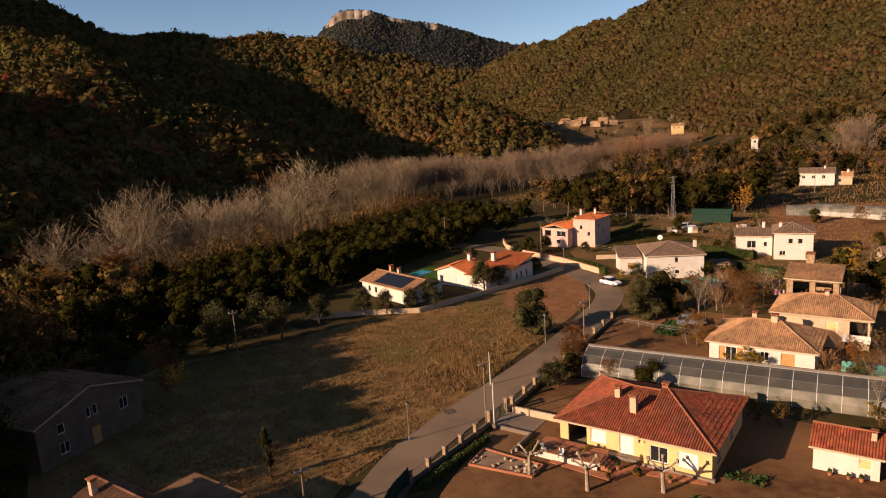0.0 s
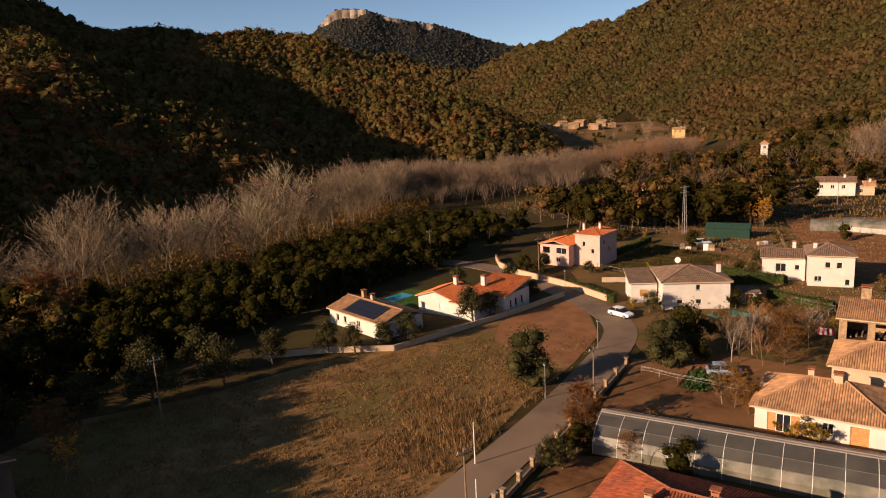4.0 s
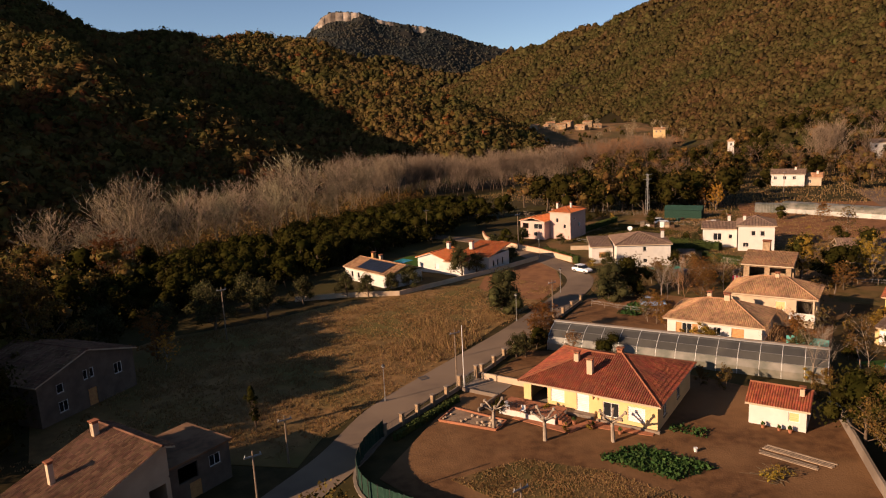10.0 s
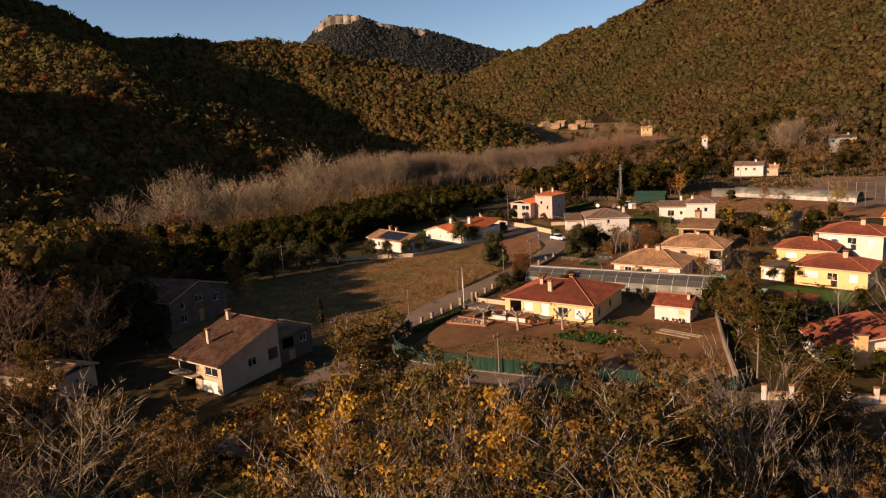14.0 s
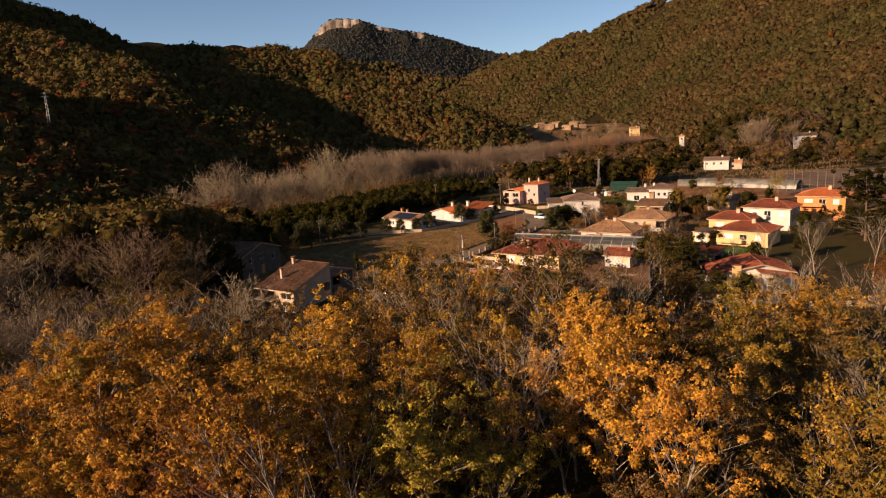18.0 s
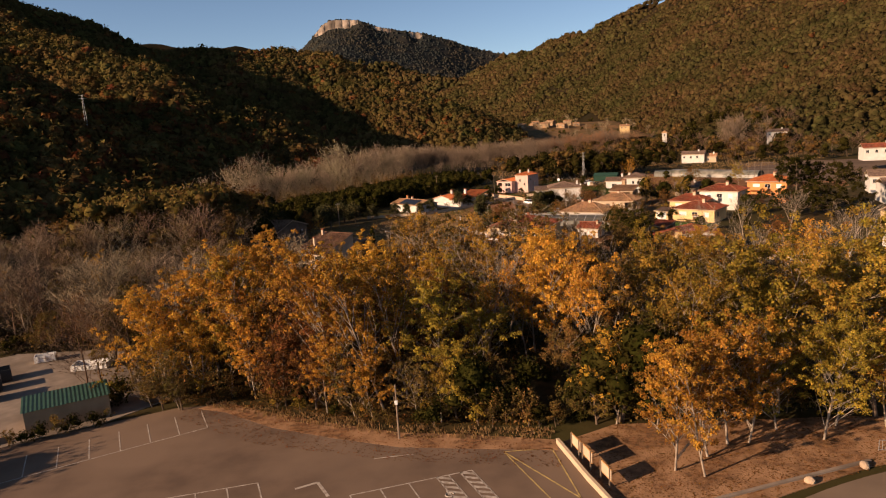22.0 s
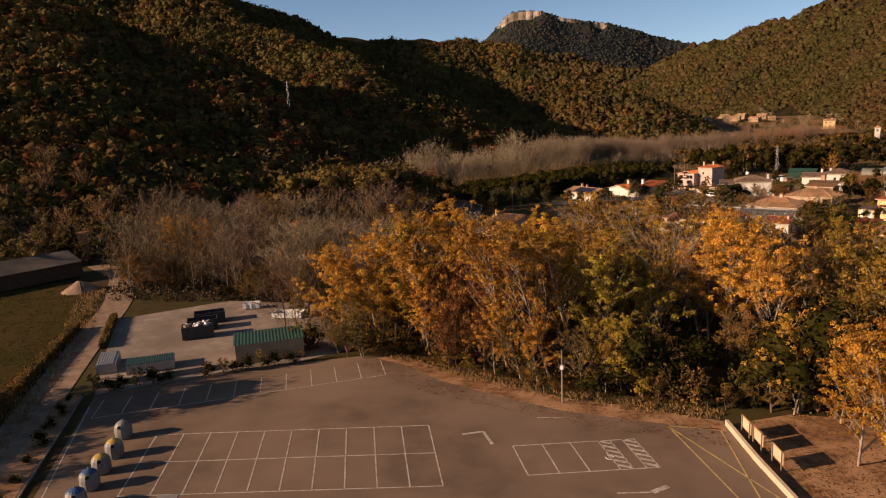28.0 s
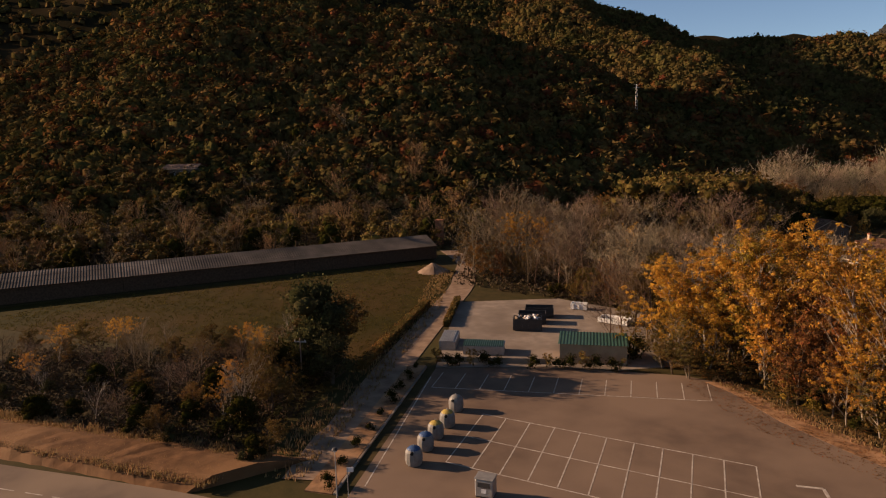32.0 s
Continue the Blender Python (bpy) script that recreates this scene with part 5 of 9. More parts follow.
def tree_model(key, name, label, bark, leaf, h, r, spread, levels, kids, start, up, nleaf, lsize, seed, tuft=0.6, category="tree", low=0.0, fat=1.0, gap=0.5, lobes=0, lr=1.2, sub=2, flat=None, fan=False, nclump=110, plume=0.85, tufts_=0, tr=0.55):
    """One model tree, which becomes the first of its kind. lobes: leafy masses of radius lr at the bough ends, under the loose sprays."""
    t = thing(name, pose(0, 0, -500), label, category, "trees")
    segs = limbs(h, r, spread, levels, kids, start, seed=seed, up=up, fan=fan)
    limb_mesh("trunk", segs, bark, t, fat=fat, flat=flat or 2)
    g = np.random.default_rng(seed)
    if tufts_:
        # separate tufts of leaves along the boughs, thinner and with gaps towards the outside
        ends = [(p, q, lev) for p, q, a, b, lev in segs if lev >= 1 and q.z > low]
        ends = [e for e in ends if noise.noise(e[1] * 0.45 + Vector((seed, 0, 0))) > -gap]
        C = []
        for k in range(tufts_):
            p, q, lev = ends[int(len(ends) * (k + g.random()) / tufts_) % len(ends)]
            C.append(np.array(p.lerp(q, g.uniform(0.35, 1.1))) + g.normal(size=3) * 0.12)
        v, f = clumps(np.array(C), tr, max(4, nleaf // tufts_), lsize, g, 0.7)
        np_mesh("crown", v, f, leaf, t)
    elif lobes:
        ends = [(p, q) for p, q, a, b, lev in segs if lev == 1 and q.z > low]
        v0, f0 = ICO[sub]
        Vs, Fs, C, U = [], [], [], []
        for k in range(lobes):
            p, q = ends[int(len(ends) * (k + 0.5) / lobes) % len(ends)]
            c = np.array(p.lerp(q, 0.72 + 0.4 * g.random()))
            rad = lr * g.uniform(0.7, 1.3)
            core = 0.74 if lr > 1.15 else 0.52
            d = np.array([1 + 0.42 * noise.noise(Vector(x) * 1.7 + Vector((k * 3.1, seed, 0))) + 0.25 * noise.noise(Vector(x) * 4.3 + Vector((seed, k, 0))) for x in v0])[:, None]
            Vs.append(c + v0 * d * rad * core * np.array([1, 1, plume]))
            Fs.append(f0 + len(v0) * k)
            n = max(4, nleaf // lobes)
            u = g.normal(size=(n, 3))
            u[:, 2] += 0.2
            u /= np.linalg.norm(u, axis=1)[:, None]
            C.append(c + u * rad * g.uniform(0.45, 1.4, (n, 1)) ** 0.9 * np.array([1, 1, plume]))
            U.append(u)
        ob = np_mesh("crown", np.concatenate(Vs), np.concatenate(Fs), leaf, t)
        ob.data.polygons.foreach_set("use_smooth", np.ones(len(ob.data.polygons), dtype=bool))
        v, f = leaves(np.concatenate(C), lsize, np.concatenate(U))
        np_mesh("leaf_sprays", v, f, leaf, t)
    elif nleaf:
        tips = [(p, q) for p, q, a, b, lev in segs if lev >= levels - 1 and q.z > low]
        # leave some branches bare, so that the outline has gaps
        tips = [tq for i, tq in enumerate(tips) if noise.noise(tq[1] * 0.6 + Vector((seed, 0, 0))) > -gap]
        k = min(nclump, len(tips))
        ends = np.array([tuple(tips[int(len(tips) * (i + 0.5) / k)][1]) for i in range(k)])
        v, f = clumps(ends, tuft * 1.25, max(3, nleaf // k), lsize, g)
        np_mesh("crown", v, f, leaf, t)
    TREES[key] = [t, h, False]
    return t


def plant(key, x, y, s=1.0, z=None, turn=None, sz=None, label=None):
    t, h, used = TREES[key]
    TREES[key][2] = True
    zz = (hz(x, y) if z is None else z) - 0.08
    turn = random.uniform(0, 360) if turn is None else turn
    m = pose(x, y, zz, random.uniform(-2, 2), random.uniform(-2, 2), turn)
    if used:
        o = copy_thing(t, m)
    else:
        o = t
        o.matrix_basis = m
    o.scale = (s, s, s * (sz or 1))
    if label:
        tagged(o, label)
    return o


tree_model("poplar_a", "poplar_tree", "tall poplar with golden autumn leaves and pale trunk", "bark_pale", "leaf_yellow", 13, 0.17, 0.85, 2, (24, 6), 0.1, 0.4, 11000, 0.19, 1, tufts_=260, tr=0.5, gap=0.3)
tree_model("poplar_b", "poplar_tree", "slender poplar with thinning golden leaves", "bark_pale", "leaf_yellow", 14, 0.16, 0.62, 2, (20, 6), 0.16, 0.5, 7000, 0.18, 2, tufts_=170, tr=0.46, gap=0.2)
tree_model("poplar_c", "poplar_tree", "poplar with yellow-green leaves and pale stem", "bark_pale", "leaf_olive", 13, 0.18, 0.9, 2, (24, 6), 0.08, 0.38, 11500, 0.19, 3, tufts_=270, tr=0.52, gap=0.3)
tree_model("rust_a", "autumn_tree", "broad tree with rust-brown autumn leaves", "bark", "leaf_rust", 10, 0.2, 1.1, 2, (24, 7), 0.06, 0.3, 10500, 0.17, 4, tufts_=280, tr=0.45, gap=0.35)
tree_model("brown_a", "autumn_tree", "tree with dull brown-green thinning leaves", "bark_pale", "leaf_oak", 11, 0.15, 0.9, 3, (17, 6, 3), 0.12, 0.42, 6000, 0.17, 25, tufts_=170, tr=0.42, gap=0.2, flat=2)
tree_model("oak_a", "oak_tree", "broad oak with brown and green leaves", "bark", "leaf_oak", 9, 0.26, 1.2, 2, (22, 7), 0.08, 0.28, 9000, 0.18, 5, tufts_=260, tr=0.52, gap=0.4)
tree_model("green_a", "broadleaf_tree", "tall dark green leafy tree", "bark", "leaf_olive", 12, 0.22, 1.05, 2, (24, 7), 0.08, 0.32, 11500, 0.19, 6, tufts_=280, tr=0.55, gap=0.4)
tree_model("ever_a", "holm_oak", "dense dark green evergreen oak", "bark", "leaf_dark", 6.4, 0.2, 1.15, 2, (14, 4), 0.1, 0.25, 1900, 0.31, 7, lobes=12, lr=1.45, sub=1)
tree_model("ever_b", "holm_oak", "rounded dark green evergreen tree", "bark", "leaf_dark", 7.2, 0.22, 1.05, 2, (14, 4), 0.1, 0.3, 1900, 0.31, 8, lobes=11, lr=1.5, sub=1)
tree_model("olive_a", "olive_tree", "grey-green olive tree with open crown", "bark", "leaf_grey", 4.6, 0.2, 1.3, 2, (13, 4), 0.12, 0.25, 3000, 0.19, 9, lobes=11, lr=1.0, sub=1)
tree_model("bare_b", "bare_poplar", "leafless poplar with fine upright twigs", "twig", None, 12, 0.13, 1.0, 3, (22, 9, 5), 0.06, 0.45, 0, 0, 11, fat=2.3, fan=True)
tree_model("bare_mid", "bare_poplar", "leafless grey-beige poplar with a broad fan of twigs", "twig", None, 13, 0.13, 0.85, 3, (19, 8, 5), 0.08, 0.5, 0, 0, 33, fat=3.2, fan=True)
tree_model("bare_mid_b", "bare_poplar", "leafless poplar with crowded upright boughs", "twig", None, 12, 0.12, 1.05, 3, (18, 8, 5), 0.05, 0.42, 0, 0, 34, fat=3.2, fan=True)
tree_model("bare_brown", "bare_tree", "leafless brown-twigged tree with spreading boughs", "twig_brown", None, 11, 0.12, 0.95, 3, (16, 7, 4), 0.08, 0.45, 0, 0, 35, fat=3.2, fan=True)
tree_model("bare_d", "bare_tree", "leafless brown-twigged rounded tree", "twig_brown", None, 12, 0.14, 1.0, 3, (22, 9, 5), 0.06, 0.45, 0, 0, 28, fat=2.3, fan=True)
tree_model("bare_c", "bare_tree", "leafless tree with forked spreading branches", "bark_pale", None, 11, 0.16, 0.7, 3, (14, 8, 5), 0.2, 0.6, 0, 0, 12, fat=1.1, fan=True)
tree_model("bare_red", "bare_poplar", "leafless tree with russet twigs", "twig_red", None, 12, 0.1, 0.7, 3, (20, 8, 4), 0.08, 0.6, 0, 0, 13, fat=3.2, fan=True)
tree_model("bare_far", "bare_poplar", "leafless poplar with pale massed twigs", "twig", None, 13, 0.12, 0.72, 3, (20, 8, 4), 0.08, 0.65, 0, 0, 23, fat=3.4, fan=True)
tree_model("ever_far", "holm_oak", "dark evergreen tree with rounded crown", "bark", "leaf_dark", 7, 0.2, 1.1, 1, (10,), 0.1, 0.3, 330, 0.56, 24, lobes=6, lr=1.8, sub=1)
tree_model("oak_far", "oak_tree", "brown-green oak with rounded crown", "bark", "leaf_oak", 8, 0.2, 1.0, 1, (10,), 0.1, 0.35, 360, 0.52, 26, lobes=6, lr=1.7, sub=1)
tree_model("shrub_a", "shrub", "low leafy brown-green shrub", "bark", "leaf_oak", 2.4, 0.05, 1.2, 2, (9, 4), 0.05, 0.4, 520, 0.19, 14, 0.3, "shrub", gap=0.9, nclump=30)
tree_model("shrub_b", "shrub", "low dark green shrub", "bark", "leaf_dark", 2.2, 0.05, 1.2, 1, (9,), 0.05, 0.4, 480, 0.22, 15, 0.3, "shrub", lobes=5, lr=0.75, sub=1)
tree_model("shrub_c", "shrub", "low yellow-green garden shrub", "bark", "leaf_olive", 2.0, 0.05, 1.2, 2, (9, 4), 0.05, 0.4, 520, 0.18, 16, 0.3, "shrub", gap=0.9, nclump=30)
tree_model("cedar", "cedar_tree", "dark cedar with drooping layered branches", "bark", "leaf_dark", 10, 0.22, 1.5, 2, (34, 7), 0.06, -0.25, 8000, 0.24, 17, 0.36, nclump=200)
tree_model("round_a", "broadleaf_tree", "dense round olive-green tree", "bark", "leaf_grey", 5.2, 0.2, 1.1, 2, (18, 4), 0.02, 0.3, 6000, 0.2, 27, lobes=26, lr=1.25, sub=1)
tree_model("cypress", "cypress_tree", "narrow dark green cypress tree", "bark", "leaf_dark", 5.0, 0.1, 0.1, 1, (46,), 0.02, 1.6, 4200, 0.13, 18, 0.2, nclump=46)
tree_model("thin_a", "thinning_tree", "pale-barked tree with few remaining golden leaves", "bark_pale", "leaf_yellow", 12, 0.14, 0.7, 3, (16, 7, 4), 0.2, 0.55, 2600, 0.17, 19, 0.4, gap=0.2, fat=1.3, fan=True, nclump=90)


def merged(name, places, label, category, level=hz):
    """Many far plants as one mesh: places are (key, x, y, scale, turn)."""
    Vs, Fs, Ms, mats, off = [], [], [], [], 0
    for key, x, y, sc, turn in places:
        for ch in TREES[key][0].children:
            me = ch.data
            co = np.empty(len(me.vertices) * 3, dtype=np.float32)
            me.vertices.foreach_get("co", co)
            fi = np.empty(len(me.loops), dtype=np.int32)
            me.loops.foreach_get("vertex_index", fi)
            co, fi = co.reshape(-1, 3), fi.reshape(len(me.polygons), -1)
            if fi.shape[1] == 4:
                fi = np.concatenate([fi[:, [0, 1, 2]], fi[:, [0, 2, 3]]])
            c, s_ = math.cos(turn), math.sin(turn)
            p = np.stack([co[:, 0] * c - co[:, 1] * s_, co[:, 0] * s_ + co[:, 1] * c, co[:, 2]], 1) * sc + np.array([x, y, level(x, y) - 0.1])
            nm = me.materials[0].name
            if nm not in mats:
                mats.append(nm)
            Vs.append(p)
            Fs.append(fi + off)
            Ms.append(np.full(len(fi), mats.index(nm), dtype=np.int32))
            off += len(co)
    key0 = [k for k, m in M.items() if m.name == mats[0]][0]
    ob = np_mesh(name, np.concatenate(Vs), np.concatenate(Fs), key0)
    for nm in mats[1:]:
        ob.data.materials.append(bpy.data.materials[nm])
    ob.data.polygons.foreach_set("material_index", np.concatenate(Ms))
    return tagged(ob, label, category, kind="stuff")


def scrub(name, inside, area, n, hgt, size, material, label, z=None):
    """Undergrowth: countless leaf sprays over a patch of ground, in drifts."""
    r = np.random.default_rng(n)
    x, y = r.uniform(area[0], area[1], n * 4), r.uniform(area[2], area[3], n * 4)
    k = inside(x, y)
    x, y = x[k][:n], y[k][:n]
    top = hgt * np.clip(0.55 + 0.45 * np.sin(x * 0.9 + 1.3 * np.sin(y * 0.7)) * np.sin(y * 1.1 + x * 0.3) + 0.2 * np.sin(x * 2.7 + y * 2.1), 0.12, 1.2)
    q = height(x, y) + top * r.random(len(x)) ** 0.6
    v, f = leaves(np.stack([x, y, q], 1), size)
    return tagged(np_mesh(name, v, f, material), label, "undergrowth", kind="stuff")


def sunny(x, y):
    """The open strip of ground south-west of the house on the lane."""
    return x > -84 and abs((x + 30) * 0.446 - (y - 40) * 0.895) < 12


def near_forest():
    g = random.Random(11)
    # golden edge of the wood along the car park
    for key, x, y, s in (("poplar_a", -38.5, -31, 0.8), ("poplar_a", -34, -29, 0.9), ("poplar_c", -30, -27.5, 1.0), ("poplar_a", -27, -31, 1.05), ("rust_a", -22.5, -34, 1.0), ("rust_a", -19, -36.5, 1.05), ("poplar_a", -23.5, -27, 1.1),
                         ("poplar_b", -15.5, -38, 1.05), ("poplar_a", -14, -34, 1.0), ("poplar_b", -10.5, -41, 1.0), ("poplar_b", -8, -38, 0.95), ("rust_a", -12, -31, 1.0), ("poplar_c", -5, -37, 0.85),
                         ("green_a", -3.0, -44, 0.55), ("ever_a", -1, -45, 0.85), ("ever_b", 2.5, -44.5, 0.7), ("poplar_c", 1, -36, 0.7), ("rust_a", -1.5, -30, 0.9), ("bare_c", 1.5, -29, 1.2), ("poplar_a", 9.5, -33, 0.95), ("poplar_b", 12, -37, 0.9),
                         ("poplar_a", 14.5, -57.3, 0.7), ("poplar_b", 16.5, -58.6, 0.68), ("poplar_a", 18, -55.5, 0.72), ("ever_b", 12.8, -47.5, 1.35), ("ever_a", 15.6, -48.5, 1.2), ("ever_b", 10.8, -46, 1.0), ("poplar_c", 18.5, -48, 0.95), ("poplar_c", 23.5, -46, 1.1), ("poplar_a", 22.5, -53.5, 0.75),
                         ("poplar_c", 28, -48, 1.05), ("poplar_c", 33, -46.5, 1.05), ("poplar_c", 29, -54, 0.7), ("green_a", 36, -50.5, 1.05), ("green_a", 40, -45, 1.2), ("poplar_c", 44, -50, 1.0), ("bare_c", 20.6, -53.5, 0.85)):
        plant(key, x, y, s)
    # lower growth in front of the tall trees
    for key, x, y, s in (("poplar_a", -36.5, -33.2, 0.5), ("poplar_a", -32.6, -31.8, 0.55), ("poplar_c", -29, -31.6, 0.5), ("poplar_a", -25.6, -34.4, 0.55), ("rust_a", -21.6, -37.4, 0.7), ("rust_a", -18, -39, 0.65), ("poplar_a", -16.6, -40.4, 0.5), ("brown_a", -13.6, -41.6, 0.55), ("poplar_a", -11.6, -42.8, 0.48), ("brown_a", -7, -43.6, 0.5), ("poplar_c", -4.6, -44.6, 0.45),
                         ("oak_a", 0.6, -43, 0.6), ("poplar_a", 12.2, -48, 0.6), ("poplar_a", 15.6, -49.6, 0.55), ("oak_a", 10.4, -47.6, 0.5), ("poplar_a", 19.6, -51, 0.62), ("poplar_c", 26, -51.6, 0.6), ("poplar_c", 31.5, -51.6, 0.65), ("poplar_a", 35.6, -52.6, 0.6), ("poplar_c", 41, -51.4, 0.7)):
        plant(key, x, y, s)
    # undergrowth along the edge
    edge = [(-44, -35), (-38, -35.5), (-30, -33.5), (-23, -38.5), (-15, -43), (-9, -45.6), (-3, -46.8), (5, -48.6), (12, -47), (20, -48), (30, -50), (42, -50)]
    for (x0, y0), (x1, y1) in zip(edge, edge[1:]):
        for i in range(5):
            f = g.random()
            plant(g.choice(["shrub_a", "shrub_b", "shrub_a", "shrub_c"]), x0 + (x1 - x0) * f, y0 + (y1 - y0) * f + g.uniform(0.6, 3.2), g.uniform(0.5, 1.25))
    for i in range(40):
        plant(g.choice(["oak_a", "ever_a", "shrub_b", "shrub_a"]), g.uniform(-36, 40), g.uniform(-40, -18), g.uniform(0.4, 0.75))
    # wood behind, down to the stream
    n = 0
    while n < 104:
        x, y = g.uniform(-50, 52), g.uniform(-30, 6)
        if y > 6 - 0.16 * abs(x - 5) or (4 < x < 20 and -46 < y < -36):
            continue
        n += 1
        if x < -32:
            key = g.choice(["bare_c", "bare_d", "bare_d", "thin_a", "oak_a"])
        elif y < -16:
            key = g.choice(["poplar_b", "poplar_c", "thin_a", "brown_a", "brown_a", "poplar_a", "thin_a", "oak_a", "bare_c"])
        else:
            key = g.choice(["thin_a", "bare_c", "brown_a", "oak_a", "brown_a", "bare_c", "oak_a"])
        plant(key, x, y, g.uniform(0.72, 1.0) * (0.85 if y > -10 else 1.0))
    # big oaks below the lane and towards the gully
    for x, y, s, k in ((-11, 23, 1.18, "oak_a"), (-5, 24, 1.2, "oak_a"), (-0.5, 17, 1.12, "oak_a"), (24.5, 14.5, 0.9, "oak_a"), (29, 12, 0.95, "oak_a"), (-17, 17, 0.85, "oak_a"), (-8, 15, 0.85, "oak_a"), (-25, 17, 0.8, "oak_a"), (-31, 18, 0.85, "oak_a"), (14.5, 9.5, 0.9, "oak_a"), (18.5, 5, 0.95, "oak_a"), (11, 5, 0.85, "oak_a"), (23, 8.5, 0.95, "oak_a"), (28, 6, 0.95, "oak_a"), (5, 2, 0.95, "brown_a"), (9, 0, 1.0, "bare_c"), (2, 6, 0.9, "oak_a"), (33, 10, 0.8, "oak_a"), (-13, 10, 0.9, "oak_a"), (-22, 10, 0.9, "brown_a"), (-4, 9, 0.9, "oak_a"), (-40, 24, 0.9, "oak_a"), (-52, 28, 1.0, "oak_a"), (-58, 22, 1.0, "oak_a"), (-48, 34, 0.9, "oak_a"), (-44, 10, 0.9, "brown_a"), (-38, 14, 0.9, "oak_a"), (-46, 20, 0.9, "oak_a"), (-20, 24, 0.4, "rust_a"), (36, -4, 0.95, "bare_c"), (40, 0, 1.0, "bare_c"), (44, -8, 1.0, "bare_c"), (38, -12, 0.9, "thin_a")):
        plant(k, x, y, s)
    # taller bare and thinning trees standing above the wood
    for i in range(12):
        plant(g.choice(["bare_c", "thin_a", "brown_a"]), g.uniform(-6, 24), g.uniform(-14, 6), g.uniform(1.15, 1.35))
    # grey bare trees at the wood's west side
    for i in range(18):
        plant(g.choice(["bare_b", "bare_d", "bare_b"]), g.uniform(-56, -26), g.uniform(-14, 12), g.uniform(0.95, 1.2))
    # bare trees along the west edge of the wood, behind the yard
    for i in range(46):
        x, y = g.uniform(-92, -44), g.uniform(-8, 48)
        if x < -88 + 0.4 * y and y < 10 or sunny(x, y):
            continue
        plant(g.choice(["bare_d", "bare_b", "bare_d", "bare_d"]), x, y, g.uniform(0.85, 1.15))
    for i in range(34):
        x, y = g.uniform(-88, -38), g.uniform(-12, 40)
        if not sunny(x, y):
            plant(g.choice(["ever_a", "shrub_b", "oak_a", "rust_a", "shrub_a"]), x, y, g.uniform(0.5, 0.9))
    for x, y, s in ((-84, 2, 0.8), (-78, 8, 0.75), (-66, 14, 0.7)):
        plant("poplar_b", x, y, s)
    for i in range(26):
        x = -96 + 46 * (i + g.random()) / 26
        plant(g.choice(["brown_a", "oak_a", "brown_a", "rust_a"]), x, -7 + 0.32 * (x + 96) * (1 if x < -66 else -0.4) + g.uniform(0, 9), g.uniform(0.38, 0.68))
    for i in range(22):
        x = -98 + 48 * (i + g.random()) / 22
        y = 2 + 0.55 * (x + 98) + g.uniform(0, 16)
        if not sunny(x, y):
            plant(g.choice(["bare_d", "bare_d", "bare_b"]), x, y, g.uniform(1.1, 1.45))
    far = []
    for i in range(1100):
        x, y = g.uniform(-300, -88), g.uniform(-110, 96)
        beyond = (x + 152) * -0.91 + (y + 84) * 0.415      # distance behind the long barn
        if beyond < 19 or (y > -10 and y < 14 + 0.42 * (x + 128)) and beyond < 30 or hz(x, y) > 12 or (x > -112 and y < 30):
            continue
        far.append((g.choice(["oak_far", "oak_far", "ever_far", "bare_brown", "oak_far", "oak_far"]), x, y, g.uniform(0.5, 0.9), g.uniform(0, 6.28)))
    merged("foot_of_hill_trees", far, "mixed brown and bare trees along the foot of the hill", "trees")


def river_poplars():
    g = random.Random(3)
    near = smooth_line([(-93, 144), (-82, 157), (-70, 170), (-55, 190), (-38, 215), (-25, 246), (-14, 282)], 9)
    for i, p in enumerate(near):      # front of the belt, in groups of larger and smaller trees
        grp = 0.72 + 0.4 * abs(math.sin(i * 0.55))
        for k in range(1 + (i % 3 == 0)):
            f = g.random() ** 1.5
            x, y = p.x - 7 * f + g.gauss(0, 2.4), p.y + 14 * f + g.gauss(0, 3)
            plant(g.choice(["bare_mid", "bare_mid_b", "bare_mid"]), x, y, grp * g.uniform(0.75, 1.25) * (1.3 if abs(p.y - 220) < 14 else 0.62 if p.y < 152 else 0.95 if p.y < 162 else 1.2))
    far = []
    line = smooth_line([(-22, 296), (0, 312), (24, 322), (52, 338), (84, 360), (120, 400), (150, 440)], 9)
    for i, p in enumerate(line):
        for k in range(4):
            x, y = p.x + g.gauss(0, 8), p.y + g.gauss(0, 9)
            far.append(("bare_red" if x > 78 and g.random() < 0.6 else "bare_far", x, y, g.uniform(0.8, 1.15), g.uniform(0, 6.28)))
    for i in range(40):
        x, y = g.uniform(-6, 110), g.uniform(268, 330)
        if y > 268 + 0.3 * x:
            far.append(("bare_far" if x < 80 else "bare_red", x, y, g.uniform(0.5, 0.8), g.uniform(0, 6.28)))
    merged("far_bare_trees", far, "pale bare poplars massed along the far river", "trees")


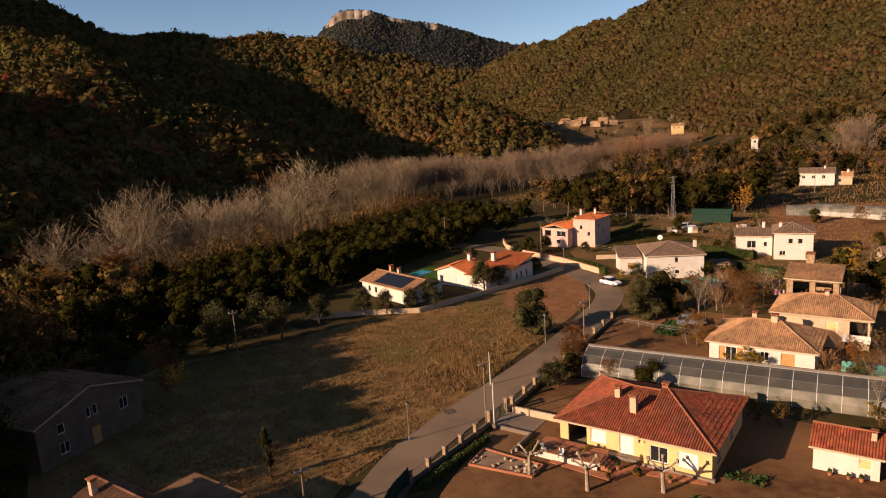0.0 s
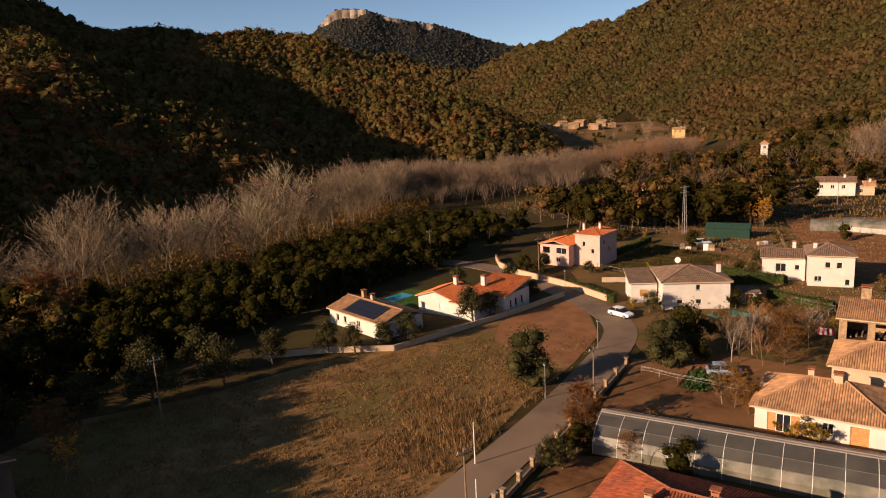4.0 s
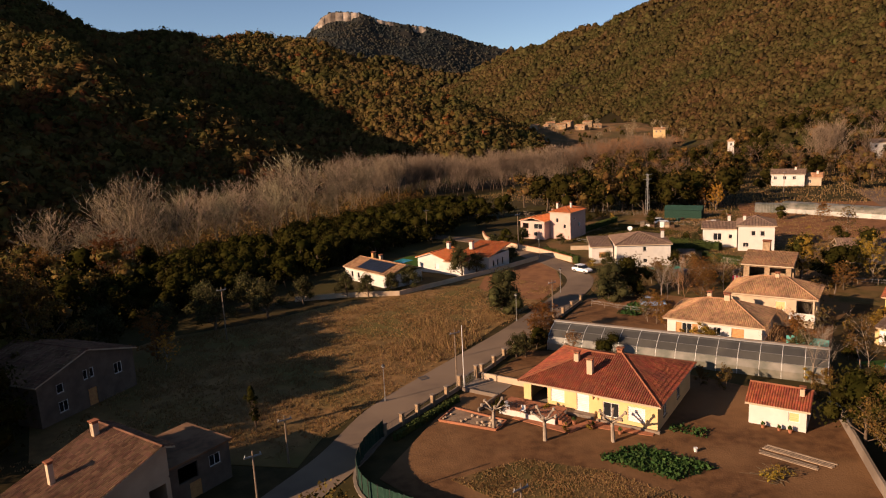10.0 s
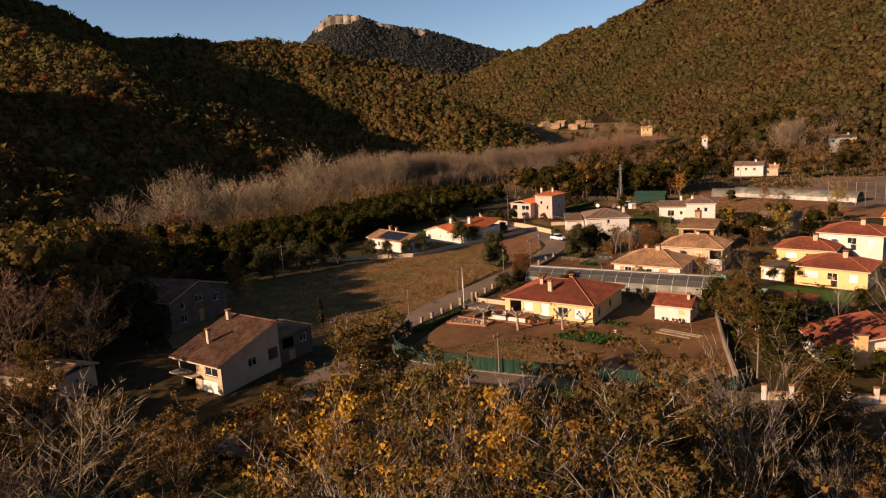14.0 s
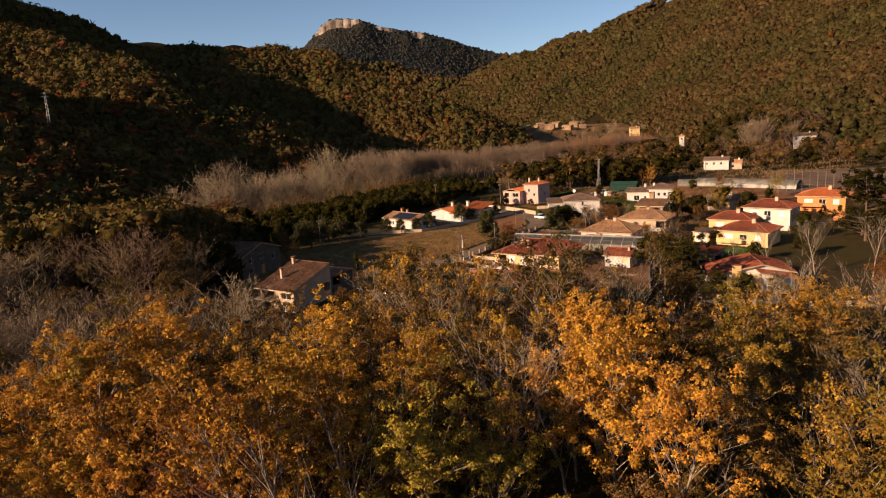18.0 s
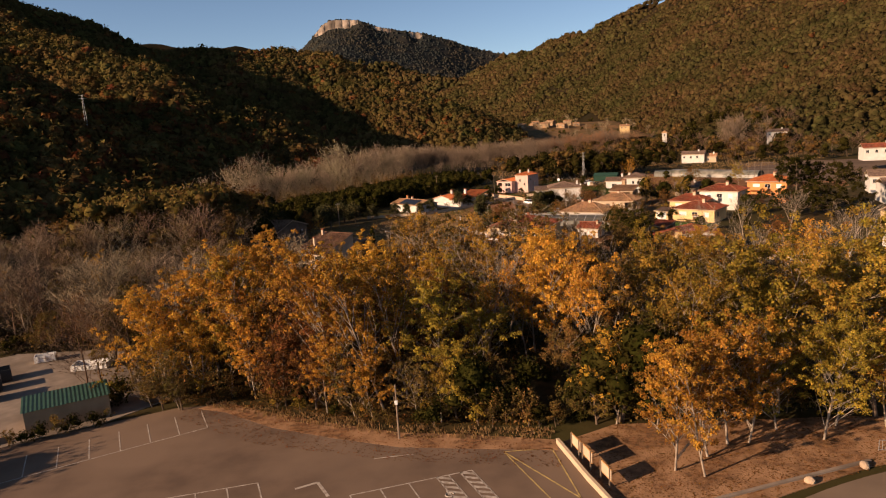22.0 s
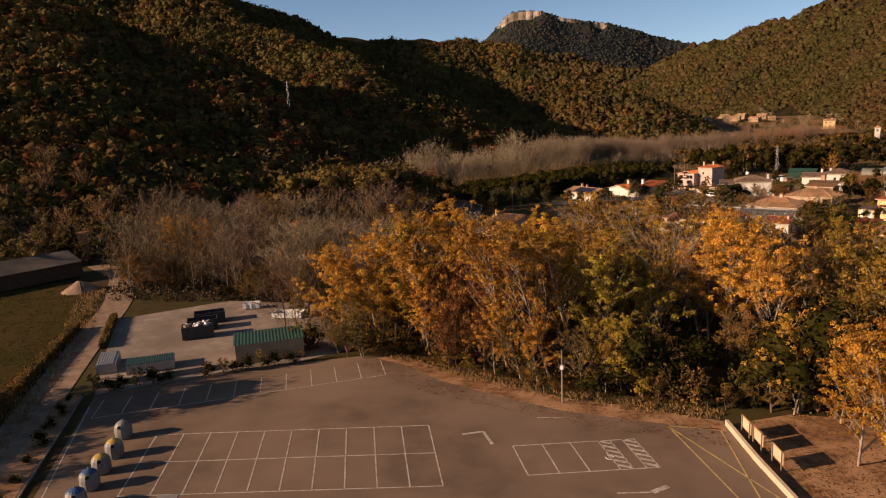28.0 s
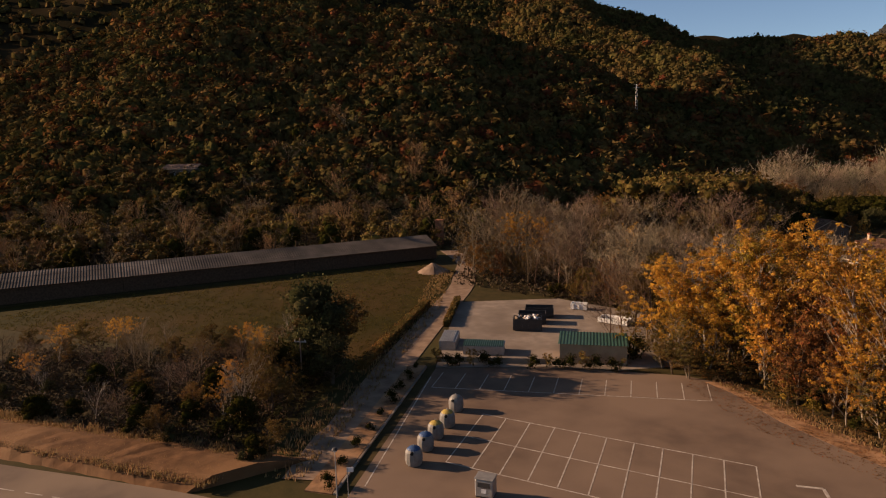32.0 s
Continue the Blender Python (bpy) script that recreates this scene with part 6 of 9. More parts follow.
def evergreens():
    g = random.Random(8)
    # dense belt between the meadow houses and the river
    far = []
    for i in range(520):
        t = g.random()
        u = g.uniform(-16, 16)
        x, y = -76 + 88 * t + u, 100 + 122 * t - 0.7 * u + g.gauss(0, 4)
        if y < 165 and y - 112 < 1.05 * (x + 30):
            continue
        if x > 8 and y < 200:
            continue
        if i < 90:
            plant(g.choice(["ever_a", "ever_b", "ever_b", "ever_a", "shrub_b"]), x, y, g.uniform(0.6, 0.95))
        else:
            far.append(("ever_far", x, y, g.uniform(0.5, 0.85), g.uniform(0, 6.28)))
    for i in range(170):      # dark wood west of the meadow
        x, y = g.uniform(-112, -52), g.uniform(30, 146)
        if y < 46 and x > -74:
            continue
        if x > -52 - 0.25 * (y - 60) and y > 60 and x > -56:
            continue
        if i < 50:
            plant(g.choice(["ever_a", "oak_a", "oak_a", "rust_a"]), x, y, g.uniform(0.7, 1.1))
        else:
            far.append((g.choice(["ever_far", "oak_far", "oak_far"]), x, y, g.uniform(0.9, 1.4), g.uniform(0, 6.28)))
    for i in range(60):      # tall dark trees added behind the farmhouse to throw shade on it
        x = g.uniform(-84, -58)
        far.append((g.choice(["oak_far", "oak_far", "ever_far"]), x, g.uniform(50, 84) + 0.2 * (x + 70), g.uniform(1.5, 2.0), g.uniform(0, 6.28)))
    # further added row, placed and sized to cast the meadow's shadow
    for i in range(34):
        f = g.random()
        far.append(("oak_far", -60 - 7 * f + g.gauss(0, 3.5), 51 + 29 * f + g.gauss(0, 2), g.uniform(1.5, 1.85), g.uniform(0, 6.28)))
    merged("evergreen_wood", far, "dense dark evergreen wood between meadow and river with added shade trees", "trees")
    for x, y, s in ((-34, 101, 1.3), (-27, 107, 1.2), (-41, 97, 1.15), (-22, 114, 0.9), (-14.5, 117.6, 0.85), (-10.5, 116.6, 0.8), (-3.0, 119.5, 0.9), (-6.6, 118.4, 0.75), (7.5, 128.6, 1.1), (10.5, 131.0, 0.8), (19, 140.5, 0.65), (16.5, 150, 0.85), (6, 149, 0.85), (-48, 91, 1.35), (-31, 112, 1.2), (-37, 107, 1.2)):
        plant("olive_a", x, y, s)
    far = []
    for i in range(58):      # dark copse behind the pink house
        far.append((g.choice(["ever_far", "ever_far", "oak_far"]), g.uniform(34, 94), g.uniform(200, 238), g.uniform(1.0, 1.45), g.uniform(0, 6.28)))
    for i in range(210):
        x, y = g.uniform(80, 225), g.uniform(222, 380)
        if 120 < x < 152 and 230 < y < 262:
            continue
        far.append((g.choice(["ever_far", "ever_far", "oak_far", "oak_far", "ever_far", "oak_far", "bare_brown"]), x, y, g.uniform(0.8, 1.25), g.uniform(0, 6.28)))
    for i in range(7):      # bare trees at the foot of the east slope
        far.append(("bare_far", g.uniform(172, 200), g.uniform(286, 306), g.uniform(1.2, 1.7), g.uniform(0, 6.28)))
    merged("valley_trees", far, "dark evergreen and bare trees across the valley floor", "trees")
    plant("rust_a", -38, 87, 0.62)
    plant("poplar_b", -35.5, 83, 0.32)
    plant("round_a", 12.6, 101, 1.05, label="round green tree standing alone on the meadow")
    plant("round_a", 31, 104.5, 0.95, label="grey-green olive tree by the street wall")
    plant("rust_a", 17.2, 88.3, 0.4)


def domes(P, R, r, k, levels):
    """Uneven crowns of radius R at P, each a ring-built dome: verts, faces and faces of one."""
    N = len(P)
    az = np.arange(k) * math.tau / k + r.uniform(0, math.tau, (N, 1))
    rings = []
    for rr, zz in levels:
        q = rr * r.uniform(0.68, 1.28, (N, k))
        rings.append(np.stack([q * np.cos(az), q * np.sin(az), zz + r.uniform(-0.28, 0.28, (N, k))], -1))
    top = np.stack([r.uniform(-0.25, 0.25, N), r.uniform(-0.25, 0.25, N), r.uniform(1.2, 1.75, N)], -1)[:, None]
    v = np.concatenate(rings + [top], 1) * R[:, None, None] * np.array([1, 1, 0.85]) + P[:, None]
    i = np.arange(k)
    j = (i + 1) % k
    nr = len(levels)
    tri = []
    for q in range(nr - 1):
        tri += [(i + q * k, j + q * k, j + q * k + k), (i + q * k, j + q * k + k, i + q * k + k)]
    tri.append((i + (nr - 1) * k, j + (nr - 1) * k, np.full(k, nr * k)))
    f = np.concatenate([np.stack(c, -1) for c in tri])
    F = (f[None] + (np.arange(N) * (nr * k + 1))[:, None, None]).reshape(-1, 3)
    return v.reshape(-1, 3), F, len(f)


def scatter_forest():
    """Closed canopy over the hillsides that face the valley: uneven domes with loose sprays, one mesh for each belt."""
    belts = (("near_hill_trees", 17000, 1, "forest", ((-430, -60, -70, 300, 0.66), (-420, 20, 300, 430, 0.34)), 14, 1.3, "dense oak and pine woodland on the near slopes"),
             ("autumn_hill_trees", 4200, 2, "forest_rust", ((-430, -60, -70, 300, 0.75), (-430, 90, 300, 640, 0.24), (110, 560, 240, 800, 0.01)), 21, 1.25, "scattered rust-coloured deciduous crowns on the hills"),
             ("spur_trees", 15000, 3, "forest", ((-480, 90, 430, 700, 0.86), (-760, -420, -20, 520, 0.14)), 9, 1.3, "mixed woodland over the farther spur"),
             ("east_hill_trees", 30000, 4, "forest_east", ((110, 420, 220, 900, 0.6), (420, 660, 200, 900, 0.2), (60, 480, 900, 1400, 0.2)), 5, 1.2, "even oak and pine woodland on the eastern hill"),
             ("far_valley_trees", 6000, 5, "forest_east", ((-450, 350, 900, 2150, 1.0),), 0, 1.5, "woodland at the head of the valley"))
    for name, n, seed, material, areas, sprays, grow, label in belts:
        r = np.random.default_rng(seed)
        P = []
        for xa, xb, ya, yb, share in areas:
            m = int(n * share * 6)
            x, y = r.uniform(xa, xb, m), r.uniform(ya, yb, m)
            z = height(x, y)
            # leave out the slopes turned away from the valley
            gx, gy = (height(x + 3, y) - height(x - 3, y)) / 6, (height(x, y + 3) - height(x, y - 3)) / 6
            away = np.hypot(x, y + 20)
            facing = (gx * x + gy * (y + 20)) / away + (45 - z) / away
            keep = (z > 2.2) & (facing > -0.16) & ~((x > 90) & (x < 215) & (y > 590) & (y < 780) & (z < 30))
            P.append(np.stack([x, y, z], 1)[keep][: int(n * share)])
        P = np.concatenate(P)
        N = len(P)
        dist = np.hypot(P[:, 0], P[:, 1] + 50)
        R = grow * (1.2 + 2.6 * r.beta(1.5, 2.8, N)) * (1 + np.clip((dist - 900) / 900, 0, 1.5))
        if sprays > 20:
            v, F, one = domes(P, R, r, 7, ((0.75, 0.1), (0.95, 0.7), (0.62, 1.3)))
        else:
            v, F, one = domes(P, R, r, 5, ((0.85, 0.0), (0.8, 0.95)))
        if sprays:
            u = r.normal(size=(N, sprays, 3))
            u[..., 2] = np.abs(u[..., 2])
            u /= np.linalg.norm(u, axis=2)[..., None]
            c = P[:, None] + (u * np.array([1, 1, 1.05]) * r.uniform(0.75, 1.2, (N, sprays, 1)) + np.array([0, 0, 0.7])) * R[:, None, None] * np.array([1, 1, 0.85])
            a = r.normal(size=(N, sprays, 3))
            a = np.cross(a, u + 0.5 * r.normal(size=(N, sprays, 3)))
            a /= np.linalg.norm(a, axis=2)[..., None] + 1e-6
            b = np.cross(u + 0.5 * r.normal(size=(N, sprays, 3)), a)
            s = R[:, None, None] * 0.36 * r.uniform(0.6, 1.3, (N, sprays, 1))
            w = np.stack([c - a * s, c + a * s * 0.6 - b * s * 0.6, c + a * s * 0.4 + b * s * 0.7], 2).reshape(-1, 3)
            F = np.concatenate([F, np.arange(len(w)).reshape(-1, 3) + len(v)])
            v = np.concatenate([v, w])
        ob = np_mesh(name, v, F, material)
        ob.data.polygons.foreach_set("use_smooth", np.arange(len(F)) < N * one)
        tagged(ob, label, "woodland", kind="stuff")


near_forest()
river_poplars()
evergreens()
scatter_forest()


def mesa():
    """The flat-topped limestone mountain beyond the valley."""
    crest = [(-640, 270), (-487, 332), (-440, 352), (-400, 418), (-374, 446), (-304, 455), (-212, 443), (-122, 404), (-28, 393), (111, 360), (250, 305), (366, 275), (480, 262), (640, 235)]
    xs = np.linspace(-900, 900, 300)
    cx, cz = [c[0] for c in crest], [c[1] for c in crest]
    top = np.interp(xs, cx, cz)
    top = np.where(xs < -640, 270 - (-640 - xs) * 0.55, np.where(xs > 640, 235 - (xs - 640) * 0.4, top))
    top = np.convolve(np.pad(top, 8, mode="edge"), np.ones(17) / 17, "valid")
    rim = top + 1.6 * np.sin(xs * 0.05) + 0.8 * np.sin(xs * 0.13)
    ds = np.concatenate([np.linspace(-1600, -70, 60), np.array([-60, -52, -47, -43, -40, -30, -20]), np.linspace(0, 500, 16)])
    X, D = np.meshgrid(xs, ds)
    T = np.broadcast_to(top, X.shape)
    rimT = np.broadcast_to(rim, X.shape)
    cliff = 4 + 33 * np.exp(-((X + 318) / 84) ** 6) + 22 * np.exp(-((X - 5) / 26) ** 4) + 12 * np.exp(-((X + 130) / 60) ** 2)
    down = np.clip(-47 - D, 0, None)
    body_z = T - cliff * np.exp(-down / 60) - 26 * (1 - np.exp(-down / 60)) - down * (0.44 - 0.00022 * np.clip(-D, 0, 900)) + 4 * np.sin(X * 0.008 + D * 0.011) * np.clip(-D / 400, 0, 1)
    Z = np.where(D >= -40, rimT - np.clip(D, 0, None) * 0.05, np.where(D >= -47, rimT + (T - cliff - rimT) * np.clip((-40 - D) / 7, 0, 1), body_z))
    # buttresses and clefts in the rock face
    Y = 2880 + D + 8 * np.sin(X * 0.009) + (np.abs(D + 43) < 6) * (3 * np.sin(X * 0.19) + 2.5 * np.sin(X * 0.43 + 1))
    ny, nx = X.shape
    idx = np.arange(nx * ny).reshape(ny, nx)
    F = np.stack([idx[:-1, :-1], idx[:-1, 1:], idx[1:, 1:], idx[1:, :-1]], -1).reshape(-1, 4)
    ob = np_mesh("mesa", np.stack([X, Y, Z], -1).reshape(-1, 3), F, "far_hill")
    ob.data.materials.append(M["cliff"])
    me = ob.data
    nz = np.empty(len(F) * 3, dtype=np.float32)
    me.polygons.foreach_get("normal", nz)
    me.polygons.foreach_set("material_index", ((np.abs(nz.reshape(-1, 3)[:, 2]) < 0.5) & (cliff.ravel()[F].mean(1) > 12)).astype(np.int32))
    tagged(ob, "flat-topped wooded mountain with pale limestone cliffs", "mountain", kind="structure")
    # woodland over its slopes and along the rim
    r = np.random.default_rng(9)
    gentle = np.abs(nz.reshape(-1, 3)[:, 2]) > 0.6
    pts = np.stack([X, Y, Z], -1).reshape(-1, 3)
    c = pts[F].mean(1)
    size = np.linalg.norm(np.cross(pts[F[:, 1]] - pts[F[:, 0]], pts[F[:, 3]] - pts[F[:, 0]]), axis=1)
    ok = gentle & (c[:, 1] < 2900) & (np.abs(c[:, 0]) < 780)
    wgt = np.where(ok, size, 0)
    pick = r.choice(len(F), 13000, p=wgt / wgt.sum())
    a, b = r.random((13000, 1)), r.random((13000, 1))
    q = pts[F[pick]]
    P = q[:, 0] + a * (q[:, 1] - q[:, 0]) + b * (q[:, 3] - q[:, 0]) - np.array([0, 0, 2.0])
    v, G, one = domes(P, 3.5 + 5.5 * r.beta(1.5, 3, 13000), r, 5, ((0.85, 0.0), (0.8, 0.95)))
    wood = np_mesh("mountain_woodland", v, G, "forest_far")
    wood.data.polygons.foreach_set("use_smooth", np.ones(len(G), dtype=bool))
    tagged(wood, "dark woodland over the mountain's slopes, greyed in colour for haze", "woodland", kind="stuff")


mesa()

# ---- village things ----
UV = lambda x, y, u, v: (x + 0.819 * u + 0.574 * v, y - 0.574 * u + 0.819 * v)


def greenhouse():
    """Long low arched greenhouse: ribs, two rows of sheets a side, ridge gutter."""
    L, n = 33.6, 15
    gh = thing("greenhouse", pose(16.6, 83.0, V, 0, 0, -30.6), "long grey sheeted greenhouse with pale ribs", "greenhouse")
    prof = [(0.0, 0.0), (0.05, 0.95), (0.45, 1.75), (1.3, 2.5), (2.6, 3.0), (3.4, 3.05), (4.2, 3.0), (5.5, 2.5), (6.3, 1.75), (6.75, 0.95), (6.8, 0.0)]
    rows = [(0, 1, "greenhouse_low"), (1, 2, "greenhouse_low"), (2, 3, "greenhouse_skin"), (3, 5, "greenhouse_skin"), (5, 7, "greenhouse_skin"), (7, 8, "greenhouse_skin"), (8, 10, "greenhouse_low")]
    for i in range(n - 1):
        x0, x1 = L * i / (n - 1) + 0.03, L * (i + 1) / (n - 1) - 0.03
        for a, b, m in rows:
            bm = bmesh.new()
            pts = prof[a:b + 1]
            lo = [[bm.verts.new((x, y, z)) for y, z in pts] for x in (x0, x1)]
            for k in range(len(pts) - 1):
                bm.faces.new((lo[0][k], lo[1][k], lo[1][k + 1], lo[0][k + 1]))
            part("sheet", bm, m, gh)
    for i in range(n):
        x = L * i / (n - 1)
        bm = bmesh.new()
        for (y0, z0), (y1, z1) in zip(prof, prof[1:]):
            tube(bm, (x, y0, z0 + 0.02), (x, y1, z1 + 0.02), 0.03, 0.03, 4)
        bmesh.ops.remove_doubles(bm, verts=bm.verts[:], dist=0.0001)
        part("rib", bm, "metal_white", gh)
    for y, z in ((0.45, 1.79), (1.3, 2.54), (5.5, 2.54)):
        part("rail", tubes(((0, y, z), (L, y, z), 0.02, 0.02), n=4), "metal", gh)
    part("gutter", boxes((-0.1, L + 0.1, 3.1, 3.24, 3.08, 3.22)), "metal", gh)
    part("ridge_board", boxes((-0.1, L + 0.1, 3.46, 3.72, 3.06, 3.26)), "concrete", gh)
    for x in (0.0, L):
        bm = bmesh.new()
        bm.faces.new([bm.verts.new((x + (0.02 if x else -0.02), y, z)) for y, z in prof])
        part("end_sheet", bm, "greenhouse_low", gh)


greenhouse()


def pillar_wall():
    pts = [(-4.5, 59.6), (-2.75, 61.9), (-1.1, 64.1), (0.6, 66.4), (2.25, 68.6), (3.9, 70.9), (6.1, 73.9), (6.9, 75.1), (8.7, 77.9), (10.3, 80.4), (11.9, 82.9), (13.5, 85.4), (15.5, 88.4), (17.6, 91.7), (19.7, 95), (21.8, 98.3), (23.9, 101.6), (26.2, 105.2)]
    w = thing("street_wall", pose(0, 0, V), "low concrete wall with brick pillars and wire", "wall")
    for i, (x, y) in enumerate(pts):
        p = part("pillar", boxes((-0.2, 0.2, -0.2, 0.2, 0, 1.35 if i not in (5, 6) else 1.7), bevel=0.015), "stone", w)
        p.matrix_basis = pose(x, y, 0, 0, 0, 53)
        c = part("pillar_cap", boxes((-0.26, 0.26, -0.26, 0.26, 1.353 if i not in (5, 6) else 1.703, 1.45 if i not in (5, 6) else 1.8)), "concrete", p)
    for i, ((x0, y0), (x1, y1)) in enumerate(zip(pts, pts[1:])):
        if i == 5:
            continue
        L, ang = math.hypot(x1 - x0, y1 - y0), math.degrees(math.atan2(y1 - y0, x1 - x0))
        o = part("base_wall", boxes((0.2, L - 0.2, -0.1, 0.1, 0, 0.5)), "concrete", w)
        o.matrix_basis = pose(x0, y0, 0, 0, 0, ang)
        o = part("railing", tubes(*[((0.25 + 0.22 * k, 0, 0.5), (0.25 + 0.22 * k, 0, 1.15), 0.012, 0.012) for k in range(int((L - 0.4) / 0.22))], ((0.2, 0, 1.15), (L - 0.2, 0, 1.15), 0.02, 0.02), n=3), "metal_dark", w)
        o.matrix_basis = pose(x0, y0, 0, 0, 0, ang)
    (x0, y0), (x1, y1) = pts[5], pts[6]
    L, ang = math.hypot(x1 - x0, y1 - y0), math.degrees(math.atan2(y1 - y0, x1 - x0))
    g = thing("metal_gate", pose(x0, y0, V, 0, 0, ang), "grey metal bar gate between brick pillars", "gate")
    part("gate_frame", tubes(((0.25, 0, 0.1), (L - 0.25, 0, 0.1), 0.03, 0.03), ((0.25, 0, 1.3), (L - 0.25, 0, 1.3), 0.03, 0.03), ((0.25, 0, 0.1), (0.25, 0, 1.3), 0.03, 0.03), ((L - 0.25, 0, 0.1), (L - 0.25, 0, 1.3), 0.03, 0.03), n=4), "metal", g)
    for k in range(14):
        x = 0.4 + (L - 0.8) * k / 13
        part("bar", tubes(((x, 0, 0.12), (x, 0, 1.28), 0.014, 0.014), n=4), "metal", g)
    # drive and low garden walls inside the gate
    d = thing("garden_wall", pose(4.9, 72.4, V, 0, 0, A), "low cream garden walls beside a paved drive", "wall")
    part("drive_wall", boxes((0.8, 7.4, 2.1, 2.35, 0, 0.8)), "plaster_cream", d)
    part("bed_wall", boxes((0.6, 5.4, -2.2, -2.0, 0, 0.45), (5.2, 5.4, -6.4, -2.21, 0, 0.45)), "concrete", d)
    part("paving", boxes((0.2, 5.1, -1.9, 2.0, 0.0, 0.09)), "concrete", d)


pillar_wall()


def net_fence():
    pts = smooth_line([(-4.6, 59.4), (-6.2, 55.6), (-6.6, 51.5), (-5.2, 47.6), (-2, 44.9), (2.4, 42.2), (6.9, 39.9), (12.5, 37.3), (18.4, 34.7), (24, 32.2), (29, 30.1), (32.6, 29.9)], 3)
    f = thing("net_fence", pose(0, 0, V), "tall green shade-net fence round a garden", "fence")
    for i, (p, q) in enumerate(zip(pts, pts[1:])):
        bm = bmesh.new()
        n = 6
        rows = []
        d = (q - p)
        nrm = Vector((-d.y, d.x)).normalized()
        for k in range(n + 1):
            c = p + d * (0.02 + 0.96 * k / n) + nrm * 0.035 * math.sin(k * 2.6 + i)
            rows.append([bm.verts.new((c.x + nrm.x * o, c.y + nrm.y * o, z + 0.03 * math.sin(k * 1.9 + i * 2.3) * (z > 1))) for o, z in ((0, 0.05), (0.02, 0.7), (0, 1.35), (0, 1.85))])
        for a, b in zip(rows, rows[1:]):
            for j in range(3):
                bm.faces.new((a[j], b[j], b[j + 1], a[j + 1]))
        part("net_panel", bm, "net_green", f)
        part("post", tubes(((p.x, p.y, 0), (p.x, p.y, 1.95), 0.035, 0.035)), "metal_dark", f)
    k = thing("kerb", pose(0, 0, V), "pale concrete kerb under the green fence", "kerb", kind="structure")
    l, r = strip_poly([p - Vector((0.2, 0.25)) for p in pts], 0.3)
    bm = bmesh.new()
    prism(bm, [tuple(p) for p in l] + [tuple(p) for p in r[::-1]], 0.0, 0.16)
    part("kerb_stone", bm, "concrete", k)


net_fence()


def wall_line(name, pts, h, t, material, label, cap=None, z=V, post=None, every=None):
    w = thing(name, pose(0, 0, z), label, "wall")
    for (x0, y0), (x1, y1) in zip(pts, pts[1:]):
        L, ang = math.hypot(x1 - x0, y1 - y0), math.degrees(math.atan2(y1 - y0, x1 - x0))
        o = part("wall_run", boxes((0.0, L, -t / 2, t / 2, 0, h)), material, w)
        o.matrix_basis = pose(x0, y0, 0, 0, 0, ang)
        if cap:
            o = part("coping", boxes((-0.02, L + 0.02, -t / 2 - 0.06, t / 2 + 0.06, h + 0.003, h + 0.08)), cap, w)
            o.matrix_basis = pose(x0, y0, 0, 0, 0, ang)
        if post:
            k = max(1, round(L / every))
            for i in range(k + 1):
                f = i / k
                o = part("pillar", boxes((-0.22, 0.22, -0.22, 0.22, 0, post), bevel=0.02), "plaster_white", w)
                o.matrix_basis = pose(x0 + (x1 - x0) * f, y0 + (y1 - y0) * f, 0, 0, 0, ang)
                c = part("pillar_cap", boxes((-0.27, 0.27, -0.27, 0.27, post + 0.003, post + 0.1)), "brick", o)
    return w


wall_line("boundary_wall", [(33.0, 30.6), (37.4, 44.6), (43.2, 61.5)], 1.1, 0.25, "concrete", "rough concrete boundary wall beside bare soil")
wall_line("gate_wall", [(34.1, 27.0), (47.2, 23.6), (60, 19.8), (74, 14.5)], 0.95, 0.22, "plaster_cream", "cream wall with white pillars and brick coping", cap="brick", post=1.75, every=2.6)
wall_line("meadow_wall", [(-24, 116.5), (-15, 117.6), (-4.8, 116.8), (4.9, 124.2), (15.2, 132.4), (25, 141.6)], 0.9, 0.25, "plaster_cream", "low cream wall along the edge of the meadow")
wall_line("curved_wall", [(15.8, 176), (15.9, 168), (18.2, 161), (21.4, 156), (26, 149), (29, 142.5), (31.6, 136.5)], 1.2, 0.25, "plaster_cream", "curving cream wall at the street bend", cap="brick")
wall_line("plot_wall", [(34, 150), (42, 148.5), (44, 140)], 1.0, 0.2, "plaster_cream", "cream garden wall by the white house")


def hedge(pts, h, w, z=V, label="long clipped green hedge along a garden", mat_="hedge", sparse=1.0):
    """A hedge: a core under many leaf sprays."""
    t = thing("hedge", pose(0, 0, z), label, "hedge")
    C = []
    for (x0, y0), (x1, y1) in zip(pts, pts[1:]):
        L = math.hypot(x1 - x0, y1 - y0)
        ang = math.degrees(math.atan2(y1 - y0, x1 - x0))
        o = part("core", boxes((0, L, -w * 0.32, w * 0.32, 0, h * 0.85)), mat_, t)
        o.matrix_basis = pose(x0, y0, 0, 0, 0, ang)
        n = int(L * (h * 2 + w) * 22 * sparse)
        s, u, q = rng.uniform(0, 1, n), rng.uniform(-0.5, 0.5, n) * w, rng.uniform(0, 1, n) ** 0.7 * h
        edge = rng.random(n) < 0.75
        u = np.where(edge & (q < h * 0.85), np.sign(u) * w * 0.5 * rng.uniform(0.8, 1.1, n), u)
        q = np.where(~edge, h * rng.uniform(0.85, 1.06, n), q)
        dx, dy = (x1 - x0) / L, (y1 - y0) / L
        C.append(np.stack([x0 + (x1 - x0) * s - dy * u, y0 + (y1 - y0) * s + dx * u, q], 1))
    v, f = leaves(np.concatenate(C), 0.2)
    np_mesh("foliage", v, f, mat_, t)
    return t


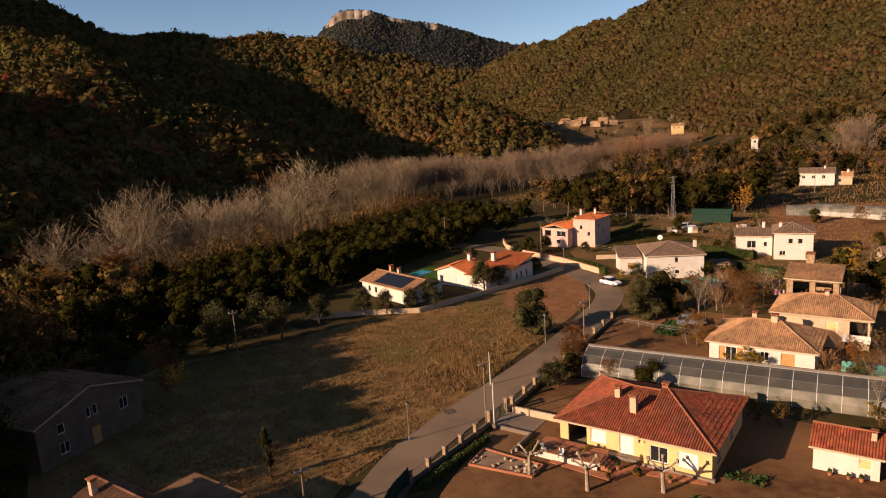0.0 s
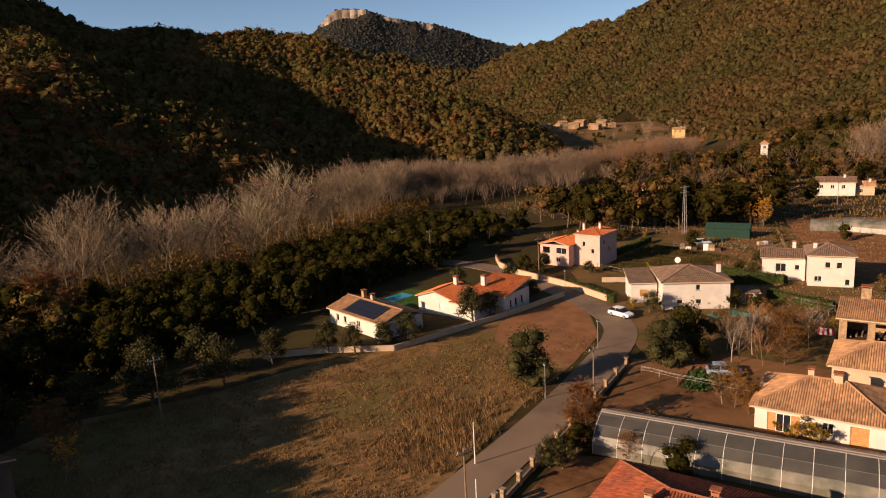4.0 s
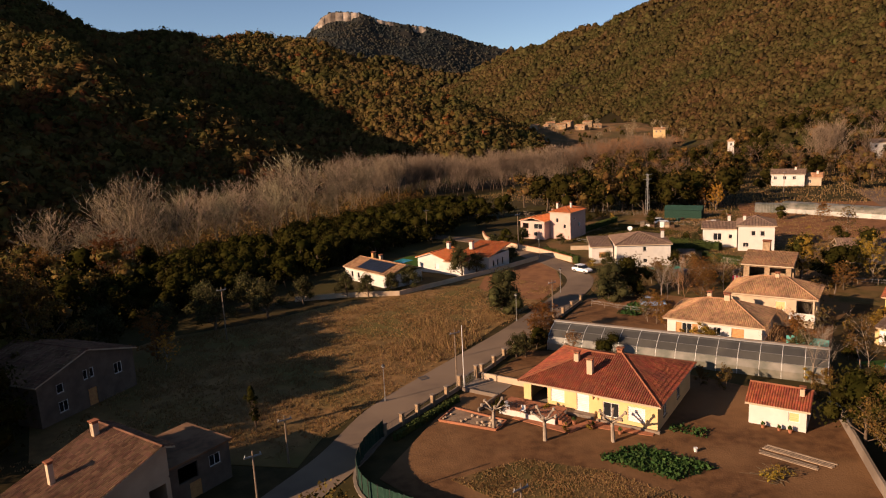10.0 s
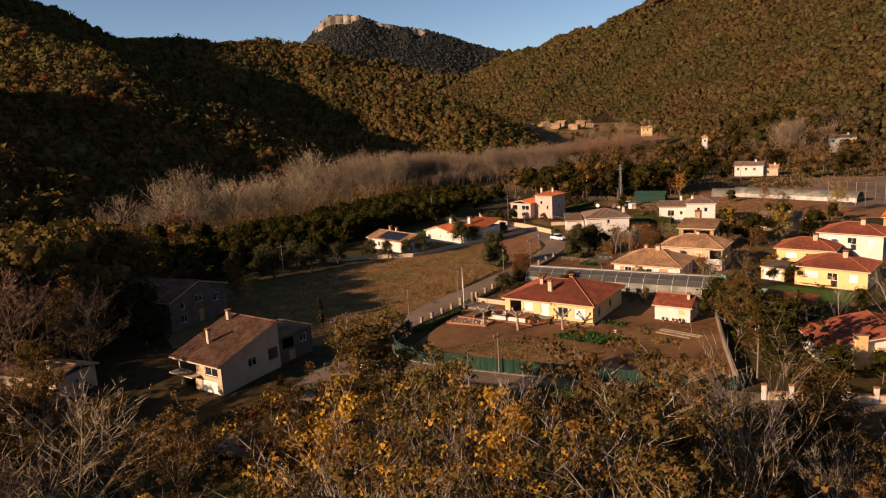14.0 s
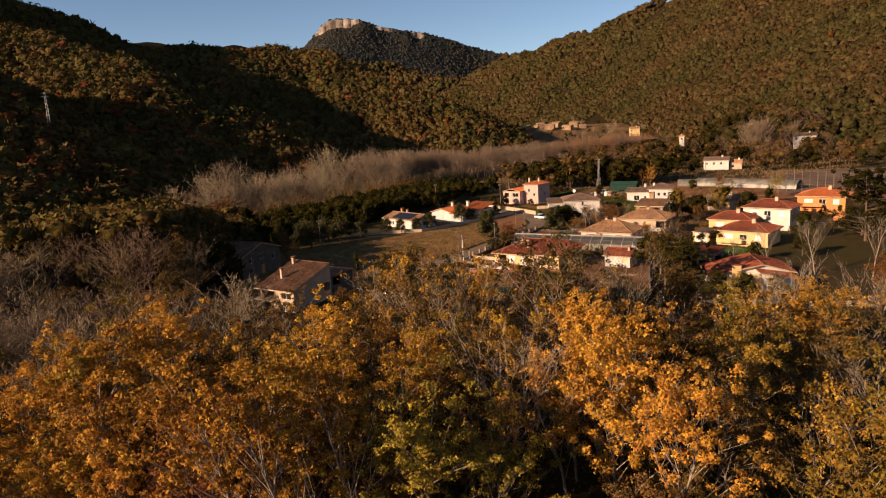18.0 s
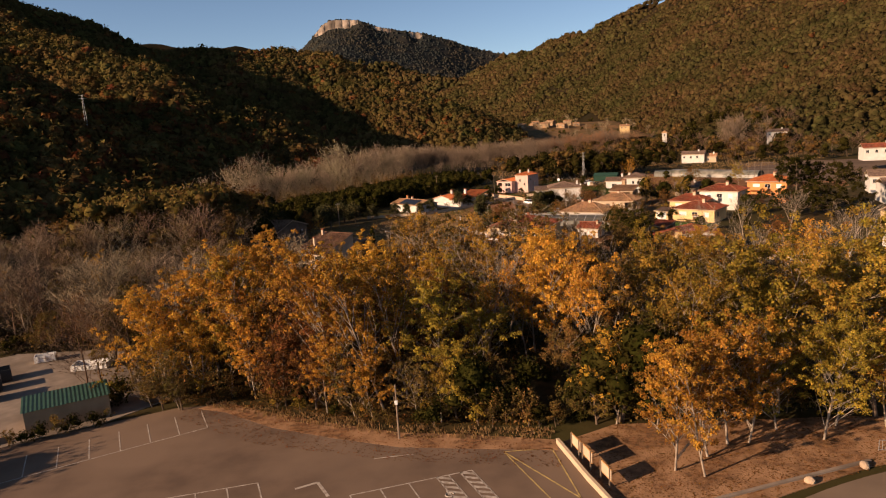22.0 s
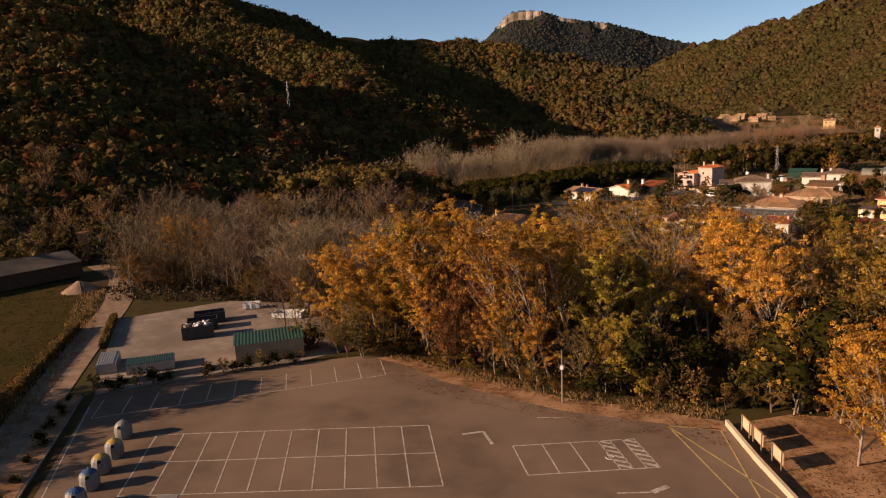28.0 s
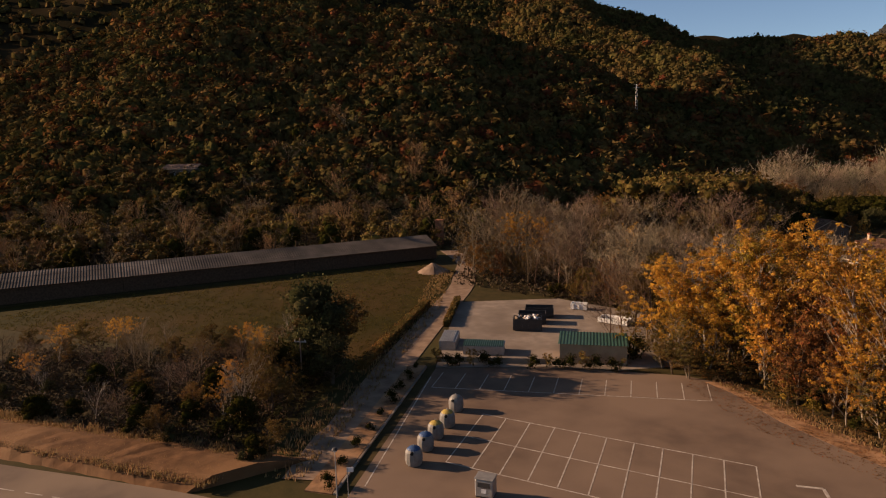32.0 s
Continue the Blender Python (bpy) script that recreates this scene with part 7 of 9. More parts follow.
hedge([(10.2, 32.6), (15, 30.0), (23, 26.3)], 1.2, 1.1, label="yellow-green ivy hedge over a rubble bank", sparse=1.3)
hedge([(27.6, 148), (32.6, 135)], 1.6, 1.0)
hedge([(37, 166.5), (55, 187)], 1.5, 1.2)
hedge([(57.5, 150.5), (65.2, 141)], 1.8, 1.3)
hedge([(58.5, 133.5), (64.4, 124)], 1.6, 1.2)
hedge([(54.5, 143.6), (60.5, 142.6), (66.0, 141.8)], 1.7, 1.4)
hedge([(3.5, 67.3), (-3.4, 58.4)], 0.8, 0.7, label="low dark shrubs along the street wall")
hedge([(52, 60), (56, 54), (50, 45)], 1.4, 1.0)
hedge([(-70.6, -36), (-79.6, -22)], 1.0, 1.0, z=PK, label="scrubby hedge beside the yard track", mat_="leaf_oak")
hedge([(-66.8, -57), (-72, -47), (-81.5, -28)], 1.3, 1.5, z=PK, label="rough bramble hedge between field and track", sparse=0.8, mat_="leaf_oak")


def pole(x, y, h, z=None, r=0.11, label="weathered wooden utility pole", material="wood_pole", arm=True):
    zz = hz(x, y) if z is None else z
    t = thing("utility_pole", pose(x, y, zz - 0.05, 0, 0, 30), label, "pole", "utility poles")
    part("shaft", tubes(((0, 0, 0), (0, 0, h), r, r * 0.6), n=8), material, t)
    if arm:
        c = part("crossarm", boxes((-0.7, 0.7, -0.05, 0.05, h - 0.5, h - 0.38)), "metal", t)
        for k in (-0.6, 0, 0.6):
            part("insulator", tubes(((k, 0, h - 0.376), (k, 0, h - 0.2), 0.04, 0.03)), "metal_white", c)
    return t


def street_lamp(x, y, h=4.2, turn=0, z=V):
    t = thing("street_lamp", pose(x, y, z, 0, 0, turn), "slim grey street lamp with a small head", "street lamp", "street lamps")
    part("base", tubes(((0, 0, 0), (0, 0, 0.5), 0.09, 0.08)), "metal", t)
    part("shaft", tubes(((0, 0, 0.5), (0, 0, h), 0.05, 0.04)), "metal", t)
    hd = part("lamp_head", tubes(((0, 0, h + 0.12), (0, 0, h + 0.32), 0.26, 0.12), n=8), "metal_dark", t)
    part("diffuser", tubes(((0, 0, h), (0, 0, h + 0.118), 0.16, 0.24), n=8), "metal_white", hd)


for x, y, h in ((3.6, 71.9, 7.2), (-30.6, 95.3, 8.5), (-13.4, 43.1, 7.5), (6.9, 39.4, 5.5), (36.3, 33, 6.5), (-55, 57.3, 11.5), (0.8, 173, 8.5), (22.3, 153.5, 9), (19.6, 95.2, 6.8), (-8, 186, 7), (-31, 300, 12), (118, 215, 9), (147, 300, 9), (-13.5, 55, 5), (-58, -46.5, 0)):
    if h:
        pole(x, y, h)
for x, y, h in ((4.4, 70.4, 5.2), (4.9, 82.2, 4.5)):
    pole(x, y, h, r=0.07, label="thin pale metal service pole", material="metal_white", arm=False)
for x, y in ((-4.9, 68.5), (14.2, 96.8), (2.9, 36.2), (25.6, 143.6), (24.2, 112.4)):
    street_lamp(x, y)


def pylon(x, y, h, w=0.9):
    t = thing("lattice_pylon", pose(x, y, hz(x, y) - 0.1, 0, 0, 20), "slim grey lattice power pylon with crossarm", "pylon")
    for sx in (-1, 1):
        for sy in (-1, 1):
            part("leg", tubes(((sx * w / 2, sy * w / 2, 0), (sx * 0.18, sy * 0.18, h), 0.06, 0.05), n=4), "metal", t)
    n = 12
    for k in range(n):
        z0, z1 = h * k / n, h * (k + 1) / n
        a, b = w / 2 + (0.18 - w / 2) * k / n, w / 2 + (0.18 - w / 2) * (k + 1) / n
        part("brace", tubes(((-a, -a, z0), (b, -b, z1), 0.035, 0.035), ((a, a, z0), (-b, b, z1), 0.035, 0.035), n=3), "metal", t)
    for z in (h - 0.4, h - 1.8):
        part("crossarm", boxes((-1.5, 1.5, -0.07, 0.07, z, z + 0.14)), "metal", t)


pylon(67, 196.4, 12.5)
pylon(-157, 217, 17, 1.2)


def loft(bm, sections, caps=True):
    """A skin over closed rings of equal size."""
    R = [[bm.verts.new(p) for p in s] for s in sections]
    n = len(R[0])
    for a, b in zip(R, R[1:]):
        for k in range(n):
            bm.faces.new((a[k], a[(k + 1) % n], b[(k + 1) % n], b[k]))
    if caps:
        bm.faces.new(R[0][::-1])
        bm.faces.new(R[-1])
    return bm


def car(x, y, z, turn, paint, label, tall=1.0):
    t = thing("car", pose(x, y, z, 0, 0, turn), label, "car", "parked cars")

    def ring(xx, w, z0, z1):
        return [(xx, -w, z0 + 0.08), (xx, -w * 0.9, z0), (xx, w * 0.9, z0), (xx, w, z0 + 0.08), (xx, w, (z0 + z1) / 2 + 0.1), (xx, w * 0.92, z1), (xx, -w * 0.92, z1), (xx, -w, (z0 + z1) / 2 + 0.1)]
    secs = [(-2.12, 0.72, 0.42, 0.72), (-2.0, 0.83, 0.3, 0.9), (-1.2, 0.88, 0.26, 0.96), (0, 0.89, 0.25, 0.96), (0.9, 0.88, 0.26, 0.94), (1.7, 0.84, 0.3, 0.82), (2.1, 0.7, 0.38, 0.66)]
    part("body", loft(bmesh.new(), [ring(a, b, c, d * tall) for a, b, c, d in secs]), paint, t)
    zt = 0.95 * tall
    cab = [(-1.85, 0.78, 0.78), (-1.25, 0.78, 0.64), (0.1, 0.79, 0.64), (1.0, 0.8, 0.8)]
    roofz = [zt + 0.06, zt + 0.52 * tall, zt + 0.54 * tall, zt + 0.02]
    part("cabin", loft(bmesh.new(), [[(a, -w0, zt - 0.04), (a, w0, zt - 0.04), (a, w1, rz), (a, -w1, rz)] for (a, w0, w1), rz in zip(cab, roofz)]), "glass_dark", t, "dark glazed cabin")
    part("roof", loft(bmesh.new(), [[(a, -w, z_), (a, w, z_), (a, w * 0.95, z_ + 0.05), (a, -w * 0.95, z_ + 0.05)] for a, w, z_ in ((-1.4, 0.6, roofz[1] - 0.06), (-1.1, 0.66, roofz[1] + 0.003), (0.1, 0.66, roofz[2] + 0.003), (0.3, 0.6, roofz[2] - 0.07))]), paint, t)
    for sx in (-1.3, 1.32):
        for sy in (-1, 1):
            w = part("wheel", tubes(((sx, sy * 0.70, 0.32), (sx, sy * 0.9, 0.32), 0.32, 0.32), n=14), "rubber", t)
            part("rim", tubes(((sx, sy * 0.88, 0.32), (sx, sy * 0.91, 0.32), 0.2, 0.2), n=10), "metal", w)
    for sy in (-1, 1):
        part("headlight", boxes((1.98, 2.1, sy * 0.6 - 0.13, sy * 0.6 + 0.13, 0.56, 0.68)), "metal_white", t)
        part("tail_light", boxes((-2.12, -2.02, sy * 0.66 - 0.1, sy * 0.66 + 0.1, 0.7, 0.86)), "lamp_red", t)
        part("pillar", tubes(((-0.55, sy * 0.81, zt - 0.02), (-0.55, sy * 0.67, zt + 0.5 * tall), 0.035, 0.035), n=4), paint, t)
    return t


car(-9.8, 44.3, V + 0.075, 152, "car_white", "white family car parked on the street", 1.06)
car(31.5, 127.2, V + 0.06, -55, "car_white", "white hatchback parked beside the street")
car(37.2, 100.8, V + 0.04, -15, "car_blue", "pale blue hatchback parked beside a kitchen garden")
car(65.2, 179.5, V + 0.03, 10, "car_white", "white car parked among the allotments", 1.1)


def pollard(x, y, seed, z=V):
    g = random.Random(seed)
    t = thing("pollarded_tree", pose(x, y, z, 0, 0, seed * 50), "pollarded plane tree with knobbly bare limbs", "tree", "pollarded trees")
    bm = bmesh.new()
    tube(bm, (0, 0, 0), (0.1, 0, 2.1), 0.22, 0.17, 8)
    for k in range(5):
        a = k * math.tau / 5 + g.uniform(-0.3, 0.3)
        m = Vector((0.1 + 0.6 * math.cos(a), 0.6 * math.sin(a), 2.45))
        e = Vector((0.1 + 1.25 * math.cos(a), 1.25 * math.sin(a), 2.75 + g.uniform(0, 0.35)))
        tube(bm, (0.1, 0, 2.0), m, 0.12, 0.1, 6)
        tube(bm, m, e, 0.1, 0.09, 6)
        tube(bm, e - Vector((0, 0, 0.12)), e + Vector((0, 0, 0.16)), 0.18, 0.13, 6)
    part("trunk", bm, "bark_pale", t)


for i, (x, y) in enumerate(((6.8, 59.6), (11.6, 56.5), (18.1, 55.4), (18.9, 84.6 - 1.2))):
    if i < 3:
        pollard(x, y, i + 1)


GRAVEL = [(2.9, 65.3), (8.3, 61.2), (7.0, 59.2), (1.2, 62.3)]


def crops(name, pts, label, s=0.45, per=26, z=V):
    """Rows of leafy vegetables, one mesh."""
    C = np.concatenate([np.array([[x, y, 0.2]]) + rng.normal(size=(per, 3)) * np.array([0.26, 0.26, 0.12]) for x, y in pts])
    v, f = leaves(C, s)
    v[:, 2] = np.maximum(v[:, 2], 0.02) + z
    ob = np_mesh(name, v, f, "crop")
    return tagged(ob, label, "vegetables", kind="stuff")


crops("cabbage_patch", [(16.4 + 0.56 * i + 0.72 * j, 52.2 - 0.47 * i + 0.3 * j) for i in range(10) for j in range(6)], "patch of grey-green cabbages on bare soil", 0.3, 30)
crops("vegetable_bed", [UV(31.0, 97.5, 0.8 * i, 1.0 * j) for i in range(4) for j in range(7)], "rows of leafy vegetables in a kitchen garden", 0.35)
sheet("facade_path", [(9.0, 61.9), (14.2, 57.6), (16.6, 59.2), (17.6, 58.3), (22.2, 56.0), (24.0, 58.6), (23.2, 59.2), (21.8, 57.2), (17.0, 60.4), (14.3, 58.9), (9.7, 62.6)], V + 0.1, "brick", "narrow brick-paved path along the house front", "path", 0.2)
sheet("gravel_bed", GRAVEL, V + 0.12, "track", "raised bed of pale gravel with stones", "garden bed", 0.3)
for i in range(4):
    (ax, ay), (bx, by) = GRAVEL[i], GRAVEL[(i + 1) % 4]
    wall_line("bed_kerb", [(ax, ay), (bx, by)], 0.28, 0.16, "brick", "brick kerb of a raised gravel bed")
for k in range(22):
    f, h_ = rng.random(2)
    p = Vector(GRAVEL[0]).lerp(Vector(GRAVEL[1]), f).lerp(Vector(GRAVEL[3]).lerp(Vector(GRAVEL[2]), f), 0.1 + 0.8 * h_)
    st_ = thing("garden_stone", pose(p.x, p.y, V + 0.12, 0, 0, 40 * k), "rounded pale stone on a gravel bed", "stone", "garden stones")
    bm = bmesh.new()
    bmesh.ops.create_icosphere(bm, subdivisions=1, radius=0.16 + 0.1 * f)
    for v in bm.verts:
        v.co *= 1 + 0.35 * noise.noise(v.co * 4 + Vector((k, 0, 0)))
        v.co.z = v.co.z * 0.7 + 0.1
    part("stone", bm, "rock", st_)
bk = thing("bucket", pose(25.1, 52.5, V + 0.04), "white plastic bucket standing on the soil", "bucket")
part("pail", tubes(((0, 0, 0), (0, 0, 0.34), 0.15, 0.19), n=12), "metal_white", bk)
part("rim", tubes(((0, 0, 0.342), (0, 0, 0.37), 0.205, 0.205), n=12), "metal_white", bk)
crops("salad_rows", [UV(24.5, 57.2, 0.5 * i, 0.8 * j) for i in range(7) for j in range(2)], "low green salad rows on soil", 0.25, 14)
fur = thing("soil_furrows", pose(34.2, 95.6, V, 0, 0, 55), "dark earth furrows of a kitchen garden", "garden bed", kind="structure")
for k in range(7):
    bm = bmesh.new()
    prof = [(-0.3, 0.04), (0, 0.24), (0.3, 0.04)]
    rows = [[bm.verts.new((x, 0.75 * k + y + 0.03 * math.sin(x * 3 + k), z + 0.02 * math.sin(x * 5 + k))) for y, z in prof] for x in np.linspace(0, 7, 12)]
    for a, b in zip(rows, rows[1:]):
        for j in range(2):
            bm.faces.new((a[j], b[j], b[j + 1], a[j + 1]))
    part("furrow", bm, "soil", fur)

# trees and bushes among the houses
g4 = random.Random(21)
for k, x, y, s in (("cypress", -18.3, 62.4, 0.95), ("cedar", 39.8, 33.0, 0.95), ("oak_a", 40.2, 46.5, 0.85), ("ever_b", 41.4, 42, 0.85), ("rust_a", 39.6, 39.5, 0.42), ("ever_a", 40.6, 51.5, 0.95), ("ever_b", 44.2, 47.5, 0.9), ("oak_a", 45.5, 54.5, 0.6), ("ever_a", 44, 30.5, 0.55), ("ever_a", 48.6, 29.2, 0.5), ("olive_a", 53, 28.2, 0.7),
                   ("bare_c", 44, 66.5, 0.55), ("rust_a", 47.5, 76, 0.45), ("olive_a", 46.8, 73.2, 0.7), ("shrub_c", 38.6, 81.5, 1.0), ("shrub_c", 37.0, 83.6, 0.8), ("bare_red", 43.6, 75.5, 0.32), ("rust_a", 34.5, 91.5, 0.45), ("bare_c", 39.5, 104, 0.55), ("bare_c", 43.6, 107, 0.5), ("rust_a", 48, 107, 0.5), ("bare_red", 46, 112, 0.4), ("bare_c", 52, 108.5, 0.45), ("shrub_b", 36.2, 106.5, 1.0),
                   ("ever_b", 68, 113, 1.0), ("poplar_c", 66.5, 110, 0.55), ("ever_a", 72, 108, 0.9), ("rust_a", 70.5, 104, 0.4), ("ever_b", 82, 118, 0.9), ("ever_a", 87, 112, 0.85), ("shrub_b", 50.5, 128, 1.2), ("shrub_b", 53.5, 127, 1.0), ("olive_a", 36.5, 128.3, 0.7), ("shrub_c", 34.6, 131, 0.8), ("ever_a", 20, 160, 0.55), ("olive_a", 24.6, 163.5, 0.7), ("shrub_b", 23, 159.5, 1.0), ("olive_a", 33, 157.5, 0.5), ("olive_a", 62, 146, 0.6),
                   ("shrub_c", 12.8, 62.6, 0.55), ("shrub_b", 8.0, 63.2, 0.7), ("shrub_c", 13.9, 57.9, 0.4), ("shrub_c", 16.4, 58.2, 0.35), ("rust_a", 19.8, 81.2, 0.25), ("ever_a", 22.8, 75.8, 0.42), ("ever_a", 15.2, 83.5, 0.42), ("olive_a", 13.2, 80.4, 0.6), ("olive_a", 16.9, 84.6, 0.4), ("shrub_a", 33.8, 66, 0.9), ("shrub_a", 31.6, 67.6, 0.8),
                   ("shrub_c", 64, 84, 1.3), ("shrub_c", 62, 83, 1.1), ("ever_a", 72.5, 56, 0.6), ("ever_a", 83, 74, 0.75), ("cedar", 92, 66, 1.5), ("cedar", 99, 62, 1.35), ("cedar", 95, 72, 1.3), ("ever_a", 62, 54.5, 0.5), ("bare_c", 60, 45, 0.7), ("bare_c", 66, 40, 0.8), ("bare_c", 54.5, 47, 0.5), ("bare_c", 74, 36, 0.9), ("rust_a", 58, 8, 0.8), ("bare_c", 66, 2, 1.0), ("bare_c", 62, -8, 1.05), ("bare_c", 74, -4, 1.0), ("bare_c", 52, -16, 1.0)):
    plant(k, x, y, s)
for i in range(46):      # rough growth round plots
    x, y = g4.choice([(g4.uniform(38, 62), g4.uniform(108, 124)), (g4.uniform(60, 110), g4.uniform(100, 150)), (g4.uniform(76, 120), g4.uniform(60, 110)), (g4.uniform(34, 60), g4.uniform(185, 200))])
    plant(g4.choice(["shrub_a", "shrub_b", "shrub_c", "shrub_a"]), x, y, g4.uniform(0.4, 1.0))
for i in range(36):      # verge below the lane and dark bank by house D
    x = g4.uniform(-22, 8)
    plant(g4.choice(["shrub_a", "shrub_b"]), x, 33.5 - 0.42 * x + g4.uniform(-5, 0.2), g4.uniform(0.3, 0.8))
for x, y, s in ((-62, 62, 1.4), (-54.6, 74.5, 1.45), (-50, 52, 1.2), (-52, 84, 1.3), (-66, 74, 1.5), (-56, 56, 1.4), (-45, 60.5, 1.25), (-60, 88, 1.4), (-70, 60, 1.4), (-60, 68, 1.5)):
    plant(g4.choice(["oak_a", "ever_a", "oak_a"]), x, y, s)


def grass_tufts():
    """Tall dry grass on the meadow and verges."""
    r = np.random.default_rng(4)
    x, y = r.uniform(-44, 27, 42000), r.uniform(56, 140, 42000)
    road = np.array([tuple(p) for p in road_pts])
    d = np.min(np.hypot(x[:, None] - road[None, :, 0], y[:, None] - road[None, :, 1]), 1)
    side = y - (62 + 1.45 * (x + 9.5))
    clump = np.sin(x * 0.5 + 1.1 * np.sin(y * 0.3)) * np.sin(y * 0.42 + 0.5) + r.normal(size=len(x)) * 0.5
    dense = np.exp(-(((x - 3) / 7) ** 2 + ((y - 90) / 11) ** 2))
    keep = (side > 1.5) & (d > 3.0) & (y < 117 + 0.85 * (x + 4)) & (y < 123) & (x > -42 + 0.2 * (y - 60)) & (clump + 1.5 * dense > 0.55)
    x, y, dense = x[keep], y[keep], dense[keep]
    hgt = (0.26 + 0.8 * dense) * r.uniform(0.5, 1.3, len(x))
    k = 6
    az = r.uniform(0, math.tau, (len(x), k))
    off = r.normal(size=(len(x), k, 2)) * 0.16
    bx, by = x[:, None] + off[..., 0], y[:, None] + off[..., 1]
    w = 0.045
    tx, ty = bx + 0.25 * hgt[:, None] * np.cos(az * 1.7), by + 0.25 * hgt[:, None] * np.sin(az * 1.7)
    zb = np.full_like(bx, V + 0.02)
    v = np.stack([np.stack([bx - w * np.cos(az), by - w * np.sin(az), zb], -1), np.stack([bx + w * np.cos(az), by + w * np.sin(az), zb], -1), np.stack([tx, ty, zb + hgt[:, None] * r.uniform(0.6, 1.1, (len(x), k))], -1)], 2).reshape(-1, 3)
    tagged(np_mesh("dry_grass", v, np.arange(len(v)).reshape(-1, 3), "drygrass"), "tall dry golden grass on the meadow", "grass", kind="stuff")


grass_tufts()

# small buildings and shelters beyond
def corrugated(f, n):
    """One ribbed sheet over a roof face whose first edge is the eave."""
    bm = bmesh.new()
    a, b, c, d = [Vector(p) for p in f]
    cols = []
    for k in range(n + 1):
        up = Vector((0, 0, 0.02 + 0.05 * (k % 2)))
        cols.append((bm.verts.new(a.lerp(b, k / n) + up), bm.verts.new(d.lerp(c, k / n) + up)))
    for p, q in zip(cols, cols[1:]):
        bm.faces.new((p[0], q[0], q[1], p[1]))
    return bm


gs = thing("green_shed", pose(69.2, 188.5, V, 0, 0, -30), "dark green metal garden shed", "shed")
part("wall", boxes((0.2, 10.3, 0.2, 4.8, 0, 2.4)), "net_green", gs)
rf_, _ = roof_faces("gable_x", 0, 10.5, 0, 5, 2.42, 1.1)
for f in rf_:
    part("roof_slope", corrugated(f, 36), "sheet_green", gs)


def tunnel(x, y, turn, L, w, h, label, z=V, skin="greenhouse_low", n=9):
    t = thing("polytunnel", pose(x, y, z, 0, 0, turn), label, "greenhouse")
    k = 9
    prof = [(w / 2 - w / 2 * math.cos(math.pi * i / k), h * math.sin(math.pi * i / k) ** 0.8) for i in range(k + 1)]
    for i in range(n):
        x0, x1 = L * i / n + 0.03, L * (i + 1) / n - 0.03
        bm = bmesh.new()
        R = [[bm.verts.new((a, b, c)) for b, c in prof] for a in (x0, x1)]
        for j in range(k):
            bm.faces.new((R[0][j], R[1][j], R[1][j + 1], R[0][j + 1]))
        part("cover", bm, skin, t)
    for i in range(n + 1):
        bm = bmesh.new()
        for (a0, c0), (a1, c1) in zip(prof, prof[1:]):
            tube(bm, (L * i / n, a0, c0 + 0.02), (L * i / n, a1, c1 + 0.02), 0.03, 0.03, 3)
        part("hoop", bm, "metal", t)
    bm = bmesh.new()
    bm.faces.new([bm.verts.new((0.0, b, c)) for b, c in prof])
    part("end_cover", bm, skin, t)


tunnel(102.5, 187.5, -50, 38, 6.5, 3.0, "long grey plastic greenhouse beside a field", n=16)
tunnel(96.5, 190, -30, 7, 5, 2.6, "grey rounded polytunnel with pale end")
tunnel(51.2, 119.6, -58, 3.4, 2.2, 1.6, "small pale hooped shelter over plants", n=3)
tunnel(47.8, 121.5, -58, 3.0, 2.4, 1.2, "low dark plastic cover over a bed", skin="greenhouse_skin", n=3)
ta = thing("net_shelter", pose(43.2, 116.6, V, 0, 0, 15), "bright green tarpaulin shelter on posts", "shelter")
bm = bmesh.new()
grid = [[bm.verts.new((x, y, 2.0 + 0.12 * math.sin(x * 1.3) * math.sin(y * 1.7))) for y in np.linspace(0, 3.2, 6)] for x in np.linspace(0, 5.4, 9)]
for a, b in zip(grid, grid[1:]):
    for j in range(5):
        bm.faces.new((a[j], b[j], b[j + 1], a[j + 1]))
part("tarpaulin", bm, "tarp_green", ta)
for x in (0.1, 2.7, 5.3):
    for y in (0.1, 3.1):
        part("post", tubes(((x, y, 0), (x, y, 1.95), 0.05, 0.05)), "wood_pole", ta)
cl = thing("striped_cloth", pose(55.4, 112.6, V, 0, 0, -30), "red and white striped cloth hung over a rail", "cloth")
for k in range(7):
    part("stripe", boxes((0.3 * k, 0.3 * k + 0.28, 0, 0.04, 0.4, 1.4)), "fabric_red" if k % 2 == 0 else "fabric_white", cl)
part("rail", tubes(((-0.2, 0.02, 1.43), (2.3, 0.02, 1.43), 0.03, 0.03), ((-0.2, 0.02, 0), (-0.2, 0.02, 1.45), 0.03, 0.03), ((2.3, 0.02, 0), (2.3, 0.02, 1.45), 0.03, 0.03)), "wood_pole", cl)
tp = thing("pool_cover", pose(47.8, 79.4, V, 0, 0, A), "teal plastic sheet screen in a garden", "screen")
bm = bmesh.new()
cols = [[bm.verts.new((x, 0.15 * math.sin(x * 2.2), z)) for z in (0, 0.7, 1.4)] for x in np.linspace(0, 5, 14)]
for a, b in zip(cols, cols[1:]):
    for j in range(2):
        bm.faces.new((a[j], b[j], b[j + 1], a[j + 1]))
part("plastic_sheet", bm, "tarp_teal", tp)
hut = thing("garden_hut", pose(52.6, 130.6, V, 0, 0, -15), "little white garden hut with dark roof", "hut")
body(hut, 0, 2.4, 0, 2.2, 2.0, "plaster_white", {"S": [(0.8, 1.6, 0.1, 1.7, "door")]})
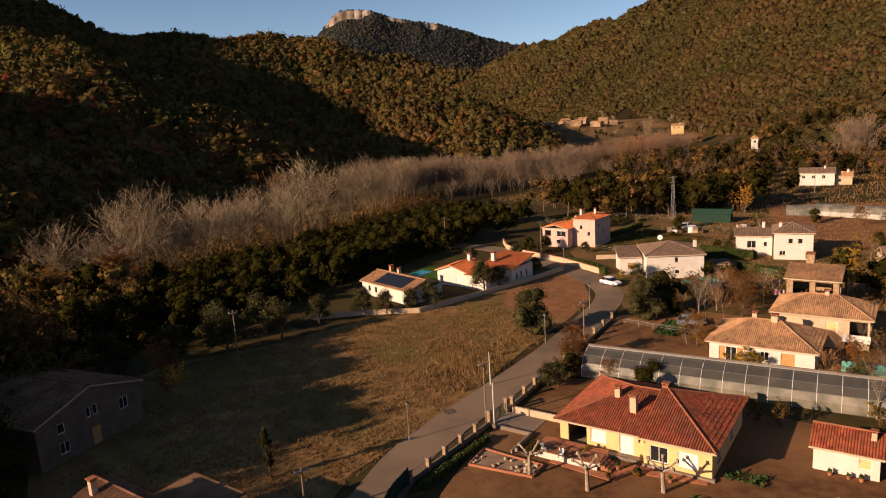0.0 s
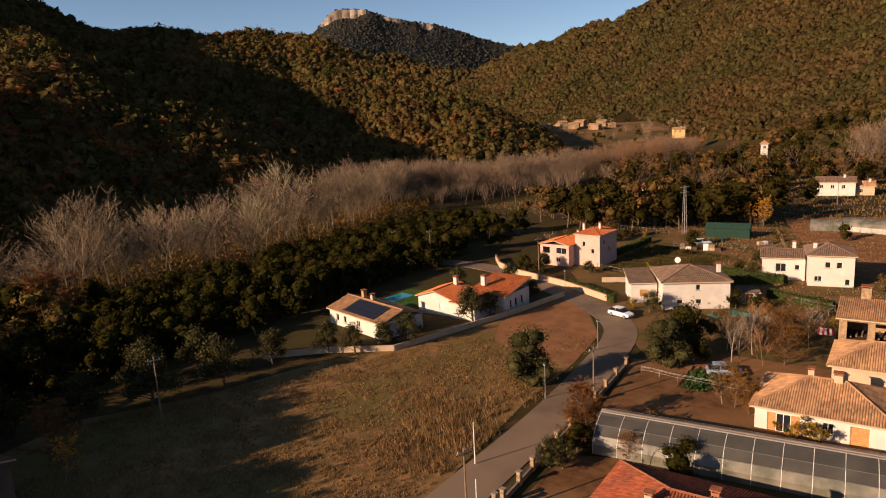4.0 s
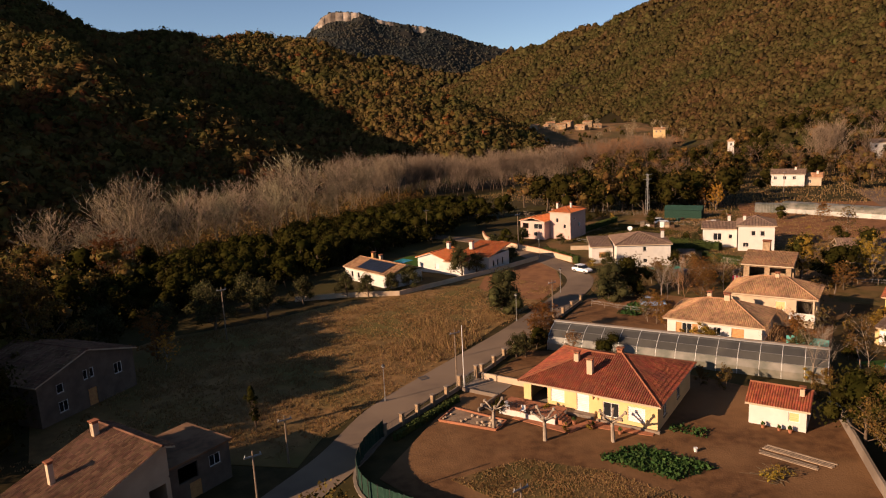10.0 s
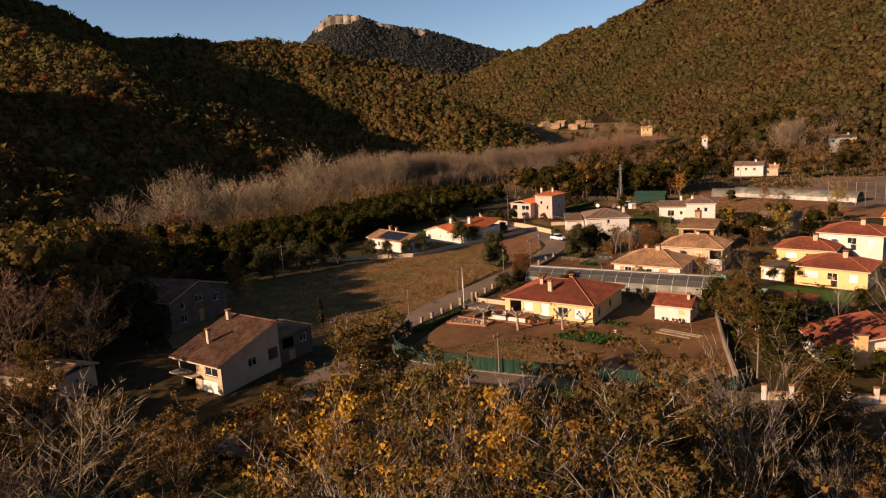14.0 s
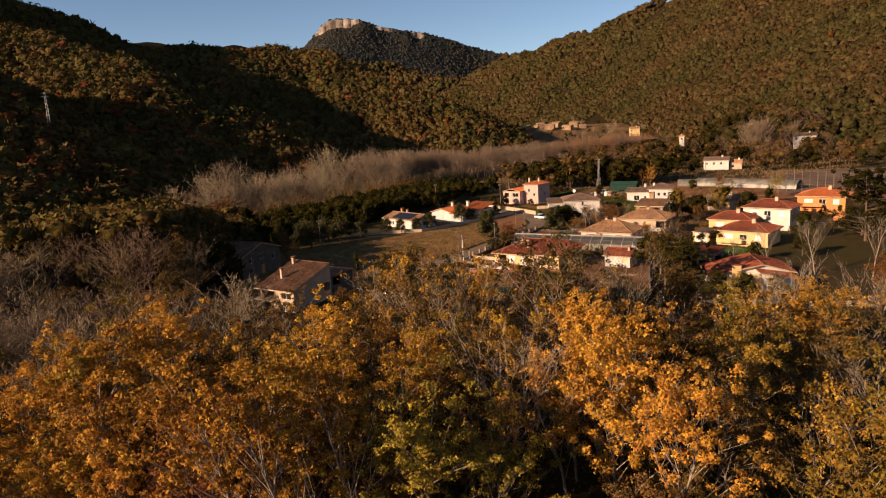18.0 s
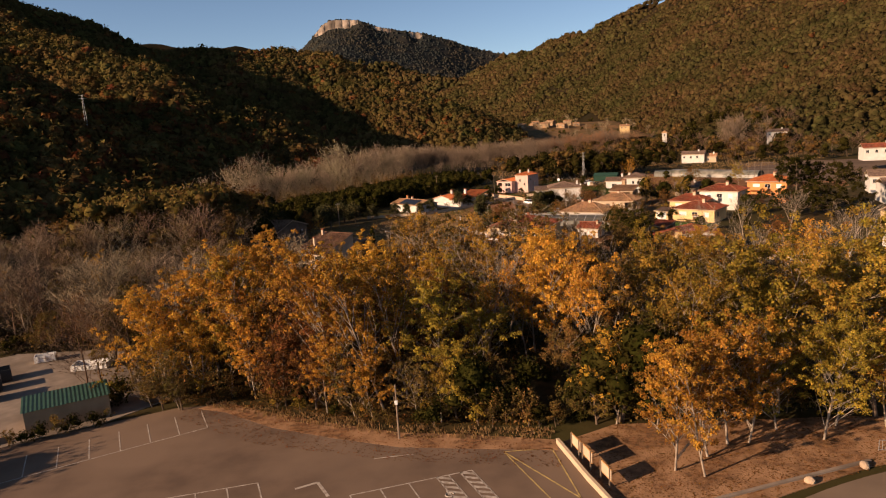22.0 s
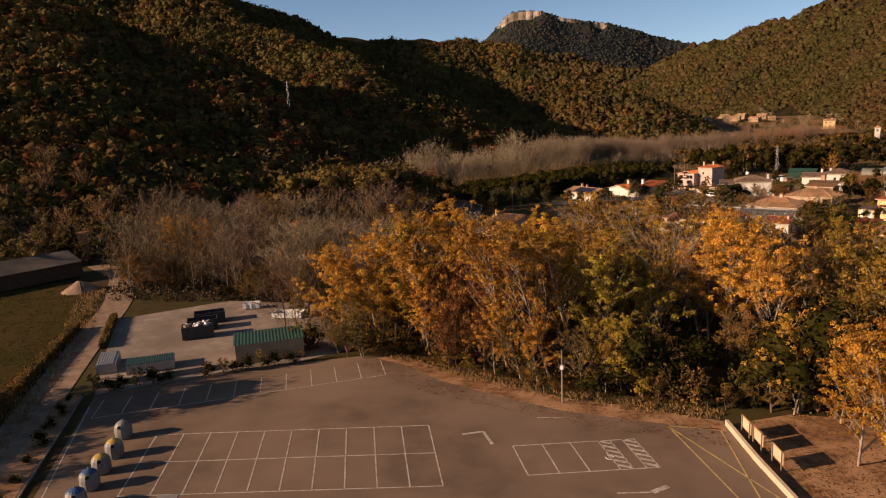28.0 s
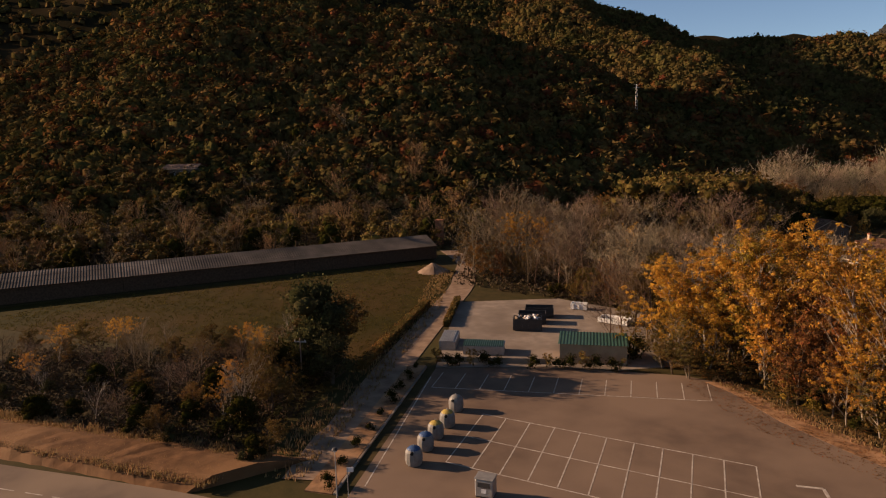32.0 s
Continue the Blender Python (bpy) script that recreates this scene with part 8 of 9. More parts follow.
roof(hut, "mono", -0.6, 3.0, -0.5, 2.6, 2.02, 0.4, "tile_dark", 0.3, 0.6, 2)
sheet("pool_water", [(-9.4, 145.4), (-5.2, 150.6), (-2.6, 148.2), (-6.6, 143.2)], V + 0.05, "pool", "turquoise swimming pool beside a lawn", "pool")
sheet("lawn", [(-10, 143), (-4, 153), (4, 150), (8, 145), (-2.5, 139)], V + 0.03, "lawn", "green lawn behind the white bungalow", "lawn")
sheet("villa_lawn", [(52.5, 72), (59.5, 72.4), (69, 63.2), (62, 58.5)], V + 0.045, "lawn", "green lawn with a small pool", "lawn")
sheet("villa_pool", [(55.6, 71.0), (60.0, 67.6), (58.6, 65.8), (54.2, 69.2)], V + 0.06, "pool", "small turquoise garden pool", "pool")

gr = thing("garage", pose(58.4, 77.9, V, 0, 0, -52), "small ochre garage with a dark tile roof", "garage")
body(gr, 0.2, 4.4, 0.2, 4.0, 2.3, "plaster_yellow", {"S": [(0.5, 3.6, 0.05, 2.0, "garage")]})
roof(gr, "mono", 0, 4.6, 0, 4.2, 2.32, 0.5, "tile_dark", 0.28, 0.6, 2)

# farther houses: plain blocks with roof, windows and chimney
for x, y, z, w, d, h, wm, tm, ang, lab in (
        (131, 250, -1, 12, 8, 4.5, "plaster_white", "tile_dark", -30, "white farmhouse below the wooded slope"),
        (142, 246, -1, 6, 5, 3.0, "plaster_cream", "tile_brown", -30, "low cream outbuilding beside a farmhouse"),
        (181, 533, 6, 9, 8, 6.5, "plaster_yellow", "tile_brown", -10, "bright yellow three-storey house far up the valley"),
        (116, 205, -1, 0, 0, 0, "", "", 0, ""),
        (73, 255, -1, 9, 8, 5.0, "plaster_white", "tile_red", -30, "small white house among dark trees"),
        (146, 322, 4, 3.5, 3.5, 8.5, "plaster_white", "tile_brown", -20, "slim white transformer tower by the trees"),
        (80.5, 122.5, -1, 9.5, 7, 2.9, "plaster_cream", "tile_dark", -20, "low house with a dark tile roof behind trees"),
        (200, 297, 3, 12, 9, 7.0, "plaster_white", "tile_dark", -25, "tall white house at the foot of the slope"),
        (128, 92, 0, 16, 9, 5.0, "plaster_white", "tile_dark", -25, "white house with low roof on the east side"),
        (118, 70, 0, 14, 10, 5.0, "plaster_white", "tile_dark", -20, "long white flat-roofed building"),
        (98, 36, -1, 18, 9, 4.0, "plaster_yellow", "tile_dark", -10, "long yellow house with a dark roof"),
        (86, 18, -1, 10, 8, 3.4, "plaster_white", "tile_dark", -10, "white bungalow with dark gable roof"),
        (170, 160, 3, 13, 9, 5.0, "plaster_white", "tile_red", -20, "white villa on the lower slope")):
    if not w:
        continue
    e = ho("house", x, y, lab, ang=ang, z=max(z, hz(x, y)) if z > 2 else z, grp="outlying houses")
    n = max(1, int(w / 3.4))
    body(e, 0.4, w - 0.4, 0.4, d - 0.4, h, wm, {"S": [(0.8 + 3.2 * k, 1.9 + 3.2 * k, h - 2.0, h - 0.8, "win") for k in range(n) if 2.2 + 3.2 * k < w - 0.8]})
    roof(e, "gable_x" if h < 8 else "hip", 0, w, 0, d, h + 0.02, 1.5, tm, 0.4, 1.2, 2)
    if w > 5:
        chimney(e, w * 0.7, d * 0.45, h + 0.6, h + 2.3, 0.35, "plaster_white")
# hamlet of brown stone houses up the valley, on a bare stepped slope
def slope_z(x, y):
    f = np.clip((np.asarray(y, dtype=float) - 575 - 0.12 * (np.asarray(x) - 150)) / 105, 0, 1)
    return 0.5 + 15.0 * f + 0.8 * np.sin(f * 31)


xs_, ys_ = np.linspace(86, 236, 51), np.linspace(572, 716, 61)
X_, Y_ = np.meshgrid(xs_, ys_)
edge_ = np.minimum(np.clip((X_ - 86) / 14, 0, 1), np.clip((236 - X_) / 14, 0, 1))
Z_ = np.maximum(height(X_, Y_) - 1 + 1.3 * edge_, slope_z(X_, Y_) * edge_ - 2 * (1 - edge_))
id_ = np.arange(X_.size).reshape(X_.shape)
hs_ = np_mesh("hamlet_slope", np.stack([X_, Y_, Z_], -1).reshape(-1, 3), np.stack([id_[:-1, :-1], id_[:-1, 1:], id_[1:, 1:], id_[1:, :-1]], -1).reshape(-1, 4), "bare_slope")
tagged(hs_, "bare brown stepped slope below a hamlet", "ground", kind="structure")
gh_ = random.Random(4)
for k, (x, y, w, d, h) in enumerate(((104, 662, 8, 6, 4.0), (117, 668, 6, 6, 3.4), (128, 660, 10, 6, 4.4), (137, 672, 9, 7, 6), (146, 658, 11, 6, 4.2), (156, 668, 9, 6, 4.6), (124, 682, 8, 6, 4.5), (166, 662, 7, 5, 3.2))):
    e = thing("stone_house", pose(x, y, float(slope_z(x, y)) - 0.6, 0, 0, gh_.uniform(-50, 10)), "brown stone house of a distant hamlet", "house", "hamlet")
    body(e, 0, w, 0, d, h, "stone", {"S": [(1.2, 2.4, h - 2.0, h - 0.8, "win"), (w - 2.6, w - 1.4, h - 2.0, h - 0.8, "win"), (w / 2 - 0.6, w / 2 + 0.6, 0.2, 2.2, "door")]})
    roof(e, "gable_x", -0.4, w + 0.4, -0.4, d + 0.4, h + 0.02, 1.4, "tile_brown", 0.5, 1.5, 2)
bushes = []
for k in range(70):
    x, y = gh_.uniform(88, 234), gh_.uniform(575, 712)
    if 98 < x < 172 and 652 < y < 690:
        continue
    bushes.append((gh_.choice(["ever_far", "oak_far", "ever_far", "bare_far"]), x, y, gh_.uniform(0.35, 0.75), gh_.uniform(0, 6.28)))
merged("slope_bushes", bushes, "dark bushes dotted over the bare slope", "bushes", lambda x, y: float(np.maximum(slope_z(x, y), height(x, y) + 0.3)))
# low sheds by the wood
for x, y, w, d, h, ang, lab in ((-58, 44, 11, 6, 3.0, -22, "low old outbuilding with tiled roof"), (-50, 33, 6, 5, 2.6, -22, "small old shed with dark tiles")):
    e = thing("outbuilding", pose(x, y, -1.4, 0, 0, ang), lab, "shed")
    body(e, 0, w, 0, d, h, "plaster_cream", {"S": [(1.5, 2.5, 0.1, 2.0, "door"), (w - 2.4, w - 1.4, 1.0, 2.0, "win")]})
    roof(e, "gable_x", -0.4, w + 0.4, -0.4, d + 0.4, h + 0.02, 1.0, "tile_brown", 0.28, 0.5)
    chimney(e, w * 0.75, d * 0.3, h + 0.3, h + 2.0, 0.3)
# netting posts of a sports ground
nf = thing("net_posts", pose(118, 158, 0, 0, 0, -42), "row of tall pale netting posts", "fence")
for k in range(12):
    part("post", tubes(((2.4 * k, 0, -1), (2.4 * k, 0, 6), 0.09, 0.08)), "concrete", nf)
for z in (1.5, 3.5, 5.8):
    part("wire", tubes(((0, 0, z), (26.4, 0, z), 0.02, 0.02), n=3), "metal", nf)


# ---- car park ----
def paint_line(parent, pts, w=0.12, material="paint", z=0.036):
    for (x0, y0), (x1, y1) in zip(pts, pts[1:]):
        L, ang = math.hypot(x1 - x0, y1 - y0), math.degrees(math.atan2(y1 - y0, x1 - x0))
        o = part("line", boxes((0, L, -w / 2, w / 2, 0.0, 0.006)), material, parent)
        o.matrix_basis = pose(x0, y0, z, 0, 0, ang)


ARROW = [(-4.0, -63.9), (-1.4, -63.4), (-0.2, -62.4)]


def bay_markings():
    m = thing("bay_markings", pose(0, 0, 0), "worn white parking bay lines on asphalt", "road marking", kind="structure")
    # double row: far-left corner, direction along the row and across it
    o, e, s = Vector((-46.3, -59.1)), Vector((-20.9, -54.1)), Vector((-42.6, -69.6))
    a, b = (e - o), (s - o)
    n = 10
    for k in range(n + 1):
        p = o + a * k / n
        paint_line(m, [p, p + b])
    for f in (0, 0.5, 1):
        paint_line(m, [o + b * f, o + b * f + a])
    # small row with hatched bay
    o, e, s = Vector((-12.6, -57.3)), Vector((-2.3, -54.7)), Vector((-10.8, -62.1))
    a, b = e - o, s - o
    for f in (0, 0.24, 0.47, 0.70, 0.80, 0.90, 1.0):
        paint_line(m, [o + a * f, o + a * f + b])
    paint_line(m, [o, o + a])
    paint_line(m, [o + b, o + b + a])
    for f0, f1 in ((0.70, 0.80), (0.90, 1.0)):
        for k in range(6):
            paint_line(m, [o + a * f0 + b * (k / 6), o + a * f1 + b * ((k + 0.8) / 6)], 0.3)
    # far row under the hedge
    o, e, b = Vector((-57.8, -51.9)), Vector((-31.0, -37.2)), Vector((2.1, -4.6))
    a = e - o
    for k in range(12):
        p = o + a * k / 11
        paint_line(m, [p, p + b], 0.11)
    paint_line(m, [o + b, e + b], 0.11)
    paint_line(m, [(-45.2, -77), (-58, -54)], 0.12)
    # yellow box and arrow
    paint_line(m, [(0.8, -51.8), (5.0, -64.5)], 0.12, "yellowpaint")
    paint_line(m, [(0.8, -51.8), (7.6, -63.2)], 0.12, "yellowpaint")
    paint_line(m, [(5.2, -51.9), (6.2, -63.9)], 0.12, "yellowpaint")
    paint_line(m, [(0.8, -51.8), (5.2, -51.9)], 0.12, "yellowpaint")
    paint_line(m, [(-17.4, -55.6), (-15.6, -54.8), (-14.4, -57.2)], 0.28)
    paint_line(m, [(-11, -51.3), (-7.4, -51.0)], 0.1)
    paint_line(m, [ARROW[0], ARROW[1]], 0.16)
    paint_line(m, [ARROW[1], ARROW[2]], 0.5)
    d = thing("road_dashes", pose(0, 0, 0), "dashed white line along the road", "road marking", kind="structure")
    for p, q in zip(road2_pts[4:-6], road2_pts[5:-6]):
        f = q - p
        n_ = max(1, int(f.length / 4))
        for k in range(n_):
            u = p + f * (k / n_)
            paint_line(d, [u, u + f.normalized() * 1.8], 0.12, z=PK + 0.066)
    # accessible-bay symbol
    w = thing("bay_symbol", pose(-4.4, -58.4, 0.037, 0, 0, 15), "white wheelchair symbol painted on a bay", "road marking", kind="structure")
    part("wheel", tubes(*[((0.35 * math.cos(i * 0.7), 0.35 * math.sin(i * 0.7), 0.0), (0.35 * math.cos(i * 0.7 + 0.7), 0.35 * math.sin(i * 0.7 + 0.7), 0.0), 0.06, 0.06) for i in range(7)], n=4), "paint", w)
    part("seat_bar", boxes((-0.1, 0.0, 0.0, 0.75, 0, 0.008), (0.003, 0.45, 0.3, 0.4, 0, 0.008)), "paint", w)


bay_markings()


def recycling_bin(x, y, lid, turn, label):
    t = thing("recycling_bin", pose(x, y, 0.03, 0, 0, turn), label, "recycling bin", "recycling bins")
    n = 14

    def ring(r, z, k=1.0):
        return [(r * math.cos(i * math.tau / n), r * k * math.sin(i * math.tau / n), z) for i in range(n)]
    part("drum", loft(bmesh.new(), [ring(0.62, 0.0), ring(0.72, 0.12), ring(0.8, 0.55), ring(0.79, 0.95), ring(0.74, 1.25), ring(0.62, 1.46)]), "bin_grey", t)
    d = part("dome", loft(bmesh.new(), [ring(0.6, 1.463), ring(0.5, 1.58), ring(0.25, 1.7), ring(0.12, 1.73)]), lid, t)
    for a in (0, 1):
        b = part("slot", tubes(((0.62 * math.cos(a * math.pi - 1.57), 0.62 * math.sin(a * math.pi - 1.57), 1.3), (0.8 * math.cos(a * math.pi - 1.57), 0.8 * math.sin(a * math.pi - 1.57), 1.3), 0.14, 0.14), n=10), "rubber", d)
    part("lifting_ring", tubes(((0, 0, 1.73), (0, 0, 1.86), 0.06, 0.06)), "metal", d)


for (x, y), lid, lab in zip(((-44.6, -71.6), (-45.7, -68.8), (-46.6, -66.3), (-47.4, -63.6)), ("lid_blue", "lid_blue", "lid_yellow", "lid_yellow"), ("grey igloo recycling bin with blue dome",) * 2 + ("grey igloo recycling bin with yellow dome",) * 2):
    recycling_bin(x, y, lid, 30, lab)
recycling_bin(-49.2, -60.0, "bin_grey", 10, "plain grey igloo recycling bin")
cb = thing("clothes_bank", pose(-36.4, -72.0, 0.03, 0, 0, 20), "grey metal collection container with a hatch", "recycling bin")
part("body", boxes((-0.75, 0.75, -0.6, 0.6, 0.1, 1.55), bevel=0.08), "metal", cb)
part("hatch", boxes((-0.5, 0.5, -0.64, -0.603, 0.95, 1.35)), "metal_dark", cb)
part("roof", boxes((-0.8, 0.8, -0.65, 0.65, 1.553, 1.66), bevel=0.03), "bin_grey", cb)
part("label_plate", boxes((-0.2, 0.2, -0.62, -0.602, 0.45, 0.8)), "metal_white", cb)
for sx in (-0.6, 0.6):
    part("foot", boxes((sx - 0.08, sx + 0.08, -0.5, 0.5, 0, 0.1)), "metal_dark", cb)

# white wall with notice boards
wall_line("white_wall", [(5.9, -51.0), (7.1, -57.8), (8.6, -64.6)], 0.55, 0.3, "plaster_cream", "low cream wall at the end of the car park", z=PK)
for x, y in ((6.6, -53.3), (7.1, -55.4), (7.9, -58.4)):
    nb = thing("notice_board", pose(x + 0.5, y, PK, 0, 0, 101), "pale notice board on two posts", "notice board", "notice boards")
    part("panel", boxes((-0.95, 0.95, -0.03, 0.03, 0.75, 1.65)), "plaster_cream", nb)
    fr = part("frame", boxes((-1.0, 1.0, -0.05, 0.05, 1.653, 1.72), (-1.0, 1.0, -0.05, 0.05, 0.68, 0.747)), "wood_door", nb)
    for k in range(4):
        part("text_bar", boxes((-0.8, 0.8 - 0.2 * k, -0.035, -0.031, 0.9 + 0.17 * k, 0.96 + 0.17 * k)), "plaster_grey", nb)
    for sx in (-0.8, 0.8):
        part("post", boxes((sx - 0.05, sx + 0.05, 0.051, 0.13, 0, 1.75)), "wood_pole", nb)
wall_line("log_edging", [(14.0, -62.6), (22, -60.4), (30.4, -58.2)], 0.22, 0.3, "concrete", "pale timber edging along the leafy verge", z=PK)
for i, (x, y) in enumerate(((13.4, -63.4), (15.2, -62.8), (24.0, -60.6), (29.4, -59.0))):
    r_ = thing("boulder", pose(x, y, PK, 0, 0, 40 * i), "pale limestone boulder on the verge", "boulder", "boulders")
    bm = bmesh.new()
    bmesh.ops.create_icosphere(bm, subdivisions=2, radius=0.42)
    for v in bm.verts:
        v.co *= 1 + 0.3 * noise.noise(v.co * 2.2 + Vector((i * 5, 0, 0)))
        v.co.z = v.co.z * 0.75 + 0.22
    part("stone", bm, "rock", r_)
rk = thing("bicycle_rack", pose(32.2, -56.6, PK, 0, 0, -12), "galvanised barrier with upright bars", "barrier")
for k in range(12):
    part("bar", tubes(((0.28 * k, 0, 0.12), (0.28 * k, 0, 1.0), 0.02, 0.02), n=4), "metal", rk)
part("rail", tubes(((0, 0, 1.0), (3.1, 0, 1.0), 0.03, 0.03), ((0, 0, 0.12), (3.1, 0, 0.12), 0.03, 0.03), ((0, 0, 0), (0, 0, 1.0), 0.03, 0.03), ((3.1, 0, 0), (3.1, 0, 1.0), 0.03, 0.03)), "metal", rk)
pole(-8.8, -47.6, 5.6, z=PK, label="weathered wooden pole with a white lamp box", arm=False)
lb = thing("lamp_box", pose(-8.8, -47.78, PK), "small white box fixed to a pole", "lamp")
part("box_body", boxes((-0.15, 0.15, -0.12, 0.05, 3.6, 4.0), bevel=0.02), "metal_white", lb)
street_lamp(-45.7, -79.6, 4.0, z=PK)
sg = thing("road_sign", pose(-45.0, -79.0, PK, 0, 0, 40), "small white sign on a thin post", "sign")
part("post", tubes(((0, 0, 0), (0, 0, 2.6), 0.035, 0.035)), "metal", sg)
part("plate", boxes((-0.05, 0.5, -0.02, 0.02, 2.2, 2.6)), "metal_white", sg)

# recycling yard
st = thing("yard_shelter", pose(-48.3, -40.4, PK, 0, 0, 28), "yard shelter with green corrugated roof", "shelter")
part("back_wall", boxes((0, 8.2, 0, 0.2, 0, 2.5)), "plaster_tan", st)
for x in (0, 8.0):
    part("side_wall", boxes((x, x + 0.2, 0.203, 4.8, 0, 2.5)), "plaster_tan", st)
bm = bmesh.new()
n = 42
cols = [[bm.verts.new((-0.2 + 8.6 * k / n, y, 2.55 + 0.12 * y / 5 + 0.05 * (k % 2))) for y in (-0.3, 5.0)] for k in range(n + 1)]
for a, b in zip(cols, cols[1:]):
    bm.faces.new((a[0], b[0], b[1], a[1]))
part("roof_sheet", bm, "sheet_green", st)
wall_line("yard_wall", [(-61.2, -49.2), (-54, -44.6), (-49.2, -41.6)], 0.7, 0.2, "concrete", "low concrete wall round the yard", z=PK)
for x, y, w, d, mname, lab in ((-64.0, -45.4, 2.2, 5.5, "solar", "rack of dark slatted panels"), (-60.2, -45.0, 5.4, 2.8, "sheet_green", "low bay with green slatted lid")):
    e = thing("slatted_container", pose(x, y, PK, 0, 0, 32), lab, "container")
    part("body", boxes((0, w, 0, d, 0.05, 1.2)), "metal", e)
    for k in range(int(w / 0.28)):
        part("slat", boxes((0.28 * k + 0.02, 0.28 * k + 0.2, 0.02, d - 0.02, 1.203 + 0.01, 1.29)), "metal" if mname == "solar" else mname, e)


def skip(x, y, L, W, H, turn, material, label, full=False):
    e = thing("skip", pose(x, y, PK + 0.04, 0, 0, turn), label, "skip", "skips")
    b = bmesh.new()
    t = 0.1
    prism(b, [(0, 0), (L, 0), (L, W), (0, W)], 0.1, 0.2)
    part("floor", b, material, e)
    for nm, bx in (("side", (0, L, 0, t, 0.203, H)), ("side", (0, L, W - t, W, 0.203, H)), ("end", (0, t, t, W - t, 0.203, H)), ("end", (L - t, L, t, W - t, 0.203, H))):
        s_ = part(nm, boxes(bx), material, e)
    for k in range(int(L / 0.9)):
        part("rib", boxes((0.4 + 0.9 * k, 0.52 + 0.9 * k, -0.07, -0.003, 0.2, H - 0.05)), material, e)
    if full:
        for k in range(26):
            a, c, s2 = rng.uniform(0.4, L - 0.4), rng.uniform(0.3, W - 0.3), rng.uniform(0.15, 0.4)
            o = part("rubble", boxes((-s2, s2, -s2 * 0.6, s2 * 0.6, -0.15, 0.15), bevel=0.04), "fabric_white" if k % 3 else "wood_pole", e)
            o.matrix_basis = pose(a, c, H - 0.1 + rng.uniform(0, 0.3), rng.uniform(-30, 30), rng.uniform(-30, 30), rng.uniform(0, 360))


skip(-61.0, -32.2, 4.2, 2.3, 1.8, 32, "metal_dark", "dark open skip heaped with white waste", True)
skip(-62.5, -28.6, 4.2, 2.3, 1.6, 32, "metal_dark", "dark open waste skip", False)
skip(-63.6, -25.0, 4.4, 2.3, 1.6, 32, "metal_dark", "dark rusty waste skip", False)
skip(-60.4, -16.5, 2.6, 1.5, 1.0, 20, "metal_white", "small pale waste skip")
skip(-53.2, -21.0, 4.6, 2.4, 0.8, 5, "metal_white", "low open pale skip with leaf waste")
for i in range(16):
    f = i / 15
    x, y = -60.5 + 20 * f, -50.2 + 11.6 * f
    if abs(f - 0.45) > 0.05:
        plant("shrub_b" if i % 3 else "shrub_a", x + g4.uniform(-0.3, 0.3), y, g4.uniform(0.5, 0.75), z=PK)
for i in range(26):
    plant(g4.choice(["shrub_a", "shrub_b"]), g4.uniform(-74, -46), g4.uniform(-11, -3), g4.uniform(0.4, 0.9))

# planted strip left of the car park
wall_line("strip_kerb", [(-46.2, -79.5), (-60.8, -51.6)], 0.18, 0.2, "concrete", "concrete kerb of a planted strip", z=PK)
sheet("planted_strip", [(-46.4, -79.6), (-61.2, -51.2), (-63.0, -52.6), (-48.6, -80.6)], PK + 0.12, "leaflitter", "narrow planted strip of bare earth", "ground")
for i in range(9):
    f = i / 8
    plant("shrub_b", -47.6 - 14 * f, -79 + 26.4 * f, g4.uniform(0.25, 0.6), z=PK)

# long barn beyond the field, brick chimney, gravel heap
bn = thing("long_barn", pose(-152, -84, PK, 0, 0, 65.5), "long dark barn with pale corrugated roof", "barn")
L = 101
for k in range(3):
    x0, x1 = L * k / 3 + (0.1 if k else 0), L * (k + 1) / 3
    body(bn, x0, x1, 0, 11, 3.0, "wood_dark", {})
    fs, _ = roof_faces("gable_x", x0 - 0.05, x1, -0.6, 11.6, 3.02, 1.9)
    for f in fs:
        part("roof_slope", slope(bmesh.new(), f, 0.5, 2.5, 0.05, 2), "roof_sheet", bn)
bc = thing("brick_chimney", pose(-128, 30, hz(-128, 30), 0, 0, 20), "tall square brick chimney stack", "chimney")
part("stack", boxes((-0.9, 0.9, -0.9, 0.9, 0, 6.5), bevel=0.05), "brick", bc)
part("rim", boxes((-1.0, 1.0, -1.0, 1.0, 6.503, 6.8)), "brick", bc)
gp = thing("gravel_heap", pose(-100, -5, PK), "heap of grey gravel beside the track", "gravel heap")
bm = bmesh.new()
bmesh.ops.create_cone(bm, cap_ends=True, segments=18, radius1=3.4, radius2=0.5, depth=1.9)
bmesh.ops.subdivide_edges(bm, edges=bm.edges[:], cuts=2)
for v in bm.verts:
    v.co.z += 0.95
    v.co += Vector((1, 1, 0.6)) * 0.35 * noise.noise(v.co * 0.9)
part("mound", bm, "track", gp)

# scrub between the road and the field
n = 0
while n < 105:
    x, y = g4.uniform(-106, -55), g4.uniform(-92, -55)
    if y < -81 + 0.32 * (x + 55) or y > -54 + 0.62 * (x + 69) + 3 or x > -57.5 - 0.62 * (y + 76):
        continue
    n += 1
    plant(g4.choice(["bare_c", "thin_a", "shrub_a", "shrub_b", "olive_a", "bare_d", "oak_a", "shrub_a", "ever_a"]), x, y, g4.uniform(0.28, 0.42) * (1.2 if n % 4 == 0 else 1))
bank = thing("road_bank", pose(0, 0, 0), "dry grassy bank above the road", "bank", kind="structure")
bm = bmesh.new()
rows = []
